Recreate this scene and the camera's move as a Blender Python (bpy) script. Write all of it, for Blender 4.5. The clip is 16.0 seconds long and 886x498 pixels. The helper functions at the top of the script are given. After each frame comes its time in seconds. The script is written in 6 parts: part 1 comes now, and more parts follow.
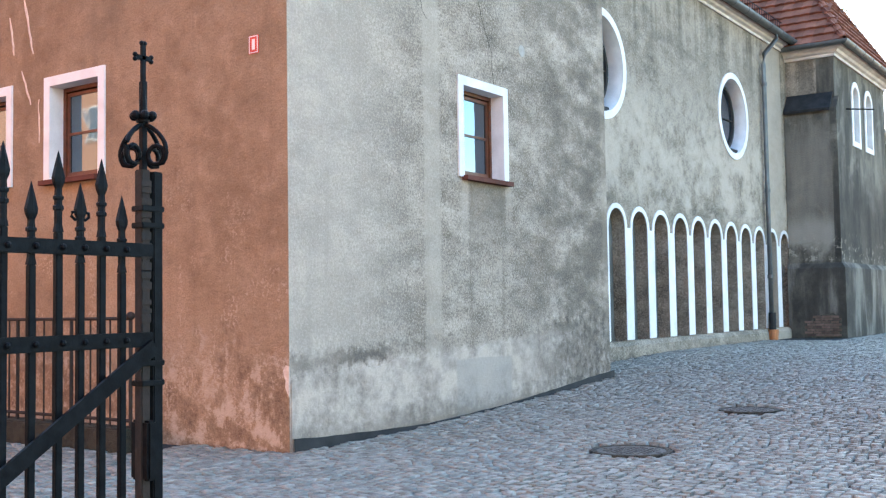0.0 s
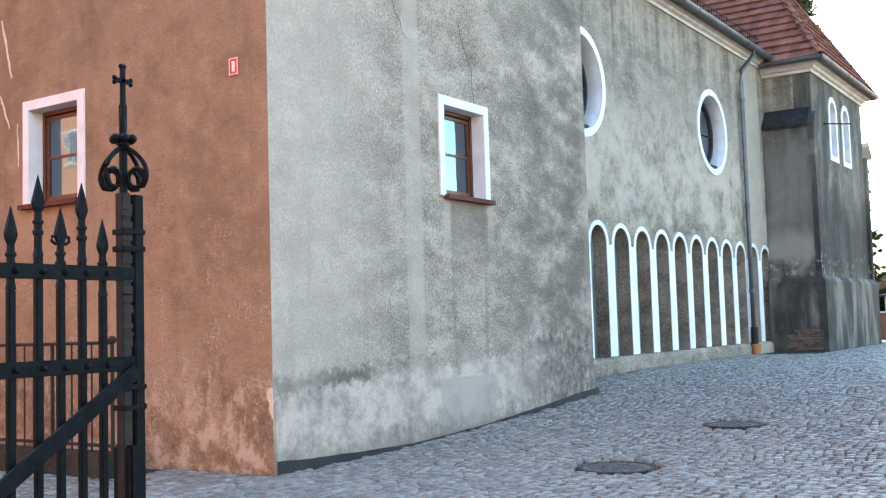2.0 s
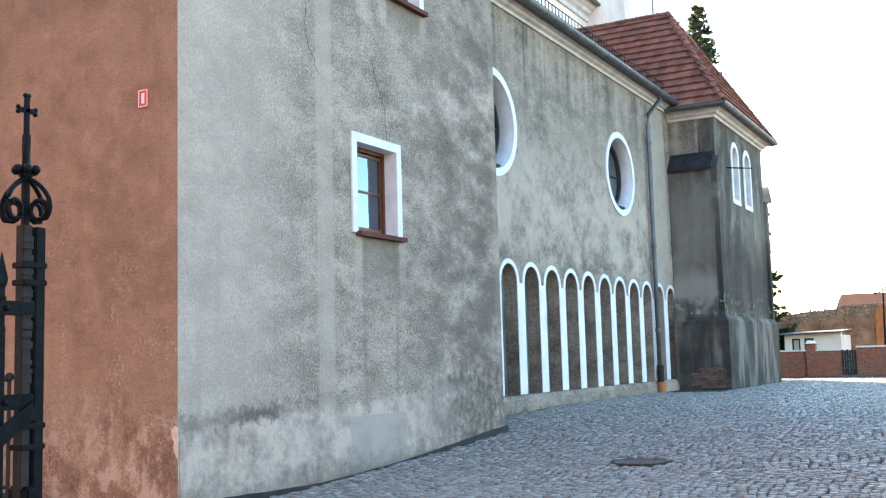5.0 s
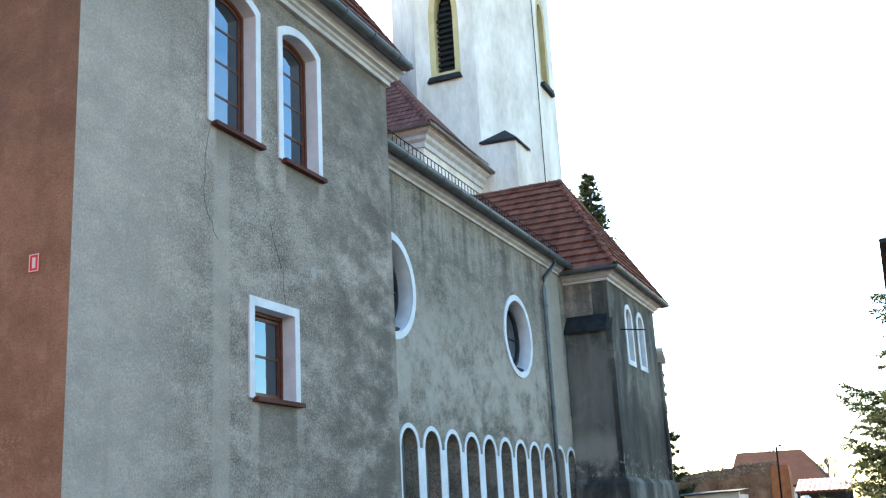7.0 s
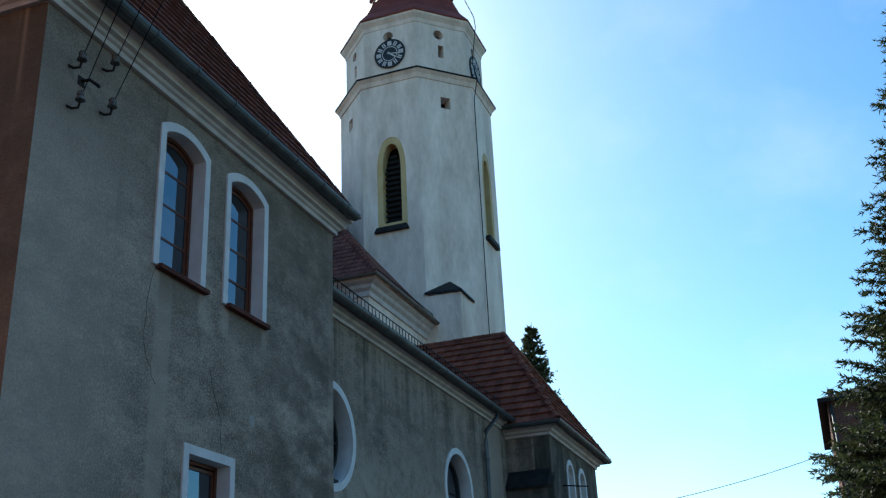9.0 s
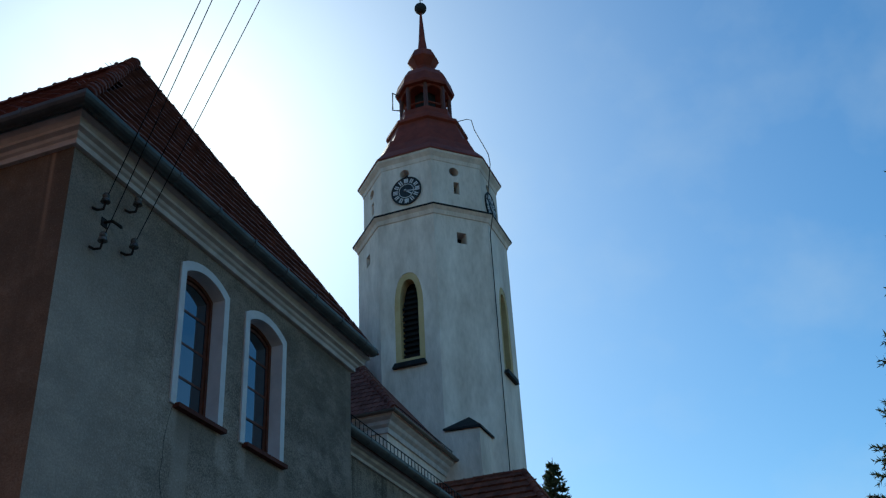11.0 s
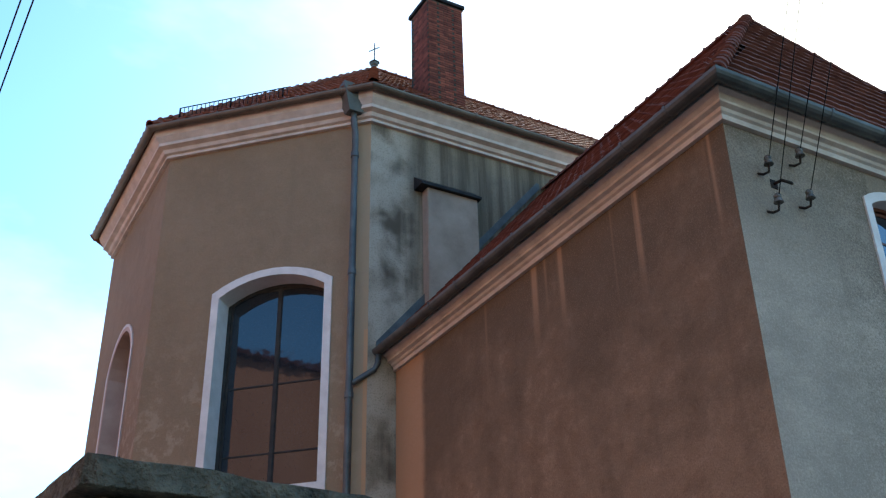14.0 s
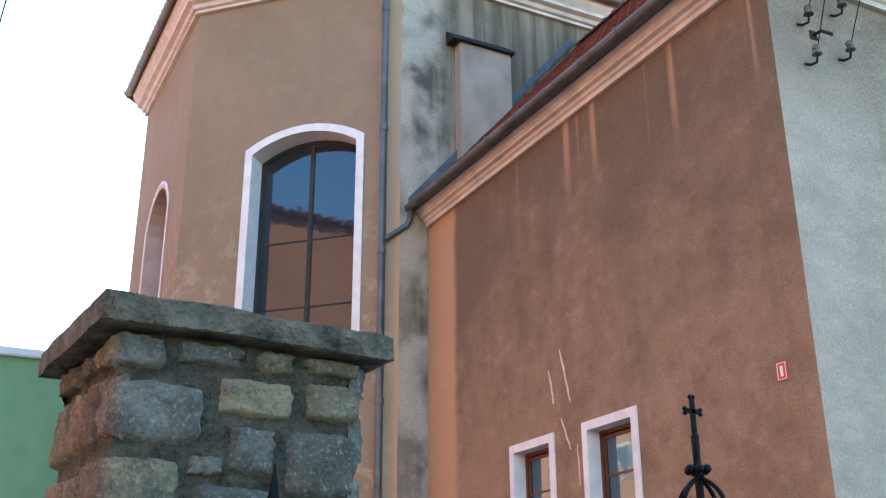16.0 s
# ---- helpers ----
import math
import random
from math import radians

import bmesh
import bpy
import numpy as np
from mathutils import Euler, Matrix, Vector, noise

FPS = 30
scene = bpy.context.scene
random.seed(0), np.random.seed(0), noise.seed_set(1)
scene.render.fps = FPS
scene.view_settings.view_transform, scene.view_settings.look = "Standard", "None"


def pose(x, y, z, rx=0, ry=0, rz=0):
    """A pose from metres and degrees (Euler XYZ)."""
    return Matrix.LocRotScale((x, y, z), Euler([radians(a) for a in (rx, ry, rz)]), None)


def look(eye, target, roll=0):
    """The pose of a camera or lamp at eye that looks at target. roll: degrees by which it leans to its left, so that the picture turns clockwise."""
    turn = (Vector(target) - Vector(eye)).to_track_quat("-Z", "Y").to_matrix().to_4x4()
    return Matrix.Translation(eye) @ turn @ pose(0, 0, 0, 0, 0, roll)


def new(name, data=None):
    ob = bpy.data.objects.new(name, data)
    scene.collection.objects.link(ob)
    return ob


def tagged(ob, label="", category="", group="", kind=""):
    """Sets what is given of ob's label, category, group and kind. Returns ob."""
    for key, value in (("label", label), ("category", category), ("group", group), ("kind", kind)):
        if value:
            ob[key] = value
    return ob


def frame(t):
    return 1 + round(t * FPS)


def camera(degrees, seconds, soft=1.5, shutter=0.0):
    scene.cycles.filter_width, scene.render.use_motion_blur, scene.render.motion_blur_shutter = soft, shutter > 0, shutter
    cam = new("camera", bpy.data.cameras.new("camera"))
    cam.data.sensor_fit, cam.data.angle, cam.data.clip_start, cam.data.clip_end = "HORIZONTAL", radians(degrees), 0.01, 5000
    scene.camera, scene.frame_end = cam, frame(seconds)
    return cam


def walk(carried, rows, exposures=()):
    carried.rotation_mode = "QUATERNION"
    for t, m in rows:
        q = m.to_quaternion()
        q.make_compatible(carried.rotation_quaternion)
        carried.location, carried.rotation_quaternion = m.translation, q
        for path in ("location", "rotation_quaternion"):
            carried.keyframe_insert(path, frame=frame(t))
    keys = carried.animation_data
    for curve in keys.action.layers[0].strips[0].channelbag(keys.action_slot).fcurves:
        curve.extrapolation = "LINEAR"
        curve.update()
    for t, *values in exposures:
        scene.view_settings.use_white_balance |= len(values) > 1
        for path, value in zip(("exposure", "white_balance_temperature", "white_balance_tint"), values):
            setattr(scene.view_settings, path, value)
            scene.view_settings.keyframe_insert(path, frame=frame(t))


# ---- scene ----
# ---- camera ----
cam = camera(46.0, 16.0, soft=1.25)
# seconds, place of the eye, turn, tilt and lean in degrees
TURNS = (
    (0, -8.520, -7.990, 1.600, -55.22, 3.07, 0.89),
    (0.5, -8.520, -7.990, 1.600, -54.69, 3.25, 0.67),
    (1, -8.520, -7.990, 1.600, -55.11, 3.15, 0.66),
    (1.5, -8.520, -7.990, 1.600, -55.82, 3.91, 1.25),
    (2, -8.520, -7.990, 1.600, -56.13, 4.10, 1.74),
    (2.5, -8.520, -7.990, 1.600, -57.22, 4.36, 2.14),
    (3, -8.520, -7.990, 1.600, -57.84, 4.66, 2.31),
    (3.5, -8.520, -7.990, 1.600, -59.81, 5.15, 1.53),
    (3.7, -8.520, -7.990, 1.600, -61.17, 4.84, 1.42),
    (5.8, -8.520, -7.990, 1.600, -59.82, 9.04, 2.03),
    (6, -8.520, -7.990, 1.600, -59.26, 10.47, 2.14),
    (6.5, -8.520, -7.990, 1.600, -61.80, 12.88, 2.84),
    (7, -8.520, -7.990, 1.600, -66.35, 14.74, 2.98),
    (7.5, -8.520, -7.990, 1.600, -68.42, 17.45, 3.26),
    (8, -8.520, -7.990, 1.600, -68.61, 19.20, 2.98),
    (8.2, -8.520, -7.990, 1.600, -68.83, 20.13, 2.98),
    (10.3, -8.520, -7.990, 1.600, -69.41, 26.72, 2.37),
    (10.5, -8.520, -7.990, 1.600, -68.99, 27.65, 2.69),
    (11, -8.530, -7.985, 1.610, -68.54, 30.22, 2.80),
    (11.5, -8.545, -7.980, 1.620, -66.90, 33.33, 3.27),
    (12, -8.570, -7.965, 1.640, -64.91, 34.92, 3.52),
    (12.4, -8.594, -7.953, 1.656, -61.84, 34.70, 2.88),
    (12.5, -8.600, -7.950, 1.660, -60.35, 34.60, 2.62),
    (12.9, -8.624, -7.934, 1.684, -51.42, 33.06, 1.73),
    (13, -8.630, -7.930, 1.690, -49.42, 32.32, 1.65),
    (13.2, -8.642, -7.922, 1.704, -43.70, 31.32, 1.69),
    (13.5, -8.660, -7.910, 1.725, -36.12, 30.25, 0.84),
    (14, -8.677, -7.898, 1.748, -28.79, 28.86, 1.14),
    (14.5, -8.668, -7.906, 1.754, -26.07, 28.45, 0.64),
    (15, -8.648, -7.914, 1.733, -26.66, 27.28, 1.08),
    (15.5, -8.618, -7.928, 1.708, -26.63, 24.11, 0.63),
    (16, -8.600, -7.935, 1.687, -26.99, 21.17, 0.30),
)
# stops over the clip: bright for the walls, darker for the sky, bright again
EXPOSURES = ((0.0, 3.34, 8900, 17), (3.7, 3.3, 8800, 16), (5.8, 3.05, 8300, 14), (6.5, 2.85, 8100, 12), (7.0, 2.5, 7700, 9), (7.5, 1.95, 7100, 5), (8.2, 1.3, 6600, 1),
             (9.2, 0.3, 6300, 0), (10.3, -0.1, 5900, -2), (11.0, -0.25, 5900, -2), (12.0, -0.55, 5900, -2), (12.5, -0.62, 5900, -2), (13.0, -0.5, 6000, -1), (13.3, 0.05, 6300, 1), (13.6, 0.95, 6900, 4), (14.0, 1.6, 7300, 6), (14.5, 1.85, 7500, 7), (15.0, 2.12, 7700, 8), (15.5, 2.45, 7800, 9), (16.0, 2.85, 7900, 9))
walk(cam, [(t, pose(x, y, z, 90 + tilt, lean, turn)) for t, x, y, z, turn, tilt, lean in TURNS], EXPOSURES)

# ---- light ----
SUN_AZ, SUN_EL = 38.0, 36.3          # degrees from +x towards +y, and above the horizon
world = bpy.data.worlds.new("sky")
scene.world = world
world.use_nodes = True
wn = world.node_tree
wn.nodes.clear()
sky = wn.nodes.new("ShaderNodeTexSky")
sky.sky_type, sky.sun_disc = "NISHITA", False
sky.sun_elevation, sky.sun_rotation = radians(SUN_EL), radians(90 - SUN_AZ)
sky.air_density, sky.dust_density, sky.ozone_density = 1.0, 0.62, 1.6
bg = wn.nodes.new("ShaderNodeBackground")
bg.inputs["Strength"].default_value = 0.15
wo = wn.nodes.new("ShaderNodeOutputWorld")
# thin wisps of cloud, and the clear blue between them
sat = wn.nodes.new("ShaderNodeHueSaturation")
sat.inputs["Saturation"].default_value = 1.32
wn.links.new(sky.outputs[0], sat.inputs["Color"])
tc, mp, cl = wn.nodes.new("ShaderNodeTexCoord"), wn.nodes.new("ShaderNodeMapping"), wn.nodes.new("ShaderNodeTexNoise")
mp.inputs["Scale"].default_value = (1.4, 2.2, 3.0)
cl.inputs["Scale"].default_value, cl.inputs["Detail"].default_value, cl.inputs["Roughness"].default_value = 2.2, 6.0, 0.55
wn.links.new(tc.outputs["Generated"], mp.inputs["Vector"])
wn.links.new(mp.outputs[0], cl.inputs["Vector"])
mr = wn.nodes.new("ShaderNodeMapRange")
mr.inputs["From Min"].default_value, mr.inputs["From Max"].default_value, mr.inputs["To Max"].default_value = 0.5, 0.8, 0.25
wn.links.new(cl.outputs["Fac"], mr.inputs["Value"])
mx = wn.nodes.new("ShaderNodeMix")
mx.data_type = "RGBA"
mx.inputs[7].default_value = (5.2, 5.6, 6.0, 1)
wn.links.new(mr.outputs["Result"], mx.inputs[0])
tn = wn.nodes.new("ShaderNodeMix")
tn.data_type, tn.blend_type = "RGBA", "MULTIPLY"
tn.inputs[0].default_value, tn.inputs[7].default_value = 1.0, (0.90, 1.0, 1.0, 1)
wn.links.new(sat.outputs[0], tn.inputs[6])
wn.links.new(tn.outputs[2], mx.inputs[6])
wn.links.new(mx.outputs[2], bg.inputs["Color"])
wn.links.new(bg.outputs[0], wo.inputs["Surface"])
sun = new("sun", bpy.data.lights.new("sun", "SUN"))
sun.data.energy, sun.data.angle, sun.data.color = 4.0, radians(0.53), (1.0, 0.94, 0.84)
_a, _e = radians(SUN_AZ), radians(SUN_EL)
sun.matrix_world = look((60 * math.cos(_a) * math.cos(_e), 60 * math.sin(_a) * math.cos(_e), 60 * math.sin(_e)), (0, 0, 0))


# ---- materials ----
def node(tree, kind, **inputs):
    n = tree.nodes.new(kind)
    for k, v in inputs.items():
        n.inputs[k.replace("_", " ")].default_value = v
    return n


def position(tree, scale=(1, 1, 1), world_space=True):
    m = node(tree, "ShaderNodeMapping", Scale=scale)
    if world_space:
        tree.links.new(tree.nodes.new("ShaderNodeNewGeometry").outputs["Position"], m.inputs["Vector"])
    else:
        tree.links.new(tree.nodes.new("ShaderNodeTexCoord").outputs["Object"], m.inputs["Vector"])
    return m.outputs[0]


def noise_out(tree, vec, scale, detail=4.0, rough=0.55, distort=0.0):
    n = node(tree, "ShaderNodeTexNoise", Scale=scale, Detail=detail, Roughness=rough, Distortion=distort)
    tree.links.new(vec, n.inputs["Vector"])
    return n.outputs["Fac"]


def ramp(tree, fac, lo, hi, smooth=False):
    n = node(tree, "ShaderNodeMapRange")
    n.inputs["From Min"].default_value, n.inputs["From Max"].default_value = lo, hi
    if smooth:
        n.interpolation_type = "SMOOTHSTEP"
    tree.links.new(fac, n.inputs["Value"])
    return n.outputs["Result"]


def mathn(tree, op, a, b=None):
    n = tree.nodes.new("ShaderNodeMath")
    n.operation = op
    for i, v in enumerate((a, b)):
        if v is None:
            continue
        if isinstance(v, (int, float)):
            n.inputs[i].default_value = v
        else:
            tree.links.new(v, n.inputs[i])
    return n.outputs[0]


def mix(tree, fac, a, b, how="MIX"):
    n = tree.nodes.new("ShaderNodeMix")
    n.data_type, n.blend_type = "RGBA", how
    for i, v in ((0, fac), (6, a), (7, b)):
        if isinstance(v, (int, float)):
            n.inputs[i].default_value = v
        elif isinstance(v, tuple):
            n.inputs[i].default_value = (*v, 1)
        else:
            tree.links.new(v, n.inputs[i])
    return n.outputs[2]


def finish(tree, colour, rough=0.8, metal=0.0, bumps=(), spec=0.4):
    b = node(tree, "ShaderNodeBsdfPrincipled", Roughness=rough if isinstance(rough, (int, float)) else 0.5, Metallic=metal)
    b.inputs["Specular IOR Level"].default_value = spec
    if not isinstance(rough, (int, float)):
        tree.links.new(rough, b.inputs["Roughness"])
    if isinstance(colour, tuple):
        b.inputs["Base Color"].default_value = (*colour, 1)
    else:
        tree.links.new(colour, b.inputs["Base Color"])
    last = None
    for height, dist in bumps:
        n = node(tree, "ShaderNodeBump", Strength=1.0, Distance=dist)
        tree.links.new(height, n.inputs["Height"])
        if last is not None:
            tree.links.new(last, n.inputs["Normal"])
        last = n.outputs[0]
    if last is not None:
        tree.links.new(last, b.inputs["Normal"])
    o = tree.nodes.new("ShaderNodeOutputMaterial")
    tree.links.new(b.outputs[0], o.inputs["Surface"])
    return b


def material(name):
    m = bpy.data.materials.new(name)
    m.use_nodes = True
    m.node_tree.nodes.clear()
    return m, m.node_tree


def simple(name, lo, hi, scale=6.0, rough=0.7, metal=0.0, bump=0.002, fine=60.0, spec=0.4, per_piece=0.0, stretch=(1, 1, 1)):
    """Colour between lo and hi by noise at two scales, with fine relief; per_piece varies the pieces among themselves."""
    m, t = material(name)
    v = position(t, stretch)
    a = noise_out(t, v, scale, 5.0)
    f = noise_out(t, v, fine, 3.0)
    k = mathn(t, "ADD", mathn(t, "MULTIPLY", a, 0.75), mathn(t, "MULTIPLY", f, 0.25))
    c = mix(t, ramp(t, k, 0.33, 0.67), lo, hi)
    if per_piece:
        info = t.nodes.new("ShaderNodeObjectInfo").outputs["Random"]
        isl = t.nodes.new("ShaderNodeNewGeometry").outputs["Random Per Island"]
        r = mathn(t, "FRACT", mathn(t, "ADD", info, isl))
        c = mix(t, 1.0, c, mix(t, r, (1 - per_piece,) * 3, (1 + per_piece,) * 3), "MULTIPLY")
    finish(t, c, rough, metal, ((f, bump), (a, bump * 3)), spec)
    return m


def plaster_grey():
    """Old grey cement render: pale blooms, dark blotches, rough-cast grain, a paler trowelled band and corner, patched
    foot, darker base.
    """
    m, t = material("grey_render")
    v = position(t)
    big = noise_out(t, v, 0.42, 5.0, 0.6, 0.15)
    slant = node(t, "ShaderNodeMapping", Rotation=(0, radians(24), 0), Scale=(1.0, 1.0, 1.7))
    t.links.new(v, slant.inputs["Vector"])
    mid = noise_out(t, slant.outputs[0], 0.85, 9.0, 0.72, 0.1)
    small = noise_out(t, v, 7.0, 6.0, 0.7)
    fine = noise_out(t, v, 34.0, 5.0, 0.75)
    sand = noise_out(t, v, 120.0, 2.0, 0.6)
    c = mix(t, ramp(t, mid, 0.30, 0.70, True), (0.13, 0.127, 0.112), (0.45, 0.445, 0.41))
    c = mix(t, mathn(t, "MULTIPLY", ramp(t, big, 0.45, 0.7, True), 0.45), c, (0.33, 0.325, 0.295))
    c = mix(t, mathn(t, "MULTIPLY", ramp(t, small, 0.55, 0.72), 0.35), c, (0.44, 0.435, 0.40))
    c = mix(t, mathn(t, "MULTIPLY", ramp(t, small, 0.48, 0.3), 0.5), c, (0.09, 0.088, 0.076))
    c = mix(t, mathn(t, "MULTIPLY", ramp(t, fine, 0.52, 0.60), 0.5), c, (0.60, 0.595, 0.55))
    c = mix(t, mathn(t, "MULTIPLY", ramp(t, fine, 0.48, 0.38), 0.55), c, (0.06, 0.059, 0.052))
    # flecks of the rough-cast where its lime skin still holds
    fleck = noise_out(t, v, 21.0, 3.0, 0.62)
    held = ramp(t, noise_out(t, slant.outputs[0], 1.7, 6.0, 0.7), 0.42, 0.6)
    c = mix(t, mathn(t, "MULTIPLY", mathn(t, "MULTIPLY", ramp(t, fleck, 0.53, 0.57), held), 0.42), c, (0.60, 0.595, 0.555))
    st = noise_out(t, position(t, (5.0, 5.0, 0.22)), 1.0, 4.0, 0.6)
    c = mix(t, mathn(t, "MULTIPLY", ramp(t, st, 0.55, 0.75, True), 0.35), c, (0.12, 0.118, 0.10))
    sep = t.nodes.new("ShaderNodeSeparateXYZ")
    t.links.new(v, sep.inputs[0])
    x, y, z = sep.outputs
    wob = mathn(t, "MULTIPLY", mathn(t, "SUBTRACT", mid, 0.5), 0.6)
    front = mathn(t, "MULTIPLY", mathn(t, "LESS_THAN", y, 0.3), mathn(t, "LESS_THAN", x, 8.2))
    # lime bloom over the aisle wall
    bloom = mathn(t, "MULTIPLY", mathn(t, "MULTIPLY", ramp(t, mathn(t, "ADD", z, mathn(t, "MULTIPLY", wob, 5.0)), 3.4, 4.2, True), ramp(t, mathn(t, "ADD", z, mathn(t, "MULTIPLY", wob, 7.0)), 7.6, 5.2, True)), mathn(t, "GREATER_THAN", x, 8.2))
    bloom = mathn(t, "MULTIPLY", bloom, ramp(t, noise_out(t, v, 1.3, 9.0, 0.74), 0.36, 0.6, True))
    c = mix(t, mathn(t, "MULTIPLY", bloom, 0.75), c, (0.62, 0.62, 0.59))
    run = noise_out(t, position(t, (2.4, 2.4, 0.06)), 1.0, 4.0, 0.6)
    high = mathn(t, "MULTIPLY", ramp(t, mathn(t, "ADD", z, mathn(t, "MULTIPLY", wob, 4.0)), 6.6, 8.6, True), mathn(t, "GREATER_THAN", x, 8.2))
    c = mix(t, mathn(t, "MULTIPLY", mathn(t, "MULTIPLY", high, ramp(t, run, 0.5, 0.62, True)), 0.6), c, (0.11, 0.108, 0.095))
    c = mix(t, mathn(t, "MULTIPLY", mathn(t, "MULTIPLY", high, ramp(t, run, 0.46, 0.38, True)), 0.4), c, (0.50, 0.49, 0.45))
    limed = mathn(t, "MULTIPLY", ramp(t, mathn(t, "ADD", x, mathn(t, "MULTIPLY", wob, 0.5)), 20.75, 20.9), mathn(t, "LESS_THAN", x, 22.4))
    c = mix(t, mathn(t, "MULTIPLY", limed, 0.65), c, (0.52, 0.515, 0.49))
    # pale corner strip and trowelled band
    edge = mathn(t, "MULTIPLY", ramp(t, mathn(t, "ADD", x, mathn(t, "MULTIPLY", wob, 4.0)), 2.9, 0.4, True), mathn(t, "MULTIPLY", front, ramp(t, mathn(t, "ADD", z, mathn(t, "MULTIPLY", wob, 6.0)), 10.2, 7.4, True)))
    c = mix(t, mathn(t, "MULTIPLY", edge, 0.55), c, (0.50, 0.505, 0.48))
    xb = mathn(t, "ADD", x, mathn(t, "MULTIPLY", wob, 0.12))
    band = mathn(t, "MULTIPLY", ramp(t, mathn(t, "ABSOLUTE", mathn(t, "SUBTRACT", xb, 2.78)), 0.22, 0.15, True), front)
    c = mix(t, mathn(t, "MULTIPLY", band, 0.55), c, (0.43, 0.43, 0.395))
    arris = mathn(t, "MULTIPLY", ramp(t, mathn(t, "ADD", xb, mathn(t, "MULTIPLY", wob, 0.1)), 7.82, 7.86), front)
    c = mix(t, mathn(t, "MULTIPLY", arris, 0.6), c, (0.42, 0.41, 0.37))
    # washes below the sills: dark between, pale runs at both ends
    for x0, x1, z1, ln in ((3.62, 4.68, 3.36, 1.3), (2.6, 3.66, 7.04, 0.7), (4.4, 5.46, 7.04, 0.6)):
        inx = mathn(t, "MULTIPLY", ramp(t, xb, x0, x0 + 0.08), ramp(t, xb, x1, x1 - 0.08))
        inz = mathn(t, "MULTIPLY", mathn(t, "LESS_THAN", z, z1), ramp(t, mathn(t, "ADD", z, mathn(t, "MULTIPLY", wob, 1.2)), z1 - ln, z1 - 0.1, True))
        c = mix(t, mathn(t, "MULTIPLY", mathn(t, "MULTIPLY", mathn(t, "MULTIPLY", inx, inz), front), 0.6), c, (0.15, 0.148, 0.13))
        for xc in (x0 - 0.06, x1 + 0.06):
            run = ramp(t, mathn(t, "ABSOLUTE", mathn(t, "SUBTRACT", xb, xc)), 0.12, 0.05, True)
            c = mix(t, mathn(t, "MULTIPLY", mathn(t, "MULTIPLY", mathn(t, "MULTIPLY", run, inz), front), 0.5), c, (0.42, 0.42, 0.39))
    # smooth cement foot with a ragged upper line, patched with a bluish mix
    zf = mathn(t, "ADD", z, mathn(t, "MULTIPLY", mathn(t, "SUBTRACT", small, 0.5), 0.55))
    foot = mathn(t, "MULTIPLY", ramp(t, mathn(t, "SUBTRACT", zf, mathn(t, "MULTIPLY", x, 0.05)), 0.9, 0.82), front)
    c = mix(t, mathn(t, "MULTIPLY", foot, 0.85), c, mix(t, ramp(t, noise_out(t, v, 2.1, 8.0, 0.72), 0.32, 0.56), (0.19, 0.19, 0.18), (0.53, 0.53, 0.505)))
    patch = mathn(t, "MULTIPLY", mathn(t, "MULTIPLY", ramp(t, xb, 3.25, 3.3), ramp(t, xb, 4.75, 4.68)), ramp(t, mathn(t, "SUBTRACT", z, mathn(t, "MULTIPLY", wob, 0.15)), 0.86, 0.84))
    c = mix(t, mathn(t, "MULTIPLY", mathn(t, "MULTIPLY", patch, front), 0.75), c, (0.36, 0.385, 0.385))
    far_end = ramp(t, mathn(t, "ADD", x, mathn(t, "MULTIPLY", wob, 2.0)), 4.8, 7.2, True)
    dirt = mathn(t, "MULTIPLY", mathn(t, "MULTIPLY", ramp(t, zf, 1.9, 1.1, True), far_end), ramp(t, small, 0.62, 0.4))
    c = mix(t, mathn(t, "MULTIPLY", mathn(t, "MULTIPLY", dirt, front), 0.85), c, (0.07, 0.07, 0.064))
    line = mathn(t, "MULTIPLY", ramp(t, mathn(t, "ABSOLUTE", mathn(t, "SUBTRACT", mathn(t, "SUBTRACT", zf, mathn(t, "MULTIPLY", x, 0.05)), 0.95)), 0.16, 0.02, True), ramp(t, big, 0.6, 0.42, True))
    c = mix(t, mathn(t, "MULTIPLY", mathn(t, "MULTIPLY", line, front), 0.75), c, (0.06, 0.06, 0.055))
    # blotches on the annex front that get darker towards its far end
    far_dark = mathn(t, "MULTIPLY", mathn(t, "MULTIPLY", ramp(t, mathn(t, "ADD", x, mathn(t, "MULTIPLY", wob, 3.0)), 4.0, 7.2, True), ramp(t, mid, 0.66, 0.44)), front)
    c = mix(t, mathn(t, "MULTIPLY", far_dark, 0.65), c, (0.115, 0.112, 0.098))
    # annex front gets darker over its top metres, with a ragged start
    high_dark = mathn(t, "MULTIPLY", ramp(t, mathn(t, "ADD", z, mathn(t, "MULTIPLY", wob, 6.0)), 7.4, 8.8, True), front)
    c = mix(t, mathn(t, "MULTIPLY", high_dark, 0.42), c, (0.15, 0.145, 0.12))
    # all grey walls get darker over the lowest half metre, blotched by noise
    damp = ramp(t, mathn(t, "ADD", z, mathn(t, "MULTIPLY", mathn(t, "SUBTRACT", small, 0.5), 1.0)), 0.5, 0.05, True)
    c = mix(t, mathn(t, "MULTIPLY", damp, 0.5), c, (0.10, 0.102, 0.095))
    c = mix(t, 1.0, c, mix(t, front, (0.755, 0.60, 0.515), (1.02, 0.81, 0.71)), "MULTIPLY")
    finish(t, c, 0.92, 0.0, ((sand, 0.004), (fine, 0.012), (small, 0.012), (mid, 0.02)), 0.2)
    return m


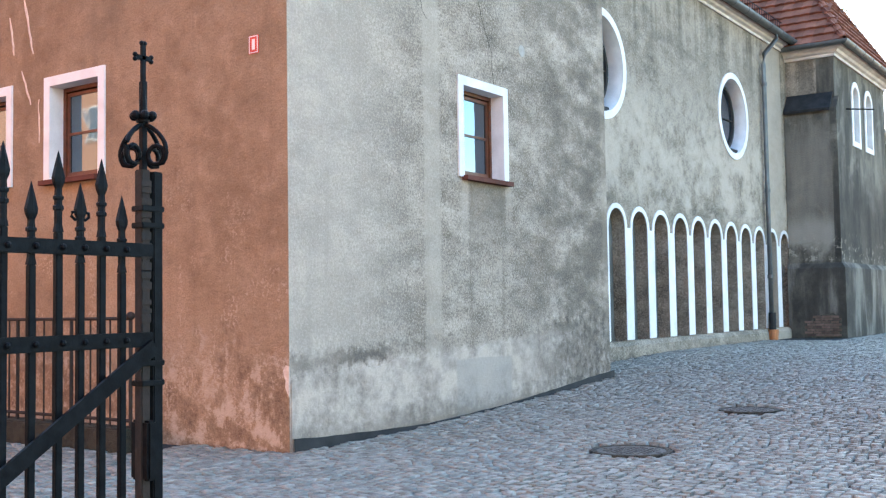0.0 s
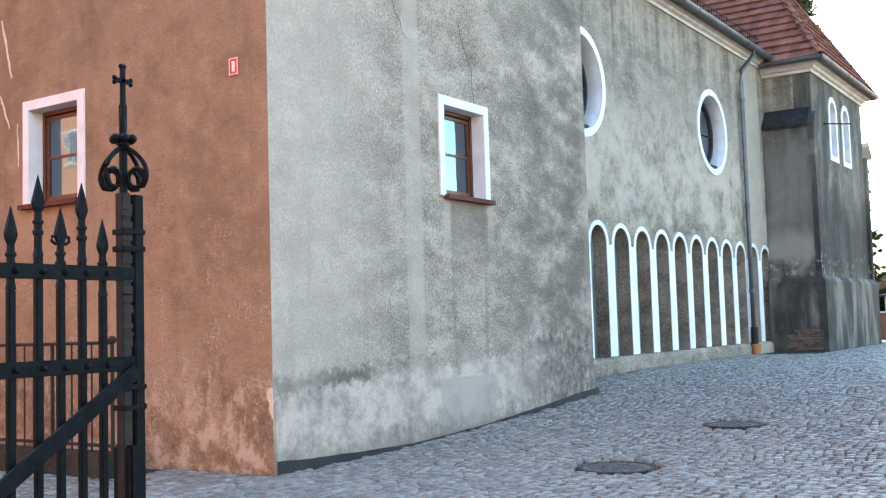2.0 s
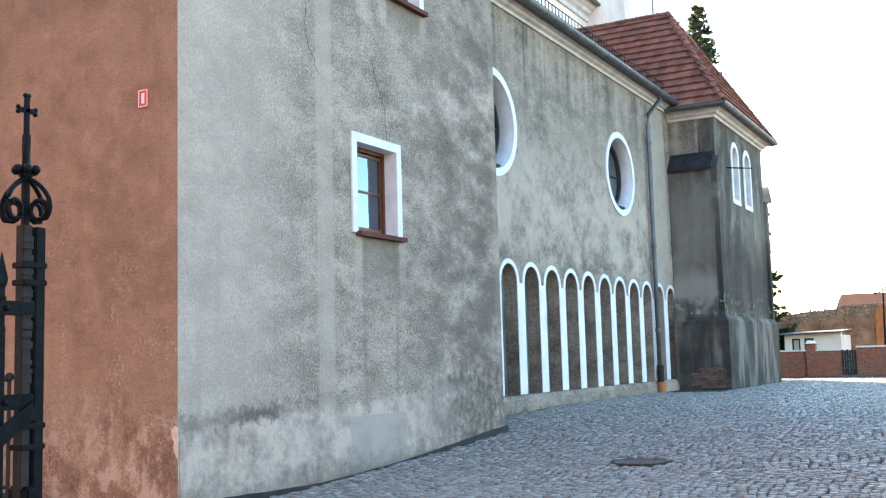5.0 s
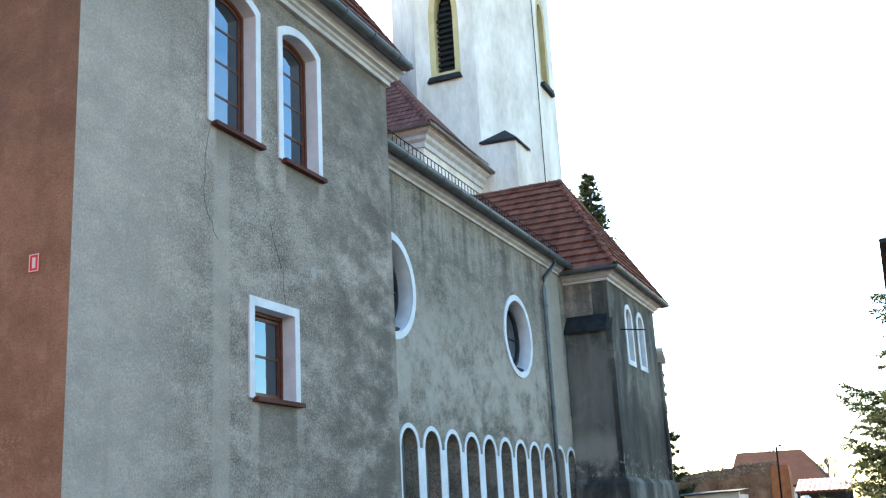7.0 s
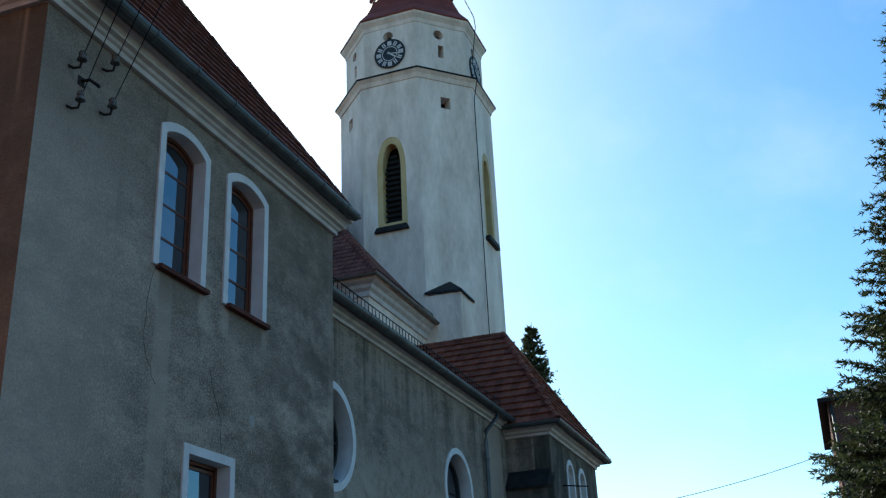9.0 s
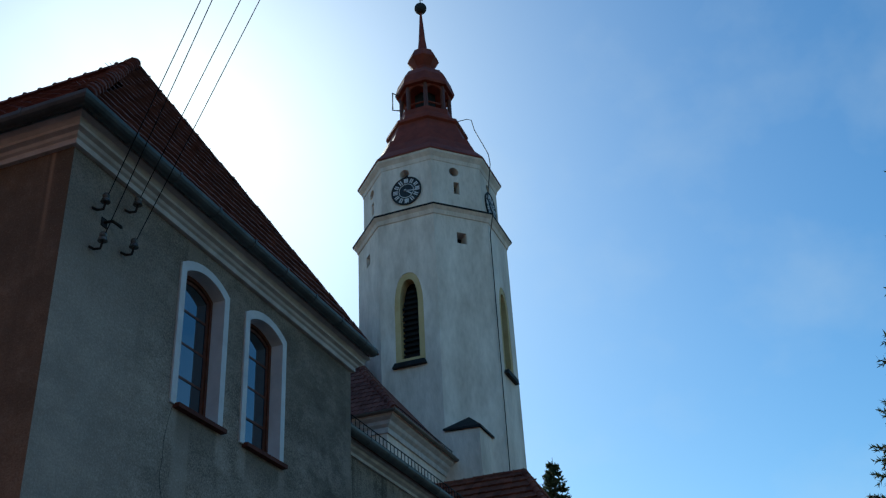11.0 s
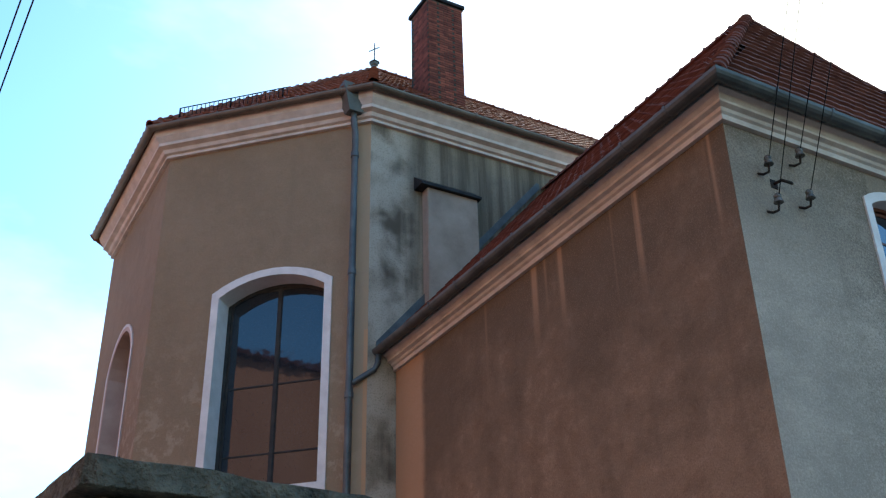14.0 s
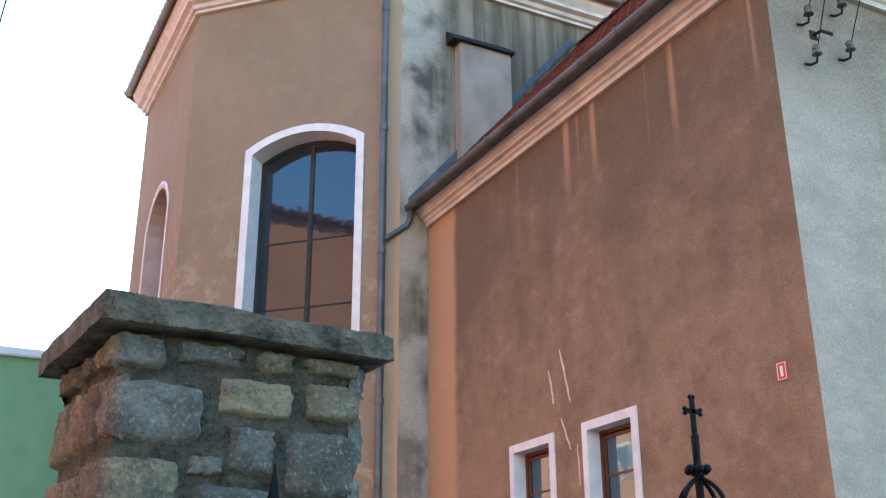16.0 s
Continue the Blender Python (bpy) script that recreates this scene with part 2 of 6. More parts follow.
def damp_render():
    """Soot-dark, water-stained render with pale lime washes."""
    m, t = material("damp_dark_render")
    v = position(t)
    st = noise_out(t, position(t, (1.5, 1.5, 0.3)), 1.0, 6.0, 0.62)
    big = noise_out(t, v, 0.8, 7.0, 0.65, 0.2)
    fine = noise_out(t, v, 26.0, 5.0, 0.7)
    c = mix(t, ramp(t, st, 0.34, 0.68, True), (0.075, 0.075, 0.071), (0.25, 0.248, 0.23))
    c = mix(t, mathn(t, "MULTIPLY", ramp(t, big, 0.5, 0.68, True), 0.6), c, (0.36, 0.36, 0.34))
    c = mix(t, mathn(t, "MULTIPLY", ramp(t, big, 0.46, 0.34, True), 0.6), c, (0.04, 0.04, 0.039))
    c = mix(t, mathn(t, "MULTIPLY", ramp(t, fine, 0.5, 0.35), 0.4), c, (0.045, 0.045, 0.043))
    sep = t.nodes.new("ShaderNodeSeparateXYZ")
    t.links.new(v, sep.inputs[0])
    x, y, z = sep.outputs
    zz = mathn(t, "ADD", z, mathn(t, "MULTIPLY", mathn(t, "SUBTRACT", big, 0.5), 1.2))
    lime = mathn(t, "MULTIPLY", mathn(t, "MULTIPLY", ramp(t, zz, 2.9, 3.2, True), ramp(t, zz, 4.3, 3.6, True)), mathn(t, "MULTIPLY", mathn(t, "LESS_THAN", x, 22.75), ramp(t, y, -0.25, -0.05)))
    c = mix(t, mathn(t, "MULTIPLY", lime, 0.75), c, (0.42, 0.425, 0.42))
    blue = mathn(t, "MULTIPLY", ramp(t, z, 2.7, 2.4, True), ramp(t, st, 0.45, 0.62))
    c = mix(t, mathn(t, "MULTIPLY", blue, 0.35), c, (0.26, 0.285, 0.31))
    dark_zone = mathn(t, "MULTIPLY", mathn(t, "MULTIPLY", ramp(t, zz, 2.6, 2.9), ramp(t, zz, 6.2, 4.2, True)), mathn(t, "LESS_THAN", y, -0.15))
    c = mix(t, mathn(t, "MULTIPLY", dark_zone, 0.7), c, (0.035, 0.036, 0.038))
    spall = mathn(t, "MULTIPLY", mathn(t, "MULTIPLY", ramp(t, z, 2.6, 2.7), ramp(t, zz, 3.7, 2.9, True)), ramp(t, noise_out(t, v, 5.0, 6.0, 0.7), 0.56, 0.62))
    c = mix(t, mathn(t, "MULTIPLY", spall, 0.7), c, (0.48, 0.48, 0.46))
    pale = mathn(t, "MULTIPLY", mathn(t, "MULTIPLY", ramp(t, zz, 3.9, 4.5, True), ramp(t, zz, 7.0, 6.0, True)), mathn(t, "MULTIPLY", mathn(t, "LESS_THAN", x, 22.75), ramp(t, y, -0.2, 0.0)))
    c = mix(t, mathn(t, "MULTIPLY", pale, 0.5), c, (0.27, 0.268, 0.265))
    # dark streaks below the plinth top
    plinth_dark = mathn(t, "MULTIPLY", ramp(t, z, 2.75, 2.6), ramp(t, st, 0.62, 0.46, True))
    c = mix(t, mathn(t, "MULTIPLY", plinth_dark, 0.65), c, (0.045, 0.046, 0.048))
    c = mix(t, 1.0, c, (0.68, 0.59, 0.51), "MULTIPLY")
    finish(t, c, 0.9, 0.0, ((fine, 0.01), (big, 0.02)), 0.2)
    return m


def plaster_brown():
    """Terracotta-brown limewash over render, blotched, with pale scuffs near the foot and pale strip at the far end."""
    m, t = material("brown_render")
    v = position(t)
    big = noise_out(t, v, 0.55, 7.0, 0.62, 0.1)
    mid = noise_out(t, v, 2.6, 7.0, 0.68, 0.12)
    fine = noise_out(t, v, 42.0, 4.0, 0.7)
    c = mix(t, ramp(t, big, 0.3, 0.72, True), (0.25, 0.155, 0.104), (0.40, 0.258, 0.18))
    c = mix(t, mathn(t, "MULTIPLY", ramp(t, mid, 0.48, 0.72, True), 0.55), c, (0.47, 0.31, 0.23))
    c = mix(t, mathn(t, "MULTIPLY", ramp(t, mid, 0.48, 0.3, True), 0.45), c, (0.17, 0.10, 0.066))
    run = noise_out(t, position(t, (3.2, 3.2, 0.12)), 1.0, 5.0, 0.6)
    c = mix(t, mathn(t, "MULTIPLY", ramp(t, run, 0.52, 0.75, True), 0.3), c, (0.18, 0.115, 0.08))
    c = mix(t, mathn(t, "MULTIPLY", ramp(t, fine, 0.5, 0.3), 0.4), c, (0.10, 0.055, 0.038))
    sep = t.nodes.new("ShaderNodeSeparateXYZ")
    t.links.new(v, sep.inputs[0])
    x, y, z = sep.outputs
    # brown render gets darker from mid-height upwards, made ragged by noise
    dark_zone = ramp(t, mathn(t, "ADD", z, mathn(t, "MULTIPLY", mathn(t, "SUBTRACT", big, 0.5), 16.0)), 4.5, 9.5, True)
    # the dark zone is on the annex only; the chancel is mixed to greyer tan
    annex_side = mathn(t, "LESS_THAN", y, 9.52)
    c = mix(t, mathn(t, "MULTIPLY", mathn(t, "MULTIPLY", dark_zone, annex_side), 0.8), c, (0.122, 0.083, 0.058))
    far_side = mathn(t, "SUBTRACT", 1.0, annex_side)
    c = mix(t, mathn(t, "MULTIPLY", far_side, 0.65), c, (0.295, 0.215, 0.157))
    washed = mathn(t, "MULTIPLY", far_side, ramp(t, mathn(t, "ADD", z, mathn(t, "MULTIPLY", mid, 6.0)), 15.5, 11.0, True))
    c = mix(t, mathn(t, "MULTIPLY", mathn(t, "MULTIPLY", washed, ramp(t, mid, 0.52, 0.64)), 0.6), c, (0.52, 0.41, 0.33))
    by_pipe = mathn(t, "MULTIPLY", far_side, ramp(t, mathn(t, "ADD", y, mathn(t, "MULTIPLY", mid, 0.15)), 10.0, 9.8, True))
    c = mix(t, mathn(t, "MULTIPLY", by_pipe, 0.7), c, (0.47, 0.35, 0.26))
    onwall = mathn(t, "MULTIPLY", mathn(t, "LESS_THAN", y, 9.6), mathn(t, "LESS_THAN", z, 10.5))
    strip = mathn(t, "MULTIPLY", ramp(t, mathn(t, "ADD", y, mathn(t, "MULTIPLY", mid, 0.2)), 8.35, 8.6, True), onwall)
    c = mix(t, mathn(t, "MULTIPLY", strip, 0.8), c, (0.56, 0.32, 0.2))
    st = noise_out(t, position(t, (4.0, 2.6, 0.05)), 1.0, 3.0, 0.5)
    drip = mathn(t, "MULTIPLY", mathn(t, "MULTIPLY", ramp(t, st, 0.6, 0.72, True), onwall), ramp(t, mathn(t, "ADD", z, mathn(t, "MULTIPLY", big, 3.0)), 9.2, 11.0, True))
    c = mix(t, mathn(t, "MULTIPLY", drip, 0.75), c, (0.5, 0.29, 0.19))
    zf = mathn(t, "ADD", z, mathn(t, "MULTIPLY", mathn(t, "SUBTRACT", mid, 0.5), 2.6))
    scuff = noise_out(t, v, 3.4, 9.0, 0.75)
    low = ramp(t, zf, 1.5, 0.5, True)
    c = mix(t, mathn(t, "MULTIPLY", mathn(t, "MULTIPLY", low, ramp(t, scuff, 0.5, 0.36)), 0.7), c, (0.105, 0.06, 0.048))
    c = mix(t, mathn(t, "MULTIPLY", mathn(t, "MULTIPLY", low, ramp(t, scuff, 0.5, 0.58)), 0.8), c, (0.55, 0.41, 0.345))
    # small chips of the limewash in drifts
    chip = noise_out(t, v, 24.0, 3.0, 0.6)
    drift = mathn(t, "MULTIPLY", ramp(t, noise_out(t, v, 1.9, 6.0, 0.7), 0.5, 0.62), ramp(t, zf, 4.2, 1.6, True))
    c = mix(t, mathn(t, "MULTIPLY", mathn(t, "MULTIPLY", drift, ramp(t, chip, 0.52, 0.56)), 0.55), c, (0.55, 0.40, 0.33))
    c = mix(t, mathn(t, "MULTIPLY", ramp(t, fine, 0.56, 0.64), 0.25), c, (0.46, 0.31, 0.23))
    c = mix(t, 1.0, c, (0.86, 0.86, 0.80), "MULTIPLY")
    finish(t, c, 0.9, 0.0, ((fine, 0.008), (mid, 0.03)), 0.2)
    return m


def brickwork(name, a, b, mortar, scale=1.0):
    m, t = material(name)
    sp, cb = t.nodes.new("ShaderNodeSeparateXYZ"), t.nodes.new("ShaderNodeCombineXYZ")
    t.links.new(t.nodes.new("ShaderNodeNewGeometry").outputs["Position"], sp.inputs[0])
    t.links.new(mathn(t, "ADD", sp.outputs[0], sp.outputs[1]), cb.inputs[0])
    t.links.new(sp.outputs[2], cb.inputs[1])
    n = node(t, "ShaderNodeTexBrick", Color1=(*a, 1), Color2=(*b, 1), Mortar=(*mortar, 1), Scale=scale)
    n.inputs["Brick Width"].default_value, n.inputs["Row Height"].default_value, n.inputs["Mortar Size"].default_value = 0.26, 0.075, 0.012
    t.links.new(cb.outputs[0], n.inputs["Vector"])
    g = noise_out(t, position(t), 9.0, 5.0)
    c = mix(t, mathn(t, "MULTIPLY", ramp(t, g, 0.4, 0.7), 0.5), n.outputs["Color"], tuple(q * 0.45 for q in a))
    finish(t, c, 0.9, 0.0, ((n.outputs["Fac"], -0.01), (g, 0.01)), 0.2)
    return m


def glass_pane(name, tint, ior, sheen=(1, 1, 1)):
    """Old window glass over a dark room: glossy, slightly uneven."""
    m, t = material(name)
    v = position(t)
    w = noise_out(t, v, 1.7, 2.0)
    g = noise_out(t, v, 30.0, 3.0)
    c = mix(t, ramp(t, g, 0.62, 0.75), tint, tuple(min(1, q * 2.2) for q in tint))
    b = finish(t, c, 0.04, 0.0, ((w, 0.0035),), 0.6)
    b.inputs["IOR"].default_value = ior
    b.inputs["Specular Tint"].default_value = (*sheen, 1)
    return m


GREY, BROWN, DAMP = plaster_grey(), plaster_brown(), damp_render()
WHITE = simple("white_paint", (0.57, 0.54, 0.54), (0.74, 0.71, 0.71), 3.0, 0.75, bump=0.002)
CREAM = simple("cornice_paint", (0.44, 0.385, 0.36), (0.65, 0.58, 0.55), 3.0, 0.8, bump=0.002)
TOWER_WHITE = simple("tower_limewash", (0.58, 0.465, 0.385), (0.93, 0.79, 0.69), 0.9, 0.9, bump=0.02, fine=7.0, stretch=(1, 1, 0.35))
OCHRE = simple("ochre_reveal", (0.50, 0.34, 0.15), (0.62, 0.46, 0.24), 2.0, 0.85)
ZINC = simple("zinc_sheet", (0.055, 0.062, 0.066), (0.12, 0.13, 0.135), 2.5, 0.5, 0.35, 0.001)


def limed_render():
    """Grey chancel render: lime blooms near the corner, sooty further along, run marks down it."""
    m, t = material("streaked_pale_render")
    v = position(t)
    big, fine = noise_out(t, v, 0.95, 3.0, 0.5, 0.2), noise_out(t, v, 30.0, 4.0, 0.7)
    st = noise_out(t, position(t, (2.6, 2.6, 0.12)), 1.0, 5.0, 0.6)
    sep = t.nodes.new("ShaderNodeSeparateXYZ")
    t.links.new(v, sep.inputs[0])
    x, y, z = sep.outputs
    c = mix(t, ramp(t, st, 0.36, 0.64, True), (0.10, 0.08, 0.06), (0.27, 0.22, 0.17))
    near = ramp(t, mathn(t, "ADD", x, mathn(t, "MULTIPLY", mathn(t, "SUBTRACT", big, 0.5), 1.2)), 0.75, 0.1, True)
    c = mix(t, mathn(t, "MULTIPLY", mathn(t, "MULTIPLY", near, ramp(t, big, 0.36, 0.6, True)), 0.8), c, (0.46, 0.395, 0.33))
    c = mix(t, mathn(t, "MULTIPLY", ramp(t, big, 0.46, 0.34, True), 0.28), c, (0.10, 0.08, 0.062))
    c = mix(t, mathn(t, "MULTIPLY", ramp(t, fine, 0.5, 0.36), 0.35), c, (0.06, 0.05, 0.04))
    finish(t, c, 0.92, 0.0, ((fine, 0.006), (big, 0.02)), 0.2)
    return m


STREAKED = limed_render()
COPPER_BROWN = simple("painted_gutter", (0.10, 0.082, 0.07), (0.19, 0.155, 0.13), 2.5, 0.5, 0.4, 0.001)
BLACK_SHEET = simple("tarred_sheet", (0.010, 0.010, 0.011), (0.03, 0.03, 0.031), 4.0, 0.7, 0.0, 0.002, spec=0.2)
IRON = simple("black_iron", (0.002, 0.0025, 0.0035), (0.007, 0.009, 0.011), 25.0, 0.5, 0.0, 0.001, 160.0, 0.07)
IRON_RUST = simple("rusty_iron", (0.007, 0.0045, 0.0035), (0.024, 0.014, 0.010), 14.0, 0.8, 0.0, 0.002)
WOOD_RED = simple("red_brown_window_wood", (0.08, 0.022, 0.011), (0.15, 0.045, 0.022), 9.0, 0.45, 0.0, 0.001, 80.0)
SILL_RED = simple("red_brown_sill", (0.08, 0.026, 0.018), (0.14, 0.046, 0.034), 6.0, 0.8, spec=0.15)
TILE = simple("clay_tile", (0.115, 0.041, 0.032), (0.20, 0.079, 0.062), 2.2, 0.85, 0.0, 0.004, 50.0, 0.12, per_piece=0.2)
TILE_OLD = simple("weathered_clay_tile", (0.15, 0.04, 0.023), (0.25, 0.082, 0.047), 2.2, 0.8, 0.0, 0.004, 50.0, 0.2, per_piece=0.25)
SPIRE_RED = simple("red_painted_sheet", (0.13, 0.022, 0.012), (0.25, 0.05, 0.026), 1.6, 0.6, 0.0, 0.004, spec=0.25)
# the blue specular tints paint sky colour into the panes' reflections
GLASS = glass_pane("window_glass", (0.016, 0.019, 0.024), 1.6, (0.8, 0.9, 1.0))
GLASS_SKY = glass_pane("sky_tinted_window_glass", (0.014, 0.017, 0.02), 2.3, (0.6, 0.84, 1.0))
# near-black colour stands in for shade inside rooms, cracks and louvred openings
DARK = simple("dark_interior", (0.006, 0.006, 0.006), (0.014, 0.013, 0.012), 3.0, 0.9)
LOUVRE = simple("dark_louvre_wood", (0.016, 0.015, 0.015), (0.04, 0.038, 0.036), 5.0, 0.8)
SETT = simple("granite_sett", (0.13, 0.121, 0.102), (0.315, 0.293, 0.245), 9.0, 0.62, 0.0, 0.009, 60.0, 0.35, per_piece=0.27)
JOINT = simple("joint_sand", (0.010, 0.010, 0.010), (0.032, 0.032, 0.032), 5.0, 0.95, 0.0, 0.01, 40.0)


def rubble_stone(name, cool, warm):
    """Hewn field stones, each its own tone from blue-grey to ochre, lichen-flecked."""
    m, t = material(name)
    v = position(t)
    r = t.nodes.new("ShaderNodeObjectInfo").outputs["Random"]
    base = mix(t, ramp(t, r, 0.35, 0.75), cool, warm)
    tone = mathn(t, "FRACT", mathn(t, "MULTIPLY", r, 7.31))
    base = mix(t, 1.0, base, mix(t, tone, (0.55, 0.55, 0.56), (1.25, 1.24, 1.2)), "MULTIPLY")
    big, fine = noise_out(t, v, 9.0, 6.0, 0.65), noise_out(t, v, 70.0, 5.0, 0.7)
    c = mix(t, mathn(t, "MULTIPLY", ramp(t, big, 0.42, 0.64), 0.75), base, (0.05, 0.048, 0.04))
    c = mix(t, mathn(t, "MULTIPLY", ramp(t, fine, 0.55, 0.68), 0.6), c, (0.32, 0.31, 0.27))
    c = mix(t, mathn(t, "MULTIPLY", ramp(t, fine, 0.47, 0.33), 0.6), c, (0.025, 0.034, 0.03))
    finish(t, c, 0.92, 0.0, ((fine, 0.006), (big, 0.02)), 0.2)
    return m


STONE = rubble_stone("grey_field_stone", (0.125, 0.122, 0.117), (0.155, 0.145, 0.125))
STONE_TAN = rubble_stone("tan_field_stone", (0.15, 0.128, 0.092), (0.19, 0.158, 0.105))
STONE_PINK = rubble_stone("pinkish_field_stone", (0.20, 0.13, 0.10), (0.25, 0.165, 0.125))
CAPSTONE = simple("mossy_cap_slab", (0.010, 0.010, 0.007), (0.15, 0.132, 0.10), 9.0, 0.95, 0.0, 0.02, 45.0)
MORTAR = simple("old_mortar", (0.02, 0.018, 0.014), (0.095, 0.084, 0.064), 14.0, 0.95, 0.0, 0.02)
GREEN_PLASTER = simple("green_plaster", (0.12, 0.30, 0.18), (0.17, 0.35, 0.225), 1.2, 0.9)
NEEDLES = simple("spruce_needles", (0.022, 0.034, 0.016), (0.075, 0.09, 0.036), 3.0, 0.6, per_piece=0.3)
_t = NEEDLES.node_tree                 # thin needles let some light through
_b = [n for n in _t.nodes if n.type == "BSDF_PRINCIPLED"][0]
_o = [n for n in _t.nodes if n.type == "OUTPUT_MATERIAL"][0]
_tr, _ms = _t.nodes.new("ShaderNodeBsdfTranslucent"), node(_t, "ShaderNodeMixShader", Fac=0.4)
_t.links.new(_b.inputs["Base Color"].links[0].from_socket, _tr.inputs["Color"])
_t.links.new(_b.outputs[0], _ms.inputs[1])
_t.links.new(_tr.outputs[0], _ms.inputs[2])
_t.links.new(_ms.outputs[0], _o.inputs["Surface"])
BARK = simple("spruce_bark", (0.05, 0.035, 0.025), (0.11, 0.08, 0.06), 9.0, 0.95, bump=0.01)
MANHOLE = simple("cast_iron_cover", (0.04, 0.038, 0.036), (0.1, 0.09, 0.08), 12.0, 0.6, 0.3, 0.004)
CERAMIC = simple("brown_ceramic", (0.03, 0.026, 0.022), (0.17, 0.155, 0.135), 20.0, 0.25)
SIGN_RED = simple("red_enamel", (0.5, 0.03, 0.02), (0.58, 0.05, 0.035), 8.0, 0.3)


# ---- building helpers ----
BASE = {}


def thing(name, label, category, at=(0, 0, 0), group="", kind=""):
    ob = new(name)
    ob.empty_display_size = 0.2
    ob.location = at
    BASE[ob.name] = Matrix.Translation(at)
    return tagged(ob, label, category, group, kind)


def attach(ob, parent):
    ob.parent = parent
    ob.matrix_parent_inverse = BASE.get(parent.name, Matrix()).inverted()
    return ob


def part(name, bm, mat, parent=None, label="", smooth=False):
    """Links a bmesh, in world coordinates, as one mesh object under a thing or a part."""
    me = bpy.data.meshes.new(name)
    bmesh.ops.recalc_face_normals(bm, faces=bm.faces)
    bm.to_mesh(me)
    bm.free()
    if smooth:
        me.polygons.foreach_set("use_smooth", [True] * len(me.polygons))
    me.materials.append(mat)
    ob = new(name, me)
    if label:
        ob["label"] = label
    if parent is not None:
        attach(ob, parent)
    return ob


def piece(name, me, m, parent):
    ob = new(name, me)
    ob.matrix_basis = m
    return attach(ob, parent)


def raw(name, verts, faces, mat, parent=None, label="", smooth=False):
    me = bpy.data.meshes.new(name)
    me.from_pydata([tuple(v) for v in verts], [], [tuple(f) for f in faces])
    if smooth:
        me.polygons.foreach_set("use_smooth", [True] * len(me.polygons))
    me.materials.append(mat)
    ob = new(name, me)
    if label:
        ob["label"] = label
    if parent is not None:
        attach(ob, parent)
    return ob


def box(x0, x1, y0, y1, z0, z1, bevel=0.0, bm=None):
    bm = bm or bmesh.new()
    r = bmesh.ops.create_cube(bm, size=1.0, matrix=Matrix.LocRotScale(((x0 + x1) / 2, (y0 + y1) / 2, (z0 + z1) / 2), None, (x1 - x0, y1 - y0, z1 - z0)))
    if bevel:
        es = list({e for v in r["verts"] for e in v.link_edges})
        bmesh.ops.bevel(bm, geom=es, offset=bevel, segments=2, affect="EDGES")
    return bm


def cyl(p, q, r0, r1=None, n=12, bm=None):
    bm = bm or bmesh.new()
    p, q = Vector(p), Vector(q)
    d = q - p
    m = Matrix.Translation((p + q) / 2) @ d.to_track_quat("Z", "Y").to_matrix().to_4x4()
    bmesh.ops.create_cone(bm, cap_ends=True, segments=n, radius1=r0, radius2=r0 if r1 is None else r1, depth=d.length, matrix=m)
    return bm


def ball(p, r, bm=None, n=14, squash=1.0):
    bm = bm or bmesh.new()
    bmesh.ops.create_uvsphere(bm, u_segments=n, v_segments=n // 2 + 2, radius=r, matrix=Matrix.LocRotScale(p, None, (1, 1, squash)))
    return bm


def basis(origin, u, v, w):
    m = Matrix.Identity(4)
    for i, c in enumerate((u, v, w)):
        m.col[i][:3] = c
    m.col[3][:3] = origin
    return m


def arch_loop(u0, u1, v0, v1, rise=0.0, n=10):
    """A loop of an opening; its head rises by rise to v1 at the crown."""
    pts = [(u0, v0), (u1, v0)]
    if rise <= 0:
        return pts + [(u1, v1), (u0, v1)]
    half = (u1 - u0) / 2
    rad = (half * half + rise * rise) / (2 * rise)
    c, cz = (u0 + u1) / 2, v1 - rad
    a = math.asin(min(1, half / rad))
    if rise > half:
        a = math.pi - a
    return pts + [(c + rad * math.sin(q), cz + rad * math.cos(q)) for q in (a - 2 * a * i / n for i in range(n + 1))]


def pointed_loop(u0, u1, v0, spring, top, n=6):
    c = (u0 + u1) / 2
    right = [(c + (u1 - c) * math.cos(q) ** 0.8, spring + (top - spring) * math.sin(q)) for q in (math.pi / 2 * i / n for i in range(n))]
    left = [(2 * c - u, v) for u, v in reversed(right)]
    return [(u0, v0), (u1, v0)] + right + [(c, top)] + left


def disc_loop(u, v, r, n=40, rv=None):
    return [(u + r * math.cos(2 * math.pi * i / n), v + (rv or r) * math.sin(2 * math.pi * i / n)) for i in range(n)]


def plate(outline, holes, w0, w1, m, bm=None):
    """A slab from depth w0 to w1 in the frame m (u along, v up, w inward), with holes right through."""
    out = bmesh.new()
    rings = []
    for w in (w0, w1):
        loops, edges = [], []
        for pts in [outline, *holes]:
            vs = [out.verts.new((a, b, w)) for a, b in pts]
            edges += [out.edges.new((vs[i], vs[(i + 1) % len(vs)])) for i in range(len(vs))]
            loops.append(vs)
        bmesh.ops.triangle_fill(out, edges=edges, use_beauty=True)
        rings.append(loops)
    for la, lb in zip(*rings):
        for i in range(len(la)):
            j = (i + 1) % len(la)
            out.faces.new((la[i], la[j], lb[j], lb[i]))
    out.transform(m)
    return out


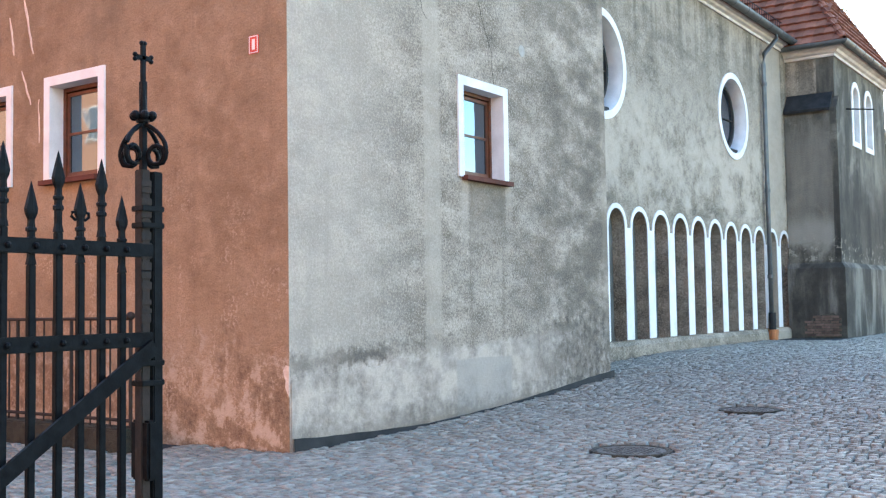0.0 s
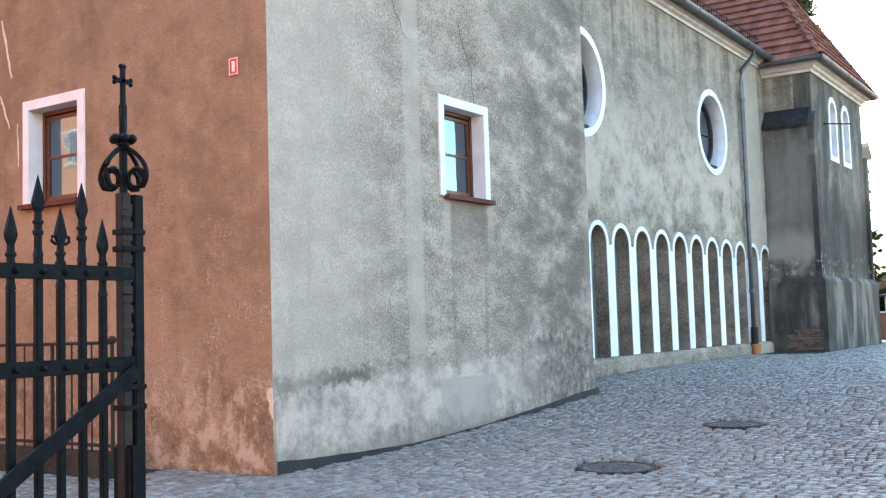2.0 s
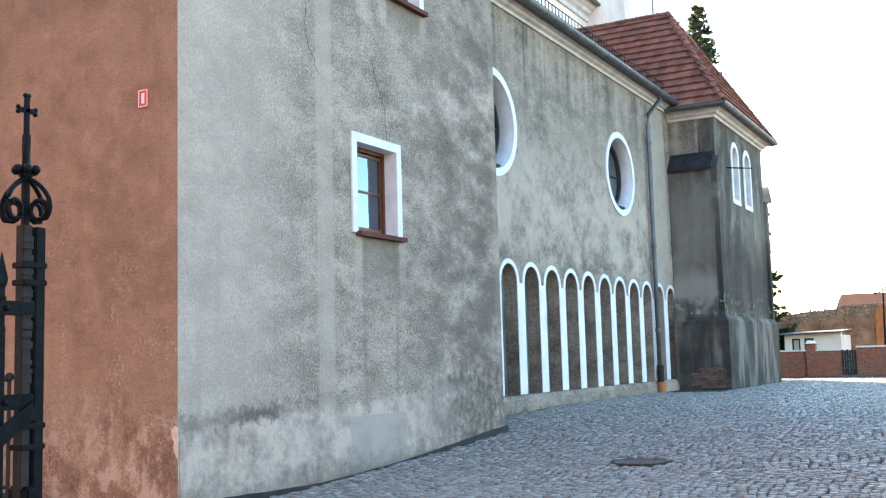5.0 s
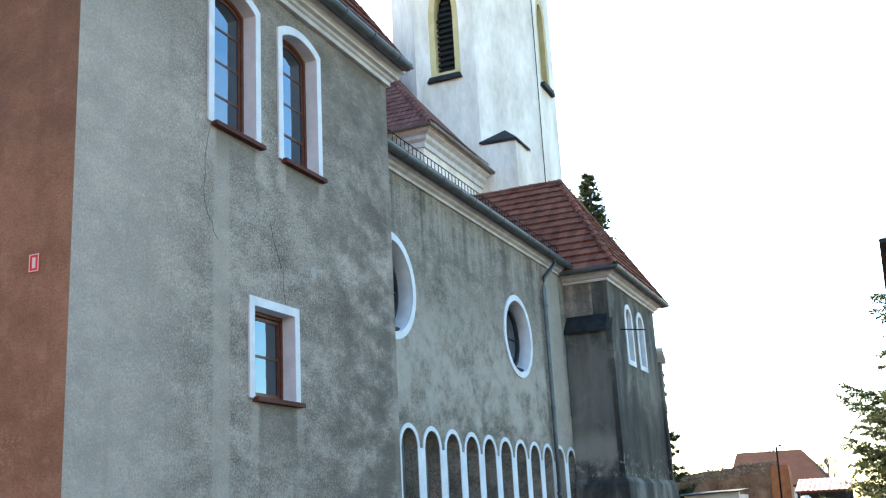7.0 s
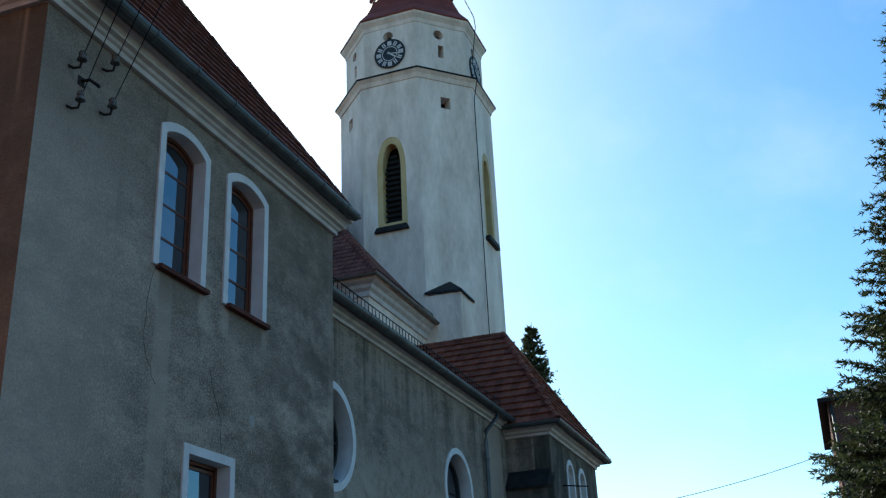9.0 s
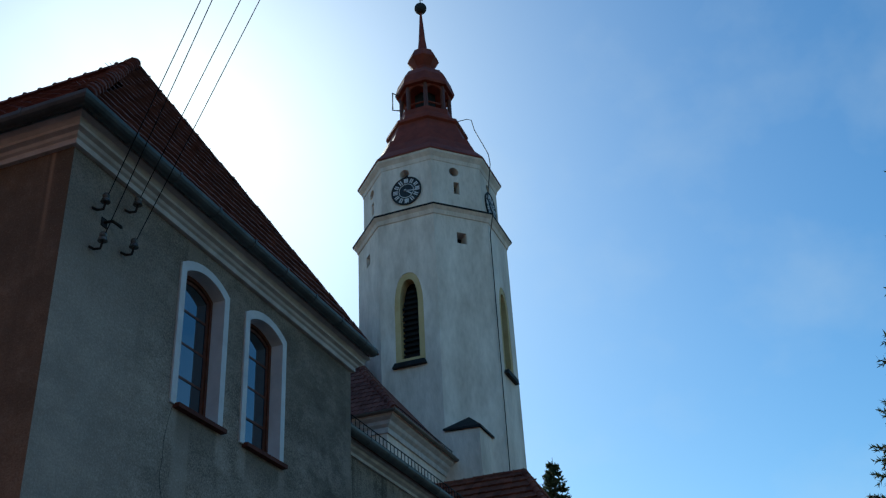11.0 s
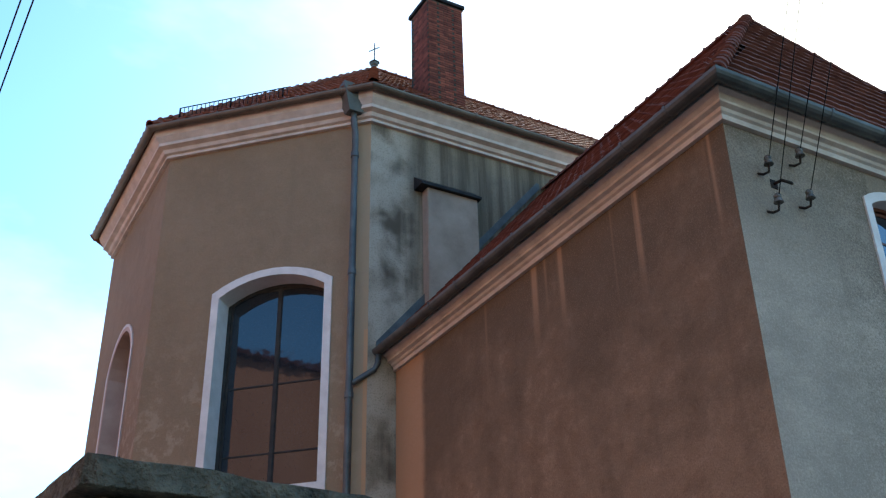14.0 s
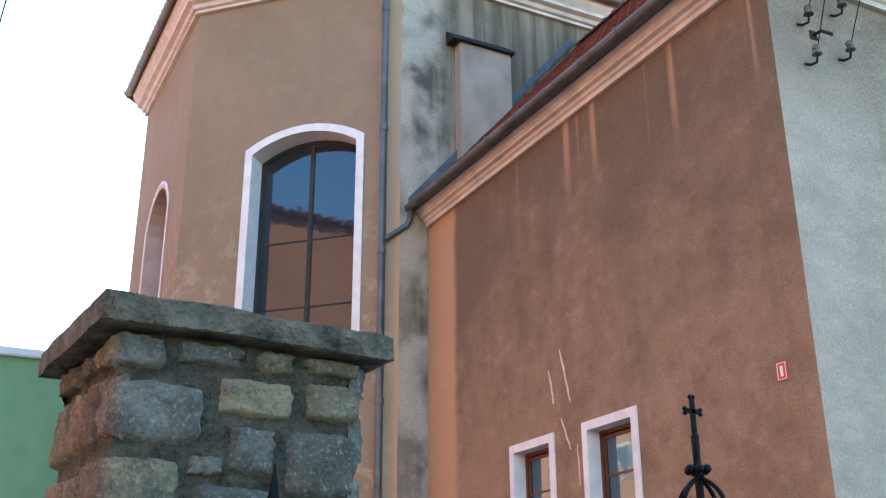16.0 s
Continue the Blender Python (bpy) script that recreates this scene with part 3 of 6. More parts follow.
def sweep(path, profile, closed=False, closed_profile=True):
    """Carries a profile of (outward, z) along a plan path, mitred; outward is to the right of the way."""
    n = len(path)
    rows = []
    for i in range(n):
        p = Vector(path[i])
        a = Vector(path[i - 1]) if (i or closed) else None
        b = Vector(path[(i + 1) % n]) if (i < n - 1 or closed) else None
        na = Vector(((p - a).y, -(p - a).x)).normalized() if a is not None else None
        nb = Vector(((b - p).y, -(b - p).x)).normalized() if b is not None else None
        if na is None or nb is None:
            d = na or nb
        else:
            d = (na + nb)
            d = d / max(0.2, d.dot(na))
        rows.append([(p.x + d.x * o, p.y + d.y * o, z) for o, z in profile])
    bm = bmesh.new()
    vs = [[bm.verts.new(q) for q in r] for r in rows]
    k = len(profile)
    for i in range(n if closed else n - 1):
        for j in range(k if closed_profile else k - 1):
            bm.faces.new((vs[i][j], vs[(i + 1) % n][j], vs[(i + 1) % n][(j + 1) % k], vs[i][(j + 1) % k]))
    if not closed and closed_profile:
        bm.faces.new(vs[0])
        bm.faces.new(vs[-1][::-1])
    return bm


def tube(name, pts, r, mat, parent=None, label="", res=4, smooth=True):
    """A round bar through points, as a mesh."""
    bm = bmesh.new()
    n = 6 if r < 0.02 else 10
    rings = []
    pts = [Vector(p) for p in pts]
    ref = Vector((0.13, 0.27, 0.95)).normalized()
    for i, p in enumerate(pts):
        d = (pts[min(i + 1, len(pts) - 1)] - pts[max(i - 1, 0)]).normalized()
        s = d.cross(ref if abs(d.dot(ref)) < 0.95 else Vector((1, 0, 0))).normalized()
        u = s.cross(d)
        rings.append([bm.verts.new(p + r * (s * math.cos(2 * math.pi * k / n) + u * math.sin(2 * math.pi * k / n))) for k in range(n)])
    for a, b in zip(rings, rings[1:]):
        for k in range(n):
            bm.faces.new((a[k], a[(k + 1) % n], b[(k + 1) % n], b[k]))
    bm.faces.new(rings[0][::-1])
    bm.faces.new(rings[-1])
    return part(name, bm, mat, parent, label, smooth)


def bezier(a, b, c, d, n=10):
    a, b, c, d = (Vector(q) for q in (a, b, c, d))
    return [a * (1 - t) ** 3 + b * 3 * t * (1 - t) ** 2 + c * 3 * t * t * (1 - t) + d * t ** 3 for t in (i / n for i in range(n + 1))]


def half_gutter(path, out, z, r, mat, parent, name="gutter"):
    """A half-round eaves gutter with straps."""
    prof = [(out + r * math.cos(a), z + r * math.sin(a)) for a in (math.pi + math.pi * i / 8 for i in range(9))]
    inner = [(out + (r - 0.012) * math.cos(a), z + (r - 0.012) * math.sin(a)) for a in (2 * math.pi - math.pi * i / 8 for i in range(9))]
    g = part(name, sweep(path, prof + inner), mat, parent, smooth=False)
    for (ax, ay), (bx, by) in zip(path, path[1:]):
        d = Vector((bx - ax, by - ay))
        n = max(1, int(d.length / 0.95))
        e = d.normalized()
        for i in range(n):
            s = (i + 0.5) * d.length / n
            seg = [(ax + e.x * (s - 0.02), ay + e.y * (s - 0.02)), (ax + e.x * (s + 0.02), ay + e.y * (s + 0.02))]
            ring = [(out + (r + 0.01) * math.cos(q), z + (r + 0.01) * math.sin(q)) for q in (math.pi + math.pi * k / 8 for k in range(9))]
            part("gutter_strap", sweep(seg, ring + [(out + r + 0.01, z + 0.015), (out - r - 0.01, z + 0.015)]), mat, g)
    return g


def tile_shape(tw, th, wave=1.0, lip=0.034):
    us = (0.0, 0.16, 0.4, 0.64, 0.84, 1.0)
    hs = [wave * q for q in (0.0, 0.020, 0.030, 0.020, 0.006, 0.0)]
    vs = [(u * tw, -0.05, h + lip) for u, h in zip(us, hs)] + [(u * tw, th + 0.02, h + 0.004) for u, h in zip(us, hs)] + [(u * tw, -0.05, h + 0.012) for u, h in zip(us, hs)]
    n = len(us)
    fs = [(i, i + 1, n + i + 1, n + i) for i in range(n - 1)] + [(2 * n + i, 2 * n + i + 1, i + 1, i) for i in range(n - 1)]
    return vs, fs


def inside(poly, u, v):
    hit = False
    for i in range(len(poly)):
        (ua, va), (ub, vb) = poly[i - 1], poly[i]
        if (va > v) != (vb > v) and u < (ub - ua) * (v - va) / (vb - va) + ua:
            hit = not hit
    return hit


def tile_roof(parent, corners, mat, single=False, tw=0.26, th=0.34, wave=1.0, lip=0.034):
    """Lays tiles on the roof plane of corners, whose first two lie on the eave; single: each an object of its own."""
    o = Vector(corners[0])
    u = (Vector(corners[1]) - o).normalized()
    n = u.cross(Vector(corners[2]) - o).normalized()
    if n.z < 0:
        n = -n
    v = n.cross(u).normalized()
    if v.z < 0:
        v = -v
    poly = [((Vector(c) - o).dot(u), (Vector(c) - o).dot(v)) for c in corners]
    us, vs = [p[0] for p in poly], [p[1] for p in poly]
    tv, tf = tile_shape(tw, th, wave, lip)
    spots = []
    for j in range(int(max(vs) / th) + 1):
        for i in range(int(min(us) / tw) - 1, int(max(us) / tw) + 2):
            if inside(poly, (i + 0.3) * tw, (j + 0.4) * th) or inside(poly, (i + 0.7) * tw, (j + 0.4) * th):
                spots.append((i * tw, j * th))
    flip = n.dot(u.cross(v)) < 0
    if single:
        me = bpy.data.meshes.new("tile")
        me.from_pydata(tv, [], tf)
        me.materials.append(mat)
        if flip:
            u, spots = -u, [(-a - tw, b) for a, b in spots]
        for a, b in spots:
            m = basis(o + u * a + v * b + n * random.uniform(0, 0.004), u, v, n) @ pose(0, 0, 0, random.uniform(-0.25, 0.25), random.uniform(-0.3, 0.3), random.uniform(-0.3, 0.3))
            piece("roof_tile", me, m, parent)
        return
    verts, faces = [], []
    for a, b in spots:
        k = len(verts)
        lift = random.uniform(0, 0.012)
        verts += [o + u * (a + p[0]) + v * (b + p[1]) + n * (p[2] + lift) for p in tv]
        faces += [tuple(k + q for q in f) for f in tf]
    if verts:
        tagged(raw("roof_tiles", verts, faces, mat, parent), kind="stuff")


def ridge_tiles(parent, p, q, mat, r=0.13, step=0.36):
    p, q = Vector(p), Vector(q)
    d = q - p
    n = max(1, int(d.length / step))
    d.normalize()
    s = d.cross(Vector((0, 0, 1))).normalized()
    up = s.cross(d)
    me = bpy.data.meshes.new("ridge_tile")
    k = 7
    vs, fs = [], []
    for j, (y, rr) in enumerate(((0, r * 1.12), (0, r), (step * 1.1, r * 0.92))):
        for i in range(k):
            a = math.pi * i / (k - 1)
            vs.append((rr * math.cos(a), y, rr * math.sin(a) - (0.02 if j == 1 else 0)))
    for j in range(2):
        fs += [(j * k + i, j * k + i + 1, (j + 1) * k + i + 1, (j + 1) * k + i) for i in range(k - 1)]
    me.from_pydata(vs, [], fs)
    me.materials.append(mat)
    for i in range(n):
        piece("ridge_tile", me, basis(p + d * (i * (q - p).length / n), s, d, up) @ pose(0, 0, random.uniform(0, 0.012), random.uniform(-1.5, 1.5), random.uniform(-2, 2), 0), parent)


def slab(corners, thick, mat, parent, name="roof", label=""):
    """A roof slope as a solid slab under its tiles."""
    c = [Vector(q) for q in corners]
    n = (c[1] - c[0]).cross(c[2] - c[0]).normalized()
    if n.z < 0:
        n = -n
    bm = bmesh.new()
    top = [bm.verts.new(q) for q in c]
    low = [bm.verts.new(q - n * thick) for q in c]
    bm.faces.new(top)
    bm.faces.new(low[::-1])
    for i in range(len(c)):
        j = (i + 1) % len(c)
        bm.faces.new((top[i], top[j], low[j], low[i]))
    return part(name, bm, mat, parent, label)


def window(parent, m, u0, u1, v0, v1, rise=0.0, band=0.13, deep=0.24, cols=1, rows=2, wood=None, sill=True, edge_bar=0.055, band_mat=None, label="", pane_mat=None, cuts=None):
    """A window in the wall frame m: painted surround and reveal, wooden frame, bars, one pane a light, sill."""
    wood = wood or WOOD_RED
    k = band / (u1 - u0)
    outer = arch_loop(u0, u1, v0, v1, rise)
    inner = arch_loop(u0 + band, u1 - band, v0 + (0.02 if sill else band), v1 - band, rise * (1 - 2 * k))
    w = part("window", plate(outer, [inner], -0.028, deep + 0.03, m), band_mat or WHITE, parent, label)
    a0, a1, b0, b1 = u0 + band, u1 - band, v0 + (0.02 if sill else band), v1 - band
    r1 = rise * (1 - 2 * k)
    e = edge_bar
    part("frame", plate(arch_loop(a0, a1, b0, b1, r1), [arch_loop(a0 + e, a1 - e, b0 + e, b1 - e, r1 * 0.9)], deep - 0.05, deep + 0.02, m), wood, w, "red-brown painted wooden frame")
    i0, i1, j0, j1 = a0 + e, a1 - e, b0 + e, b1 - e
    spans = [(i0 + (i1 - i0) * c / cols, i0 + (i1 - i0) * (c + 1) / cols) for c in range(cols)]
    cuts = [j0] + (list(cuts) if cuts else [j0 + (j1 - j0) * r / rows for r in range(1, rows)]) + [j1]
    rows = len(cuts) - 1
    for s0, s1 in spans:
        if cols > 1 and s0 > i0:
            part("mullion", plate([(s0 - e / 2, j0), (s0 + e / 2, j0), (s0 + e / 2, j1), (s0 - e / 2, j1)], [], deep - 0.045, deep + 0.01, m), wood, w)
        part("sash", plate(arch_loop(s0 + 0.01, s1 - 0.01, j0 + 0.01, j1 - 0.02, r1 * 0.8 if cols == 1 else 0), [arch_loop(s0 + 0.055, s1 - 0.055, j0 + 0.06, j1 - 0.065, r1 * 0.7 if cols == 1 else 0)], deep - 0.03, deep, m), wood, w)
        for r in range(1, rows):
            z = cuts[r]
            part("glazing_bar", plate([(s0 + 0.04, z - 0.017), (s1 - 0.04, z - 0.017), (s1 - 0.04, z + 0.017), (s0 + 0.04, z + 0.017)], [], deep - 0.025, deep - 0.002, m), wood, w)
        for r in range(rows):
            z0, z1 = cuts[r], cuts[r + 1]
            top = r == rows - 1
            tilt = random.uniform(-0.006, 0.006)
            loop = arch_loop(s0 + 0.05, s1 - 0.05, z0 + 0.012, z1 - (0.05 if top else 0.012), r1 * 0.65 if (top and cols == 1) else 0)
            part("pane", plate(loop, [], deep - 0.014 + tilt, deep - 0.008 + tilt, m), pane_mat or GLASS_SKY, w)
    if sill:
        part("sill", plate([(u0 + 0.1, v0 - 0.045), (u1 + 0.02, v0 - 0.045), (u1 + 0.02, v0 + 0.018), (u0 + 0.1, v0 + 0.018)], [], -0.10, deep - 0.05, m), SILL_RED, w, "dark red metal sill")
    return w


def ground_z(x):
    t = min(1.0, max(0.0, x / 14.0))
    return 0.5 * (3 * t * t - 2 * t ** 3)


FRONT = basis((0, 0, 0), (1, 0, 0), (0, 0, 1), (0, 1, 0))       # u = x, plane y = 0, inward +y
SIDE = basis((0, 0, 0), (0, 1, 0), (0, 0, 1), (1, 0, 0))        # u = y, plane x = 0, inward +x

# ---- ground ----
bm = bmesh.new()
xs = [-400, -120, -40, -14] + [i * 0.5 for i in range(-18, 33)] + [24, 40, 80, 200, 500]
ys = [-400, -120, -40, -12, -6, 0, 3, 10, 40, 120, 400]
grid = [[bm.verts.new((x, y, ground_z(x) - 0.026)) for y in ys] for x in xs]
for i in range(len(xs) - 1):
    for j in range(len(ys) - 1):
        bm.faces.new((grid[i][j], grid[i + 1][j], grid[i + 1][j + 1], grid[i][j + 1]))
ground = tagged(part("ground", bm, JOINT), "sandy ground between and beyond the stone setts", "ground", kind="structure")

# ---- annex ----
annex = thing("church_annex", "two-storey church annex, grey and brown render, red hipped tile roof", "building", (4, 4.7, 0))
AX, AY, AZ = 8.04, 9.5, 9.75
low_win, up_wins = (3.40, 4.72, 3.38, 4.80), ((2.44, 3.73), (4.22, 5.53))
holes = [arch_loop(*low_win)] + [arch_loop(a, b, 7.06, 9.42, 0.2) for a, b in up_wins]
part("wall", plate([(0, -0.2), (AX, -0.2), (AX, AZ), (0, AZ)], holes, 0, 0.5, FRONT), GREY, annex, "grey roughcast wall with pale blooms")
side_wins = ((3.18, 4.47), (5.22, 6.52))
part("wall", plate([(0.001, -0.2), (AY, -0.2), (AY, AZ), (0.001, AZ)], [arch_loop(a, b, 3.34, 4.77) for a, b in side_wins], 0.0, 0.5,
     basis((-0.004, 0, 0), (0, 1, 0), (0, 0, 1), (1, 0, 0))), BROWN, annex, "terracotta-brown rendered wall")
part("wall", box(AX - 0.5, AX, 0.5, 9.5, -0.2, AZ), GREY, annex)
# black-coloured sheets in place of the unlit rooms behind the windows
part("dark_room_sheet", box(0.95, AX - 0.9, 0.95, 1.0, 0, AZ - 0.3), DARK, annex)
part("dark_room_sheet", box(0.95, 1.0, 1.0, AY - 0.5, 0, AZ - 0.3), DARK, annex)
# cracks in the render, a dab of filler, and the trowelled cement skirt
for pts in (((2.53, 7.04), (2.46, 6.8), (2.40, 6.49), (2.41, 6.3), (2.38, 6.07), (2.40, 5.9), (2.47, 5.73), (2.58, 5.63), (2.60, 5.52), (2.70, 5.43)), ((4.0, 5.95), (4.07, 5.73), (4.2, 5.5), (4.34, 5.25), (4.33, 5.05), (4.37, 4.82))):
    tube("crack", [(x, -0.001, z) for x, z in pts], 0.0028, DARK, annex, "thin dark crack in the render")
part("filler_dab", plate(disc_loop(5.2, 5.47, 0.09), [], -0.005, 0.002, FRONT), simple("filler", (0.3, 0.27, 0.24), (0.4, 0.36, 0.32), 12.0, 0.9), annex, "pale dab of filler")
top = [(0.02 + i * 0.1, 0.80 + 0.005 * i + 0.09 * noise.noise(Vector((i * 0.23, 5, 0))) + 0.03 * noise.noise(Vector((i * 0.9, 8, 0)))) for i in range(79)]
part("cement_skirt", plate([(0.02, 0.01), (7.82, ground_z(7.8) + 0.01)] + top[::-1], [], -0.012, 0.002, FRONT), GREY, annex, "smooth trowelled cement skirt")
window(annex, FRONT, *low_win, label="white-painted window surround")
for a, b in up_wins:
    window(annex, FRONT, a, b, 7.06, 9.42, 0.2, rows=4, label="arched white-painted window surround")
for a, b in side_wins:
    window(annex, basis((-0.004, 0, 0), (0, 1, 0), (0, 0, 1), (1, 0, 0)), a, b, 3.34, 4.77, rows=2, cols=1, label="white-painted window surround")
eave = [(0, AY), (0, 0), (AX, 0), (AX, 1.25)]
part("cornice", sweep(eave, [(-0.1, 9.67), (0.07, 9.67), (0.07, 9.75), (0.11, 9.77), (0.13, 9.81), (0.2, 9.83), (0.2, 9.87), (0.24, 9.93), (0.3, 9.97), (0.3, 10.03), (-0.1, 10.03)]), CREAM, annex, "moulded pale cornice")
half_gutter(eave[:2] + [(AX + 0.12, 0)], 0.43, 10.04, 0.115, ZINC, annex)
APEX, RIDGE = Vector((4.01, 2.62, 15.05)), Vector((4.01, 9.53, 15.05))
e0, e1, e2, e3 = (-0.42, 9.53, 10.03), (-0.42, -0.42, 10.03), (8.26, -0.42, 10.03), (8.26, 9.53, 10.03)
roof = slab([e1, e2, APEX], 0.08, TILE, annex)
tile_roof(roof, [e1, e2, APEX], TILE, True, 0.30, 0.36, 0.3, 0.062)
roof2 = slab([e0, e1, APEX, RIDGE], 0.08, TILE, annex)
tile_roof(roof2, [e1, e0, RIDGE, APEX], TILE, False, 0.26, 0.33, 0.35, 0.04)
roof3 = slab([e2, e3, RIDGE, APEX], 0.08, TILE, annex)
ridge_tiles(roof, e1, APEX, TILE)
ridge_tiles(roof, e2, APEX, TILE, 0.085)
ridge_tiles(roof2, APEX, RIDGE, TILE)
# flashing where the roof meets the chancel wall
part("flashing", plate([(-0.45, 10.1), (-0.38, 10.1), (3.82, 15.05), (3.82, 15.2), (3.74, 15.2), (-0.45, 10.25)], [], -0.03, 0.0, basis((0, 9.52, 0), (1, 0, 0), (0, 0, 1), (0, 1, 0))), ZINC, annex)
# pale runs and a peeled flake on the brown wall
WORN = simple("pale_bared_render", (0.5, 0.36, 0.29), (0.68, 0.53, 0.45), 14.0, 0.95)
for y0, z0, y1, z1, wd in ((5.32, 5.75, 5.2, 5.2, 0.02), (4.98, 6.0, 4.75, 5.15, 0.022), (5.02, 4.95, 4.8, 4.45, 0.02), (4.62, 4.5, 4.6, 3.9, 0.012)):
    pts_l, pts_r = [], []
    for i in range(9):
        s = i / 8
        c = y0 + (y1 - y0) * s + 0.03 * noise.noise(Vector((s * 4, y0, z0)))
        w = wd * (0.4 + 0.8 * abs(noise.noise(Vector((s * 6, z0, 2)))) + 0.3 * math.sin(s * 3.1))
        z = z0 + (z1 - z0) * s
        pts_l.append((c - w, z))
        pts_r.append((c + w, z))
    part("paint_run", plate(pts_l + pts_r[::-1], [], -0.009, 0.0, SIDE), WORN, annex, "pale run where the paint has washed off")
part("bared_flake", plate([(0.0, 0.95), (0.05, 0.96), (0.09, 0.90), (0.07, 0.83), (0.05, 0.79), (0.06, 0.72), (0.02, 0.64), (0.0, 0.62)], [], -0.01, 0.0, SIDE), WORN, annex, "flake of bared pinkish render")
part("corner_block", box(AX + 0.005, AX + 0.26, 0.12, 0.5, 0.3, 0.66, 0.015), GREY, annex, "rough concrete block at the wall corner")
# foot membrane
bm = bmesh.new()
rows_m = []
for i in range(45):
    x = 0.03 + i * 0.184
    g = ground_z(x)
    h = max(0.02, 0.15 - 0.05 * x) if x < 2.6 else (0.02 if x < 4.6 else min(0.11, 0.02 + 0.03 * (x - 4.6)))
    h += 0.012 * noise.noise(Vector((x * 3, 0, 0)))
    rows_m.append([bm.verts.new((x, -0.004, g - 0.05)), bm.verts.new((x, -0.045, g - 0.05)), bm.verts.new((x, -0.03, g + h)), bm.verts.new((x, -0.004, g + h))])
for a, b in zip(rows_m, rows_m[1:]):
    for k in range(4):
        bm.faces.new((a[k], a[(k + 1) % 4], b[(k + 1) % 4], b[k]))
part("foot_membrane", bm, BLACK_SHEET, annex, "black dimpled damp-proof membrane at the wall foot")

# ---- chancel ----
chancel = thing("chancel", "polygonal church chancel, brown and grey render, red tiled roof", "building", (2, 15.7, 0))
A, C, D = (-0.62, 9.54), (-4.19, 13.06), (-4.19, 18.55)
F, G = (-0.62, 22.0), (25.1, 22.0)
CZ = 15.6
d = Vector((C[0] - A[0], C[1] - A[1], 0))
LEN = d.length
d.normalize()
FACET = basis((A[0], A[1], 0), d, (0, 0, 1), Vector((d.y * -1, d.x, 0)) * -1)
big = (0.80, 3.55, 7.3, 12.23)
part("wall", plate([(0, 0), (LEN, 0), (LEN, CZ), (0, CZ)], [arch_loop(*big, 0.42)], 0, 0.7, FACET), BROWN, chancel, "brown rendered wall with a tall arched window")
CH_SIDE = basis((0, 9.54, 0), (1, 0, 0), (0, 0, 1), (0, 1, 0))
part("wall", plate([(A[0], 0), (25.0, 0), (25.0, CZ), (A[0], CZ)], [], 0, 0.6, CH_SIDE), STREAKED, chancel, "streaked grey rendered wall")
END = basis((C[0], 0, 0), (0, 1, 0), (0, 0, 1), (1, 0, 0))
part("wall", plate([(C[1], 0), (D[1], 0), (D[1], CZ), (C[1], CZ)], [arch_loop(14.4, 16.9, 7.6, 12.3, 0.9)], 0, 0.7, END), BROWN, chancel)
bm = bmesh.new()
low = [bm.verts.new((x, y, 0)) for x, y in (D, F, G)]
top = [bm.verts.new((x, y, CZ)) for x, y in (D, F, G)]
for i in range(2):
    bm.faces.new((low[i], low[i + 1], top[i + 1], top[i]))
bmesh.ops.solidify(bm, geom=bm.faces[:], thickness=0.4)
part("wall", bm, BROWN, chancel)
bm = cyl((2, 15.7, 0.2), (2, 15.7, CZ - 1), 4.6, n=8)
part("dark_room_sheet", bm, DARK, chancel)
DARK_WOOD = LOUVRE
window(chancel, FACET, *big, 0.42, band=0.17, deep=0.5, cols=2, cuts=(8.3, 9.77), wood=DARK_WOOD, sill=False, edge_bar=0.07, pane_mat=GLASS, label="white arched window surround with splayed reveal")
end_window = window(chancel, END, 14.4, 16.9, 7.6, 12.3, 0.9, band=0.17, deep=0.5, cols=2, rows=4, wood=DARK_WOOD, sill=False, edge_bar=0.07, pane_mat=GLASS, band_mat=simple("pink_reveal", (0.42, 0.29, 0.25), (0.54, 0.40, 0.355), 2.0, 0.85), label="arched window with a pinkish splayed reveal")
part("edge_line", plate(arch_loop(14.4, 16.9, 7.6, 12.3, 0.9), [arch_loop(14.47, 16.83, 7.67, 12.23, 0.88)], -0.036, -0.024, END), WHITE, end_window, "white painted edge line")
ring = [D, C, A, (25.1, 9.54)]
part("cornice", sweep(ring, [(-0.1, 15.57), (0.09, 15.57), (0.09, 15.64), (0.16, 15.66), (0.2, 15.74), (0.32, 15.78), (0.32, 15.86), (0.42, 15.98), (0.46, 16.08), (0.46, 16.16), (-0.1, 16.16)]), CREAM, chancel, "moulded pale cornice")
half_gutter(ring, 0.58, 16.17, 0.1, COPPER_BROWN, chancel)
o = 0.6


def out8(p, q, r, s):
    """The eave corner above the wall corner q between walls p-q and q-r, set out by s."""
    a, b, c = Vector(p), Vector(q), Vector(r)
    na = Vector(((b - a).y, -(b - a).x)).normalized()
    nb = Vector(((c - b).y, -(c - b).x)).normalized()
    e = (na + nb)
    return b + e * (s / e.dot(na))


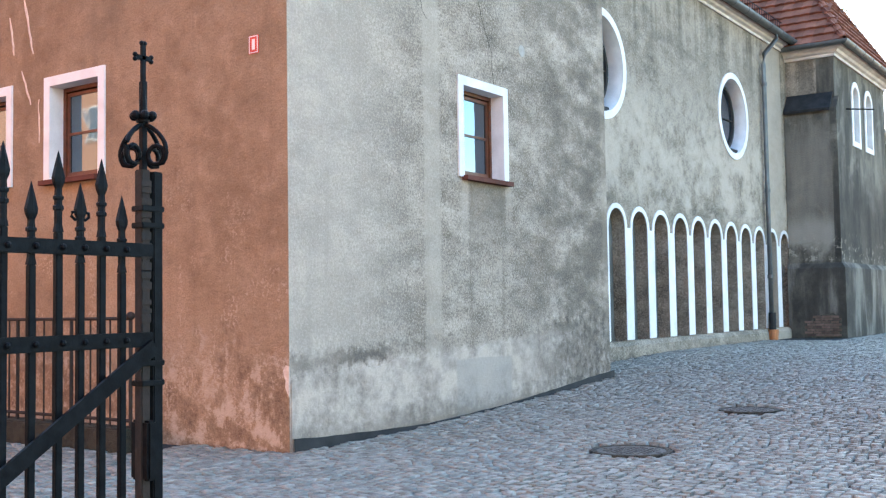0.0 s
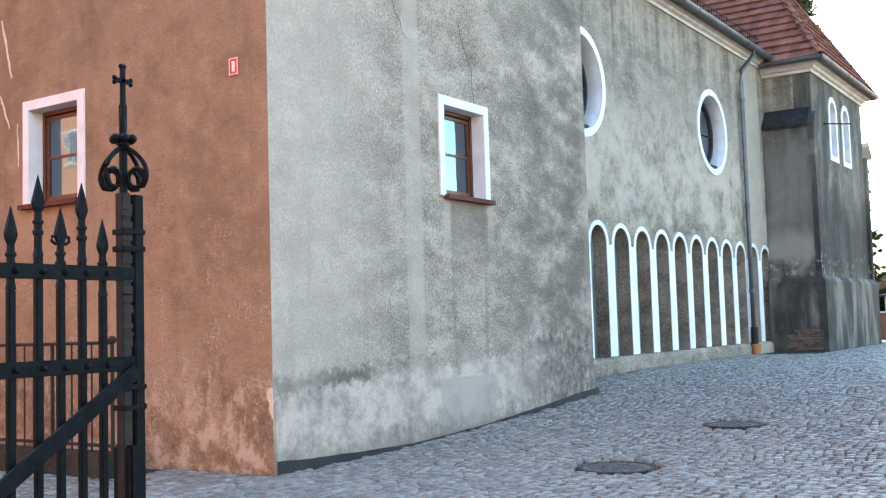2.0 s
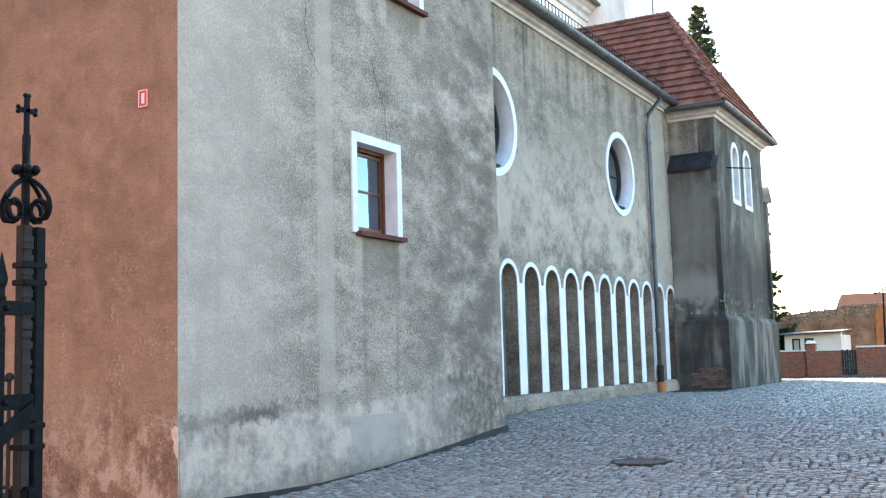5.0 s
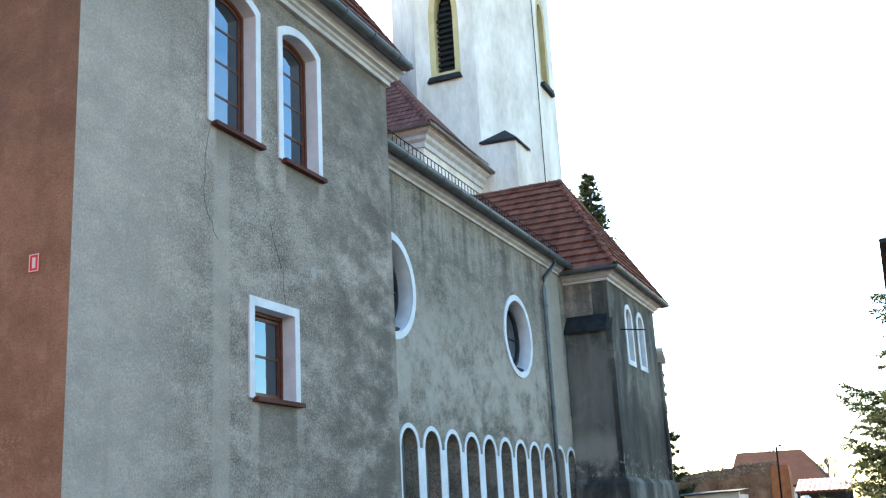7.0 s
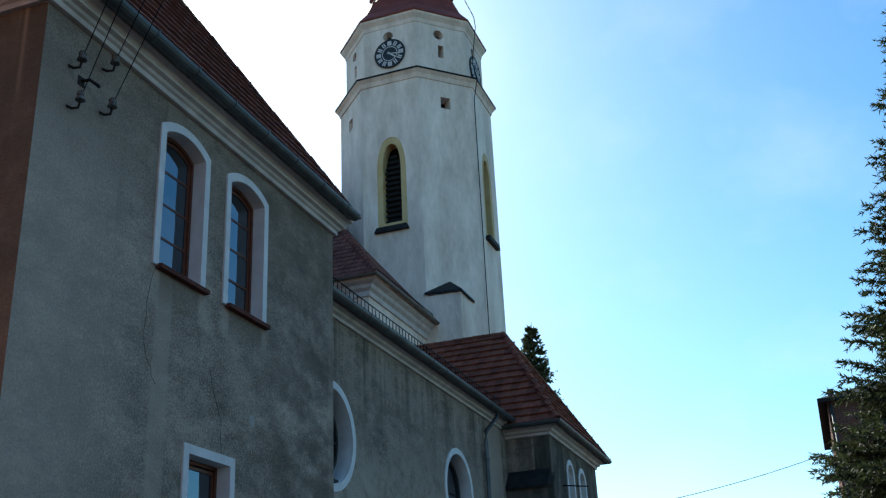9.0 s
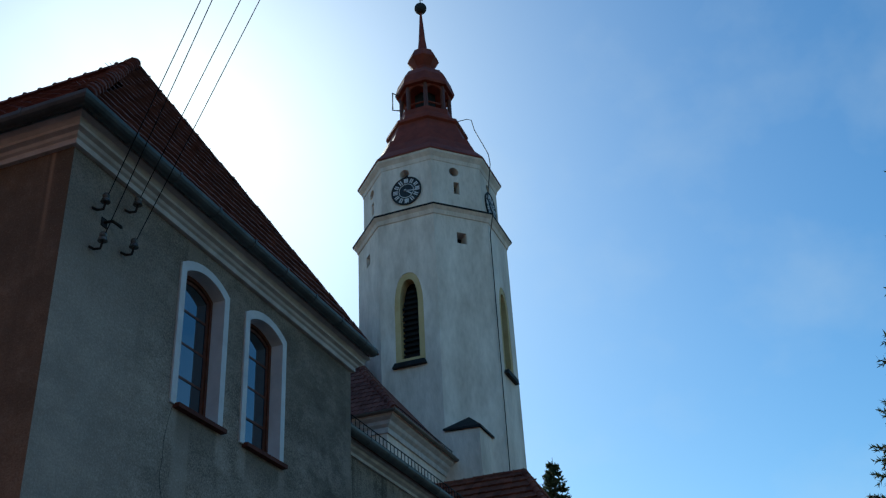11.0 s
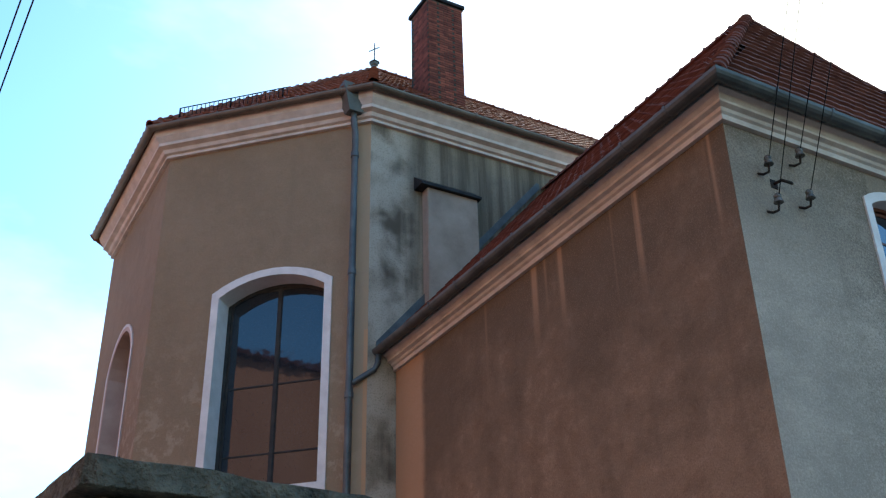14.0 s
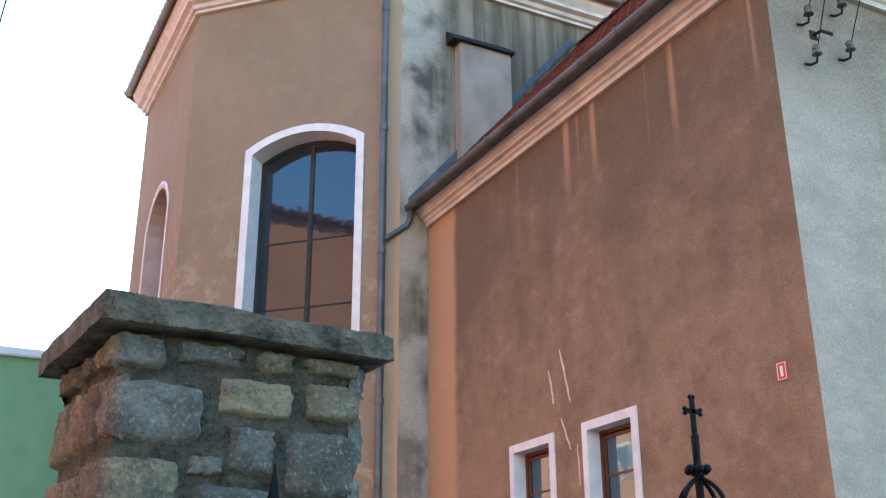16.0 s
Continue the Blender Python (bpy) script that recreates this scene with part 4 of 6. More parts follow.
EZ = 16.2
eD = out8(F, D, C, o)
eC, eA = out8(D, C, A, o), out8(C, A, (25.1, 9.54), o)
TOP = Vector((2.3, 15.7, 22.48))
pC, pA, pD = Vector((*eC, EZ)), Vector((*eA, EZ)), Vector((*eD, EZ))
pE, rE = Vector((25.1, 9.54 - o, EZ)), Vector((25.1, 15.7, 22.48))
pG = Vector((25.1, 21.9 + o, EZ))
for quad in ([pA, pC, TOP], [pC, pD, TOP], [pE, pA, TOP, rE]):
    s = slab(quad, 0.1, TILE_OLD, chancel)
    tile_roof(s, quad, TILE_OLD)
pF = Vector((*out8(G, F, D, o), EZ))
slab([pD, pF, TOP], 0.1, TILE_OLD, chancel)
rb = slab([pF, pG, rE, TOP], 0.1, TILE_OLD, chancel)
for q in (pA, pC, pD):
    ridge_tiles(rb, q, TOP, TILE_OLD)
ridge_tiles(rb, TOP, rE, TILE_OLD)
# finial
bm = cyl(TOP + Vector((0, 0, -0.05)), TOP + Vector((0, 0, 0.16)), 0.09)
ball(TOP + Vector((0, 0, 0.27)), 0.14, bm)
cyl(TOP + Vector((0, 0, 0.3)), TOP + Vector((0, 0, 0.42)), 0.17, 0.05, bm=bm)
cyl(TOP + Vector((0, 0, 0.4)), TOP + Vector((0, 0, 1.1)), 0.018, n=6, bm=bm)
cyl(TOP + Vector((-0.13, 0.13, 0.82)), TOP + Vector((0.13, -0.13, 0.9)), 0.018, n=6, bm=bm)
part("finial", bm, ZINC, chancel, "verdigris ball finial with a thin cross")
# hopper and downpipe at the corner
hx, hy = A[0] - 0.42, A[1] + 0.02
bm = bmesh.new()
vs = [bm.verts.new((hx + a * s, hy + b * s * 0.8, z)) for s, z in ((0.16, 15.7), (0.38, 16.3)) for a, b in ((-1, -1), (1, -1), (1, 1), (-1, 1))]
for i in range(4):
    bm.faces.new((vs[i], vs[(i + 1) % 4], vs[4 + (i + 1) % 4], vs[4 + i]))
bm.faces.new(vs[:4])
bm.faces.new(vs[4:])
part("hopper", bm, ZINC, chancel, "zinc rainwater hopper")
px, py = A[0] - 0.34, A[1] + 0.09
tube("downpipe", [(hx, hy, 15.75), (hx, hy, 15.55), (px, py, 15.2), (px, py, 12.0), (px, py, 4.0), (px, py, 0.1)], 0.075, ZINC, chancel, "zinc downpipe")
for z in (14.6, 11.7, 9.0, 6.0):
    part("pipe_collar", cyl((px, py, z), (px, py, z + 0.12), 0.09), ZINC, chancel)
tube("branch_pipe", [(-0.42, 9.42, 9.98), (-0.44, 9.44, 9.75), (-0.5, 9.46, 9.62), (px + 0.1, py - 0.02, 9.35), (px, py, 9.28)], 0.06, ZINC, chancel)
# walled-up niche with a sheet hood
part("niche", box(0.66, 1.94, 9.28, 9.56, 10.2, 14.15, 0.02), simple("pale_patched_render", (0.24, 0.19, 0.155), (0.40, 0.32, 0.265), 1.6, 0.9, bump=0.01), chancel, "shallow rendered pier with a sheet hood")
bm = bmesh.new()
vs = [bm.verts.new(q) for q in ((0.45, 9.18, 14.15), (1.99, 9.18, 14.15), (1.99, 9.55, 14.45), (0.45, 9.55, 14.45), (0.45, 9.18, 14.09), (1.99, 9.18, 14.09), (1.99, 9.55, 14.09), (0.45, 9.55, 14.09))]
for f in ((0, 1, 2, 3), (4, 5, 1, 0), (5, 6, 2, 1), (6, 7, 3, 2), (7, 4, 0, 3), (7, 6, 5, 4)):
    bm.faces.new([vs[i] for i in f])
part("hood", bm, BLACK_SHEET, chancel)
# snow guard on the roof edge above the facet
sg = [pC + (pA - pC) * f + Vector((0.22, 0.26, 0.36)) for f in (0.1, 0.6)]
for h in (0.0, 0.28):
    tube("snow_guard_rail", [sg[0] + Vector((0, 0, h)), sg[1] + Vector((0, 0, h))], 0.015, IRON, chancel)
for i in range(26):
    q = sg[0].lerp(sg[1], i / 25)
    tube("snow_guard_bar", [q, q + Vector((0, 0, 0.28))], 0.022 if i % 12 == 0 else 0.010, IRON, chancel)
chimney = thing("brick_chimney", "red brick chimney stack rising from the chancel roof edge", "chimney", (1.9, 10.6, 16.5))
cx0, cx1, cy0, cy1 = 1.17, 2.17, 10.05, 11.0
part("shaft", box(cx0, cx1, cy0, cy1, 16.2, 20.44, 0.01), MORTAR, chimney)
part("cap", box(cx0 - 0.06, cx1 + 0.06, cy0 - 0.06, cy1 + 0.06, 20.44, 20.55, 0.01), BLACK_SHEET, chimney)
part("apron", box(cx0 - 0.05, cx1 + 0.05, cy0 - 0.05, cy1 + 0.05, 16.3, 16.95, 0.01), BLACK_SHEET, chimney)

# ---- nave aisle ----
nave = thing("nave_aisle", "grey rendered church aisle with round windows and white blind arcade", "building", (15, 5, 0))
NY, NX0, NX1, NZ = 1.2, 8.04, 23.0, 9.1
NAVE = basis((0, NY, 0), (1, 0, 0), (0, 0, 1), (0, 1, 0))
CIRC = ((10.43, 6.43), (18.2, 6.43))
ARCH0, PITCH, AW = 10.95, 1.135, 0.78
centres = [ARCH0 + PITCH * i for i in range(-1, 11)]
SPRING, SILL_Z = 3.14, 0.80
niches = [arch_loop(c - AW / 2, c + AW / 2, SILL_Z, SPRING + AW / 2, AW / 2 - 0.001) for c in centres]
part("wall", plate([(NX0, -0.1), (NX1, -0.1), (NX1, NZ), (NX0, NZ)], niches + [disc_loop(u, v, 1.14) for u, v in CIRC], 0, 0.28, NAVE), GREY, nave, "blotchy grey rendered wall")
part("wall_core", plate([(NX0, -0.1), (NX1, -0.1), (NX1, NZ), (NX0, NZ)], [disc_loop(u, v, 0.98) for u, v in CIRC], 0.285, 0.75, NAVE), simple("niche_render", (0.085, 0.083, 0.074), (0.185, 0.18, 0.165), 2.0, 0.92, bump=0.01), nave, "brownish grey niche backs")
# added near-black sheet as the darkness behind the round windows
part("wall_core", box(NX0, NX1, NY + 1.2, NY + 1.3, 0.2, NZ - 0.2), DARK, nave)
for c in centres:
    outer = arch_loop(c - AW / 2 - 0.10, c + AW / 2 + 0.10, SPRING, SPRING + AW / 2 + 0.10, AW / 2 + 0.099)
    inner = arch_loop(c - AW / 2, c + AW / 2, SPRING - 0.2, SPRING + AW / 2, AW / 2 - 0.001)
    ring_pts = outer[2:] + inner[2:][::-1]
    part("arch_band", plate(ring_pts, [], -0.02, 0.002, NAVE), WHITE, nave)
for c in centres[:-1]:
    h = (PITCH - AW) / 2
    part("pilaster", plate([(c + AW / 2, SILL_Z + 0.02), (c + PITCH - AW / 2, SILL_Z + 0.02), (c + PITCH - AW / 2, SPRING), (c + AW / 2, SPRING)], [], -0.016, 0.002, NAVE), WHITE, nave, "white limewashed strip between niches")
part("plinth", sweep([(NX0, NY), (NX1, NY)], [(-0.05, -0.1), (0.07, -0.1), (0.07, 0.7), (0.02, 0.78), (-0.05, 0.78)]), GREY, nave)
for u, v in CIRC:
    w = part("window", plate(disc_loop(u, v, 1.14), [disc_loop(u, v, 0.98)], -0.03, 0.3, NAVE), WHITE, nave, "round window with white surround and deep reveal")
    bm = bmesh.new()
    rings = [[bm.verts.new((u + r * math.cos(q), NY + dep, v + r * math.sin(q))) for q in (2 * math.pi * i / 40 for i in range(40))] for r, dep in ((0.98, 0.0), (0.9, 0.33), (0.94, 0.36), (1.02, 0.2))]
    for a, b in zip(rings, rings[1:]):
        for i in range(40):
            bm.faces.new((a[i], a[(i + 1) % 40], b[(i + 1) % 40], b[i]))
    part("reveal", bm, WHITE, w, smooth=True)
    part("pane", plate(disc_loop(u, v, 0.91), [], 0.335, 0.345, NAVE), GLASS, w)
    part("frame", plate(disc_loop(u, v, 0.905), [disc_loop(u, v, 0.83)], 0.28, 0.33, NAVE), LOUVRE, w)
    for a in (0, math.pi / 2):
        q = Vector((0.8 * math.cos(a), 0, 0.8 * math.sin(a)))
        tube("glazing_bar", [Vector((u, NY + 0.31, v)) - q, Vector((u, NY + 0.31, v)) + q], 0.018, LOUVRE, w)
    part("sill", plate([(u - 0.42, v - 1.0), (u + 0.42, v - 1.0), (u + 0.35, v - 0.86), (u - 0.35, v - 0.86)], [], 0.02, 0.3, NAVE), BLACK_SHEET, w)
naveeave = [(NX0 + 0.01, NY), (NX1 - 0.3, NY)]
part("cornice", sweep(naveeave, [(-0.1, 8.96), (0.05, 8.96), (0.05, 9.03), (0.13, 9.06), (0.16, 9.11), (0.24, 9.13), (0.24, 9.2), (-0.1, 9.2)]), CREAM, nave, "pale moulded cornice")
half_gutter(naveeave, 0.38, 9.25, 0.125, ZINC, nave)
q = [(NX0, NY - 0.3, 9.24), (26.0, NY - 0.3, 9.24), (26.0, 9.5, 12.6), (NX0, 9.5, 12.6)]
s = slab(q, 0.08, TILE, nave)
for y, z in ((NY - 0.08, 9.62),):
    for h in (0, 0.2):
        tube("snow_guard_rail", [(NX0, y, z + h), (22.5, y, z + h)], 0.014, IRON, nave)
    for i in range(70):
        x = NX0 + 0.1 + i * 0.205
        tube("snow_guard_bar", [(x, y, z - 0.1), (x, y, z + 0.2)], 0.011, IRON, nave)
DX = 20.52
tube("downpipe", [(DX + 0.5, NY - 0.36, 9.2), (DX + 0.48, NY - 0.36, 9.0), (DX, NY - 0.14, 8.5), (DX, NY - 0.12, 8.2), (DX, NY - 0.12, 4.0), (DX, NY - 0.12, 1.15)], 0.065, ZINC, nave, "zinc downpipe")
for z in (7.6, 4.6, 2.2):
    part("pipe_collar", cyl((DX, NY - 0.12, z), (DX, NY - 0.12, z + 0.1), 0.08), ZINC, nave)
part("pipe_shoe", cyl((DX, NY - 0.14, 0.75), (DX, NY - 0.14, 1.25), 0.1), BLACK_SHEET, nave, "black pipe shoe")
part("pipe_foot", cyl((DX, NY - 0.16, 0.45), (DX, NY - 0.16, 0.78), 0.12, 0.15), simple("orange_clay", (0.35, 0.11, 0.04), (0.45, 0.16, 0.07), 4, 0.7), nave, "orange clay drain socket")

# ---- transept ----
tran = thing("transept", "dark-stained grey transept with a buttress and a red hipped tile roof", "building", (26.7, 3, 0))
TX, TY, TX1, TZ = 22.95, -0.2, 29.6, 8.75
TFRONT = basis((0, TY, 0), (1, 0, 0), (0, 0, 1), (0, 1, 0))
twins = ((24.95, 26.0), (26.62, 27.72))
part("wall", plate([(TX, 0), (TX1, 0), (TX1, TZ), (TX, TZ)], [arch_loop(a, b, 6.3, 8.36, 0.4) for a, b in twins], 0, 0.5, TFRONT), DAMP, tran, "dark damp-stained render")
part("wall", box(TX + 0.002, TX + 0.5, TY + 0.5, 9.0, 0, TZ), GREY, tran)
part("wall", box(TX1 - 0.5, TX1, TY + 0.5, 9.0, 0, TZ), DAMP, tran)
part("dark_room_sheet", box(TX + 0.9, TX1 - 0.9, TY + 1.0, TY + 1.1, 0.5, TZ - 0.3), DARK, tran)
for a, b in twins:
    window(tran, TFRONT, a, b, 6.3, 8.36, 0.4, band=0.16, deep=0.25, cols=2, rows=3, wood=LOUVRE, sill=False, edge_bar=0.04, pane_mat=GLASS)
bm = bmesh.new()
vs = [bm.verts.new((x, y, z)) for x, z in ((TX - 0.3, 0.2), (TX + 0.05, 0.2), (TX + 0.05, 7.55), (TX - 0.3, 7.15)) for y in (TY - 0.12, NY - 0.02)]
for f in ((0, 2, 4, 6), (1, 7, 5, 3), (0, 1, 3, 2), (2, 3, 5, 4), (4, 5, 7, 6), (6, 7, 1, 0)):
    bm.faces.new([vs[i] for i in f])
part("buttress", bm, DAMP, tran, "stained buttress")
bm = bmesh.new()
vs = [bm.verts.new((x, y, z)) for x, z in ((TX - 0.4, 7.08), (TX + 0.03, 7.66), (TX + 0.03, 7.72), (TX - 0.42, 7.16)) for y in (TY + 0.04, NY - 0.03)]
for f in ((0, 2, 4, 6), (1, 7, 5, 3), (0, 1, 3, 2), (2, 3, 5, 4), (4, 5, 7, 6), (6, 7, 1, 0)):
    bm.faces.new([vs[i] for i in f])
part("buttress_cap", bm, BLACK_SHEET, tran, "black sheet-metal buttress cap")
part("plinth", sweep([(TX - 0.3, NY), (TX - 0.3, TY - 0.12), (TX1 + 0.1, TY - 0.12)], [(-0.3, 0.2), (0.12, 0.2), (0.12, 2.5), (0.0, 2.66), (-0.3, 2.66)]), DAMP, tran)
# bared bricks at the buttress foot
bare = part("bared_patch", plate([(-0.3, 0.5), (0.62, 0.5), (0.6, 0.95), (0.35, 1.12), (-0.05, 1.2), (-0.3, 1.05)], [], -0.01, 0.05, basis((TX - 0.42, 0, 0), (0, 1, 0), (0, 0, 1), (1, 0, 0))), MORTAR, tran, "patch of bared brickwork")
me = bpy.data.meshes.new("brick")
bm = box(-0.015, 0.03, -0.115, 0.115, -0.032, 0.032, 0.006)
bm.to_mesh(me)
bm.free()
BRICKM = simple("old_brick", (0.085, 0.05, 0.04), (0.155, 0.10, 0.08), 6.0, 0.9, 0.0, 0.01, 40.0, per_piece=0.35)
me.materials.append(BRICKM)
for j in range(8):
    for i in range(4):
        if j > 5 and i > 2:
            continue
        piece("brick", me, pose(TX - 0.43 + random.uniform(-0.012, 0.01), -0.17 + i * 0.245 + (0.11 if j % 2 else 0) * 0.6, 0.56 + j * 0.076, random.uniform(-2, 2), 0, random.uniform(-3, 3)), bare)
teave = [(TX, 3.0), (TX, TY), (TX1, TY), (TX1, 3.0)]
part("cornice", sweep(teave, [(-0.1, 8.72), (0.06, 8.72), (0.06, 8.8), (0.14, 8.83), (0.18, 8.9), (0.3, 8.94), (0.3, 9.02), (-0.1, 9.02)]), CREAM, tran, "pale moulded cornice")
half_gutter(teave, 0.43, 9.07, 0.12, ZINC, tran)
tz = 9.06
t1, t2 = Vector((TX - 0.42, TY - 0.42, tz)), Vector((TX1 + 0.42, TY - 0.42, tz))
P1, P2 = Vector((26.5, 2.05, 13.36)), Vector((26.5, 8.5, 13.36))
b1, b2 = Vector((TX - 0.42, 8.5, tz)), Vector((TX1 + 0.42, 8.5, tz))
for quad in ([t1, t2, P1], [t1, b1, P2, P1]):
    s = slab(quad, 0.08, TILE_OLD, tran)
    tile_roof(s, quad, TILE_OLD, False, 0.30, 0.40, 0.55, 0.085)
slab([t2, b2, P2, P1], 0.08, TILE_OLD, tran)
ridge_tiles(s, t1, P1, TILE_OLD)
ridge_tiles(s, t2, P1, TILE_OLD)
ridge_tiles(s, P1, P2, TILE_OLD)
part("buttress", box(TX1 - 0.02, TX1 + 0.3, TY - 0.1, 1.2, 0.2, 6.9, 0.02), DAMP, tran)
bm = bmesh.new()
vs = [bm.verts.new((x, y, z)) for x, z in ((TX1 + 0.42, 6.86), (TX1 - 0.03, 7.3), (TX1 - 0.03, 7.42), (TX1 + 0.42, 7.0)) for y in (TY - 0.22, 1.3)]
for f in ((0, 2, 4, 6), (1, 7, 5, 3), (0, 1, 3, 2), (2, 3, 5, 4), (4, 5, 7, 6), (6, 7, 1, 0)):
    bm.faces.new([vs[i] for i in f])
part("buttress_cap", bm, CREAM, tran)
tube("bracket_arm", [(24.3, TY, 7.35), (24.35, TY - 0.8, 7.25)], 0.02, IRON, tran)

# ---- upper nave ----
upper = thing("upper_nave", "tall nave block with pale cornice behind the aisle roof", "building", (31, 14, 0))
UX, UY = 25.1, 6.75
part("wall", box(UX, 40.0, UY, 23.0, 0, 15.6), TOWER_WHITE, upper, "pale rendered wall")
uring = [(UX, 23.0), (UX, UY), (40.0, UY)]
part("cornice", sweep(uring, [(-0.1, 15.2), (0.08, 15.2), (0.08, 15.4), (0.2, 15.5), (0.24, 15.62), (0.42, 15.72), (0.42, 15.85), (-0.1, 15.85)]), CREAM, upper, "stepped pale cornice")
half_gutter([(UX, 12.0), (UX, UY), (40.0, UY)], 0.54, 15.88, 0.1, COPPER_BROWN, upper)
quad = [Vector((UX - 0.55, UY - 0.55, 15.9)), Vector((UX - 0.55, 23.5, 15.9)), Vector((33.5, 15.0, 26.5))]
s = slab(quad, 0.08, TILE, upper)
tile_roof(s, quad, TILE)
quad2 = [Vector((UX - 0.55, UY - 0.55, 15.9)), Vector((40.5, UY - 0.55, 15.9)), Vector((40.5, 15.0, 26.5)), Vector((33.5, 15.0, 26.5))]
s2 = slab(quad2, 0.08, TILE, upper)
ridge_tiles(s, quad[0], quad[2], TILE)
for h in (0, 0.22):
    tube("snow_guard_rail", [(UX, UY - 0.35, 16.05 + h), (36, UY - 0.35, 16.05 + h)], 0.018, IRON, upper)
for i in range(54):
    x = UX + 0.1 + i * 0.2
    tube("snow_guard_bar", [(x, UY - 0.35, 16.0), (x, UY - 0.35, 16.27)], 0.013, IRON, upper)

# ---- tower ----
TC = Vector((34.57, 8.12, 0))
tower = thing("church_tower", "white limewashed octagonal church tower with clocks and a red sheet-metal spire", "tower", TC)
C8, S8 = math.cos(math.pi / 8), math.sin(math.pi / 8)


def oct_ring(r, z, n=8):
    return [(TC.x + r * math.cos(math.pi / n + 2 * math.pi * i / n), TC.y + r * math.sin(math.pi / n + 2 * math.pi * i / n), z) for i in range(n)]


def lathe8(rings, n=8, close=True):
    bm = bmesh.new()
    vs = [[bm.verts.new(p) for p in oct_ring(r, z, n)] for r, z in rings]
    for a, b in zip(vs, vs[1:]):
        for i in range(n):
            bm.faces.new((a[i], a[(i + 1) % n], b[(i + 1) % n], b[i]))
    if close:
        bm.faces.new(vs[0][::-1])
        bm.faces.new(vs[-1])
    return bm


def face_frame(r, k):
    a = math.pi / 4 * k
    nrm = Vector((math.cos(a), math.sin(a), 0))
    return basis(TC + nrm * (r * C8), Vector((-math.sin(a), math.cos(a), 0)), (0, 0, 1), -nrm)


RS, RD = 3.78, 3.48
for k in range(8):
    hw = RS * S8
    f = face_frame(RS, k)
    hs = []
    if k in (4, 6, 2):
        hs.append(pointed_loop(-0.72, 0.72, 20.7, 23.6, 25.3))
    if k in (5, 3, 7):
        hs.append(arch_loop(-0.28, 0.22, 26.75, 27.35))
    w = part("wall", plate([(-hw, 6), (hw, 6), (hw, 28.4), (-hw, 28.4)], hs, 0, 0.6, f), TOWER_WHITE, tower, "flaking white limewash")
    if k in (4, 6, 2):
        part("reveal", plate(pointed_loop(-0.719, 0.719, 20.7, 23.6, 25.299), [pointed_loop(-0.45, 0.45, 20.95, 23.7, 24.95)], 0.02, 0.55, f), OCHRE, w, "ochre-painted window reveal")
        for i in range(13):
            z = 21.1 + i * 0.27
            hwid = 0.44 if z < 23.6 else 0.44 * max(0.2, 1 - (z - 23.6) / 1.3)
            part("louvre", plate([(-hwid, z), (hwid, z), (hwid, z + 0.13), (-hwid, z + 0.13)], [], 0.3, 0.36, f), DARK, w)
        part("sill", plate([(-0.85, 20.5), (0.8, 20.5), (0.72, 20.72), (-0.72, 20.72)], [], -0.2, 0.4, f), BLACK_SHEET, w)
    hw = RD * S8
    f = face_frame(RD, k)
    hs = [disc_loop(-0.1, 31.05, 0.26, 16)]
    if k % 2:
        hs.append(arch_loop(-0.15, 0.15, 29.75, 30.45))
    part("drum_wall", plate([(-hw, 28.6), (hw, 28.6), (hw, 31.7), (-hw, 31.7)], hs, 0, 0.5, f), TOWER_WHITE, tower)
# near-black core painted as the dark inside of the tower
part("inner_core", lathe8([(RD - 0.62, 7), (RD - 0.62, 31.6)]), DARK, tower)
part("ledge", lathe8([(RS - 0.2, 28.15), (RS + 0.05, 28.2), (RS + 0.12, 28.4), (RS + 0.27, 28.55), (RS + 0.27, 28.62), (RD - 0.1, 28.85), (RD - 0.2, 28.7)]), TOWER_WHITE, tower)
part("ledge_sheet", lathe8([(RS + 0.29, 28.56), (RS + 0.3, 28.65), (RD - 0.05, 28.92), (RD - 0.1, 28.85)]), BLACK_SHEET, tower, "dark sheet covering on the ledge")
part("cornice", lathe8([(RD - 0.2, 31.5), (RD + 0.03, 31.55), (RD + 0.08, 31.75), (RD + 0.25, 31.95), (RD + 0.28, 32.08), (RD - 0.2, 32.1)]), TOWER_WHITE, tower)
part("roof", lathe8([(RD + 0.32, 32.06), (RD + 0.32, 32.14), (3.3, 32.75), (2.98, 33.35), (2.84, 33.75), (2.6, 33.85), (2.4, 34.4), (2.12, 35.15), (2.24, 35.25), (2.2, 35.45), (1.78, 35.75), (1.62, 36.1), (1.6, 36.4)]), SPIRE_RED, tower, "red painted sheet-metal roof")
for k in range(8):
    a = math.pi / 8 + math.pi / 4 * k
    p = TC + Vector((1.32 * math.cos(a), 1.32 * math.sin(a), 0))
    part("lantern_post", cyl(p + Vector((0, 0, 36.3)), p + Vector((0, 0, 38.35)), 0.13, n=8), WOOD_RED, tower)
    b = a + math.pi / 4
    p2 = TC + Vector((1.32 * math.cos(b), 1.32 * math.sin(b), 0))
    tube("lantern_rail", [p + Vector((0, 0, 36.9)), p2 + Vector((0, 0, 36.9))], 0.05, SPIRE_RED, tower)
    tube("lantern_arch", bezier(p + Vector((0, 0, 37.7)), p + Vector((0, 0, 38.3)), p2 + Vector((0, 0, 38.3)), p2 + Vector((0, 0, 37.7)), 8), 0.09, SPIRE_RED, tower)
# black-coloured core in place of the shade within the lantern
part("lantern_core", cyl(TC + Vector((0, 0, 36.2)), TC + Vector((0, 0, 38.4)), 0.6, n=8), DARK, tower)
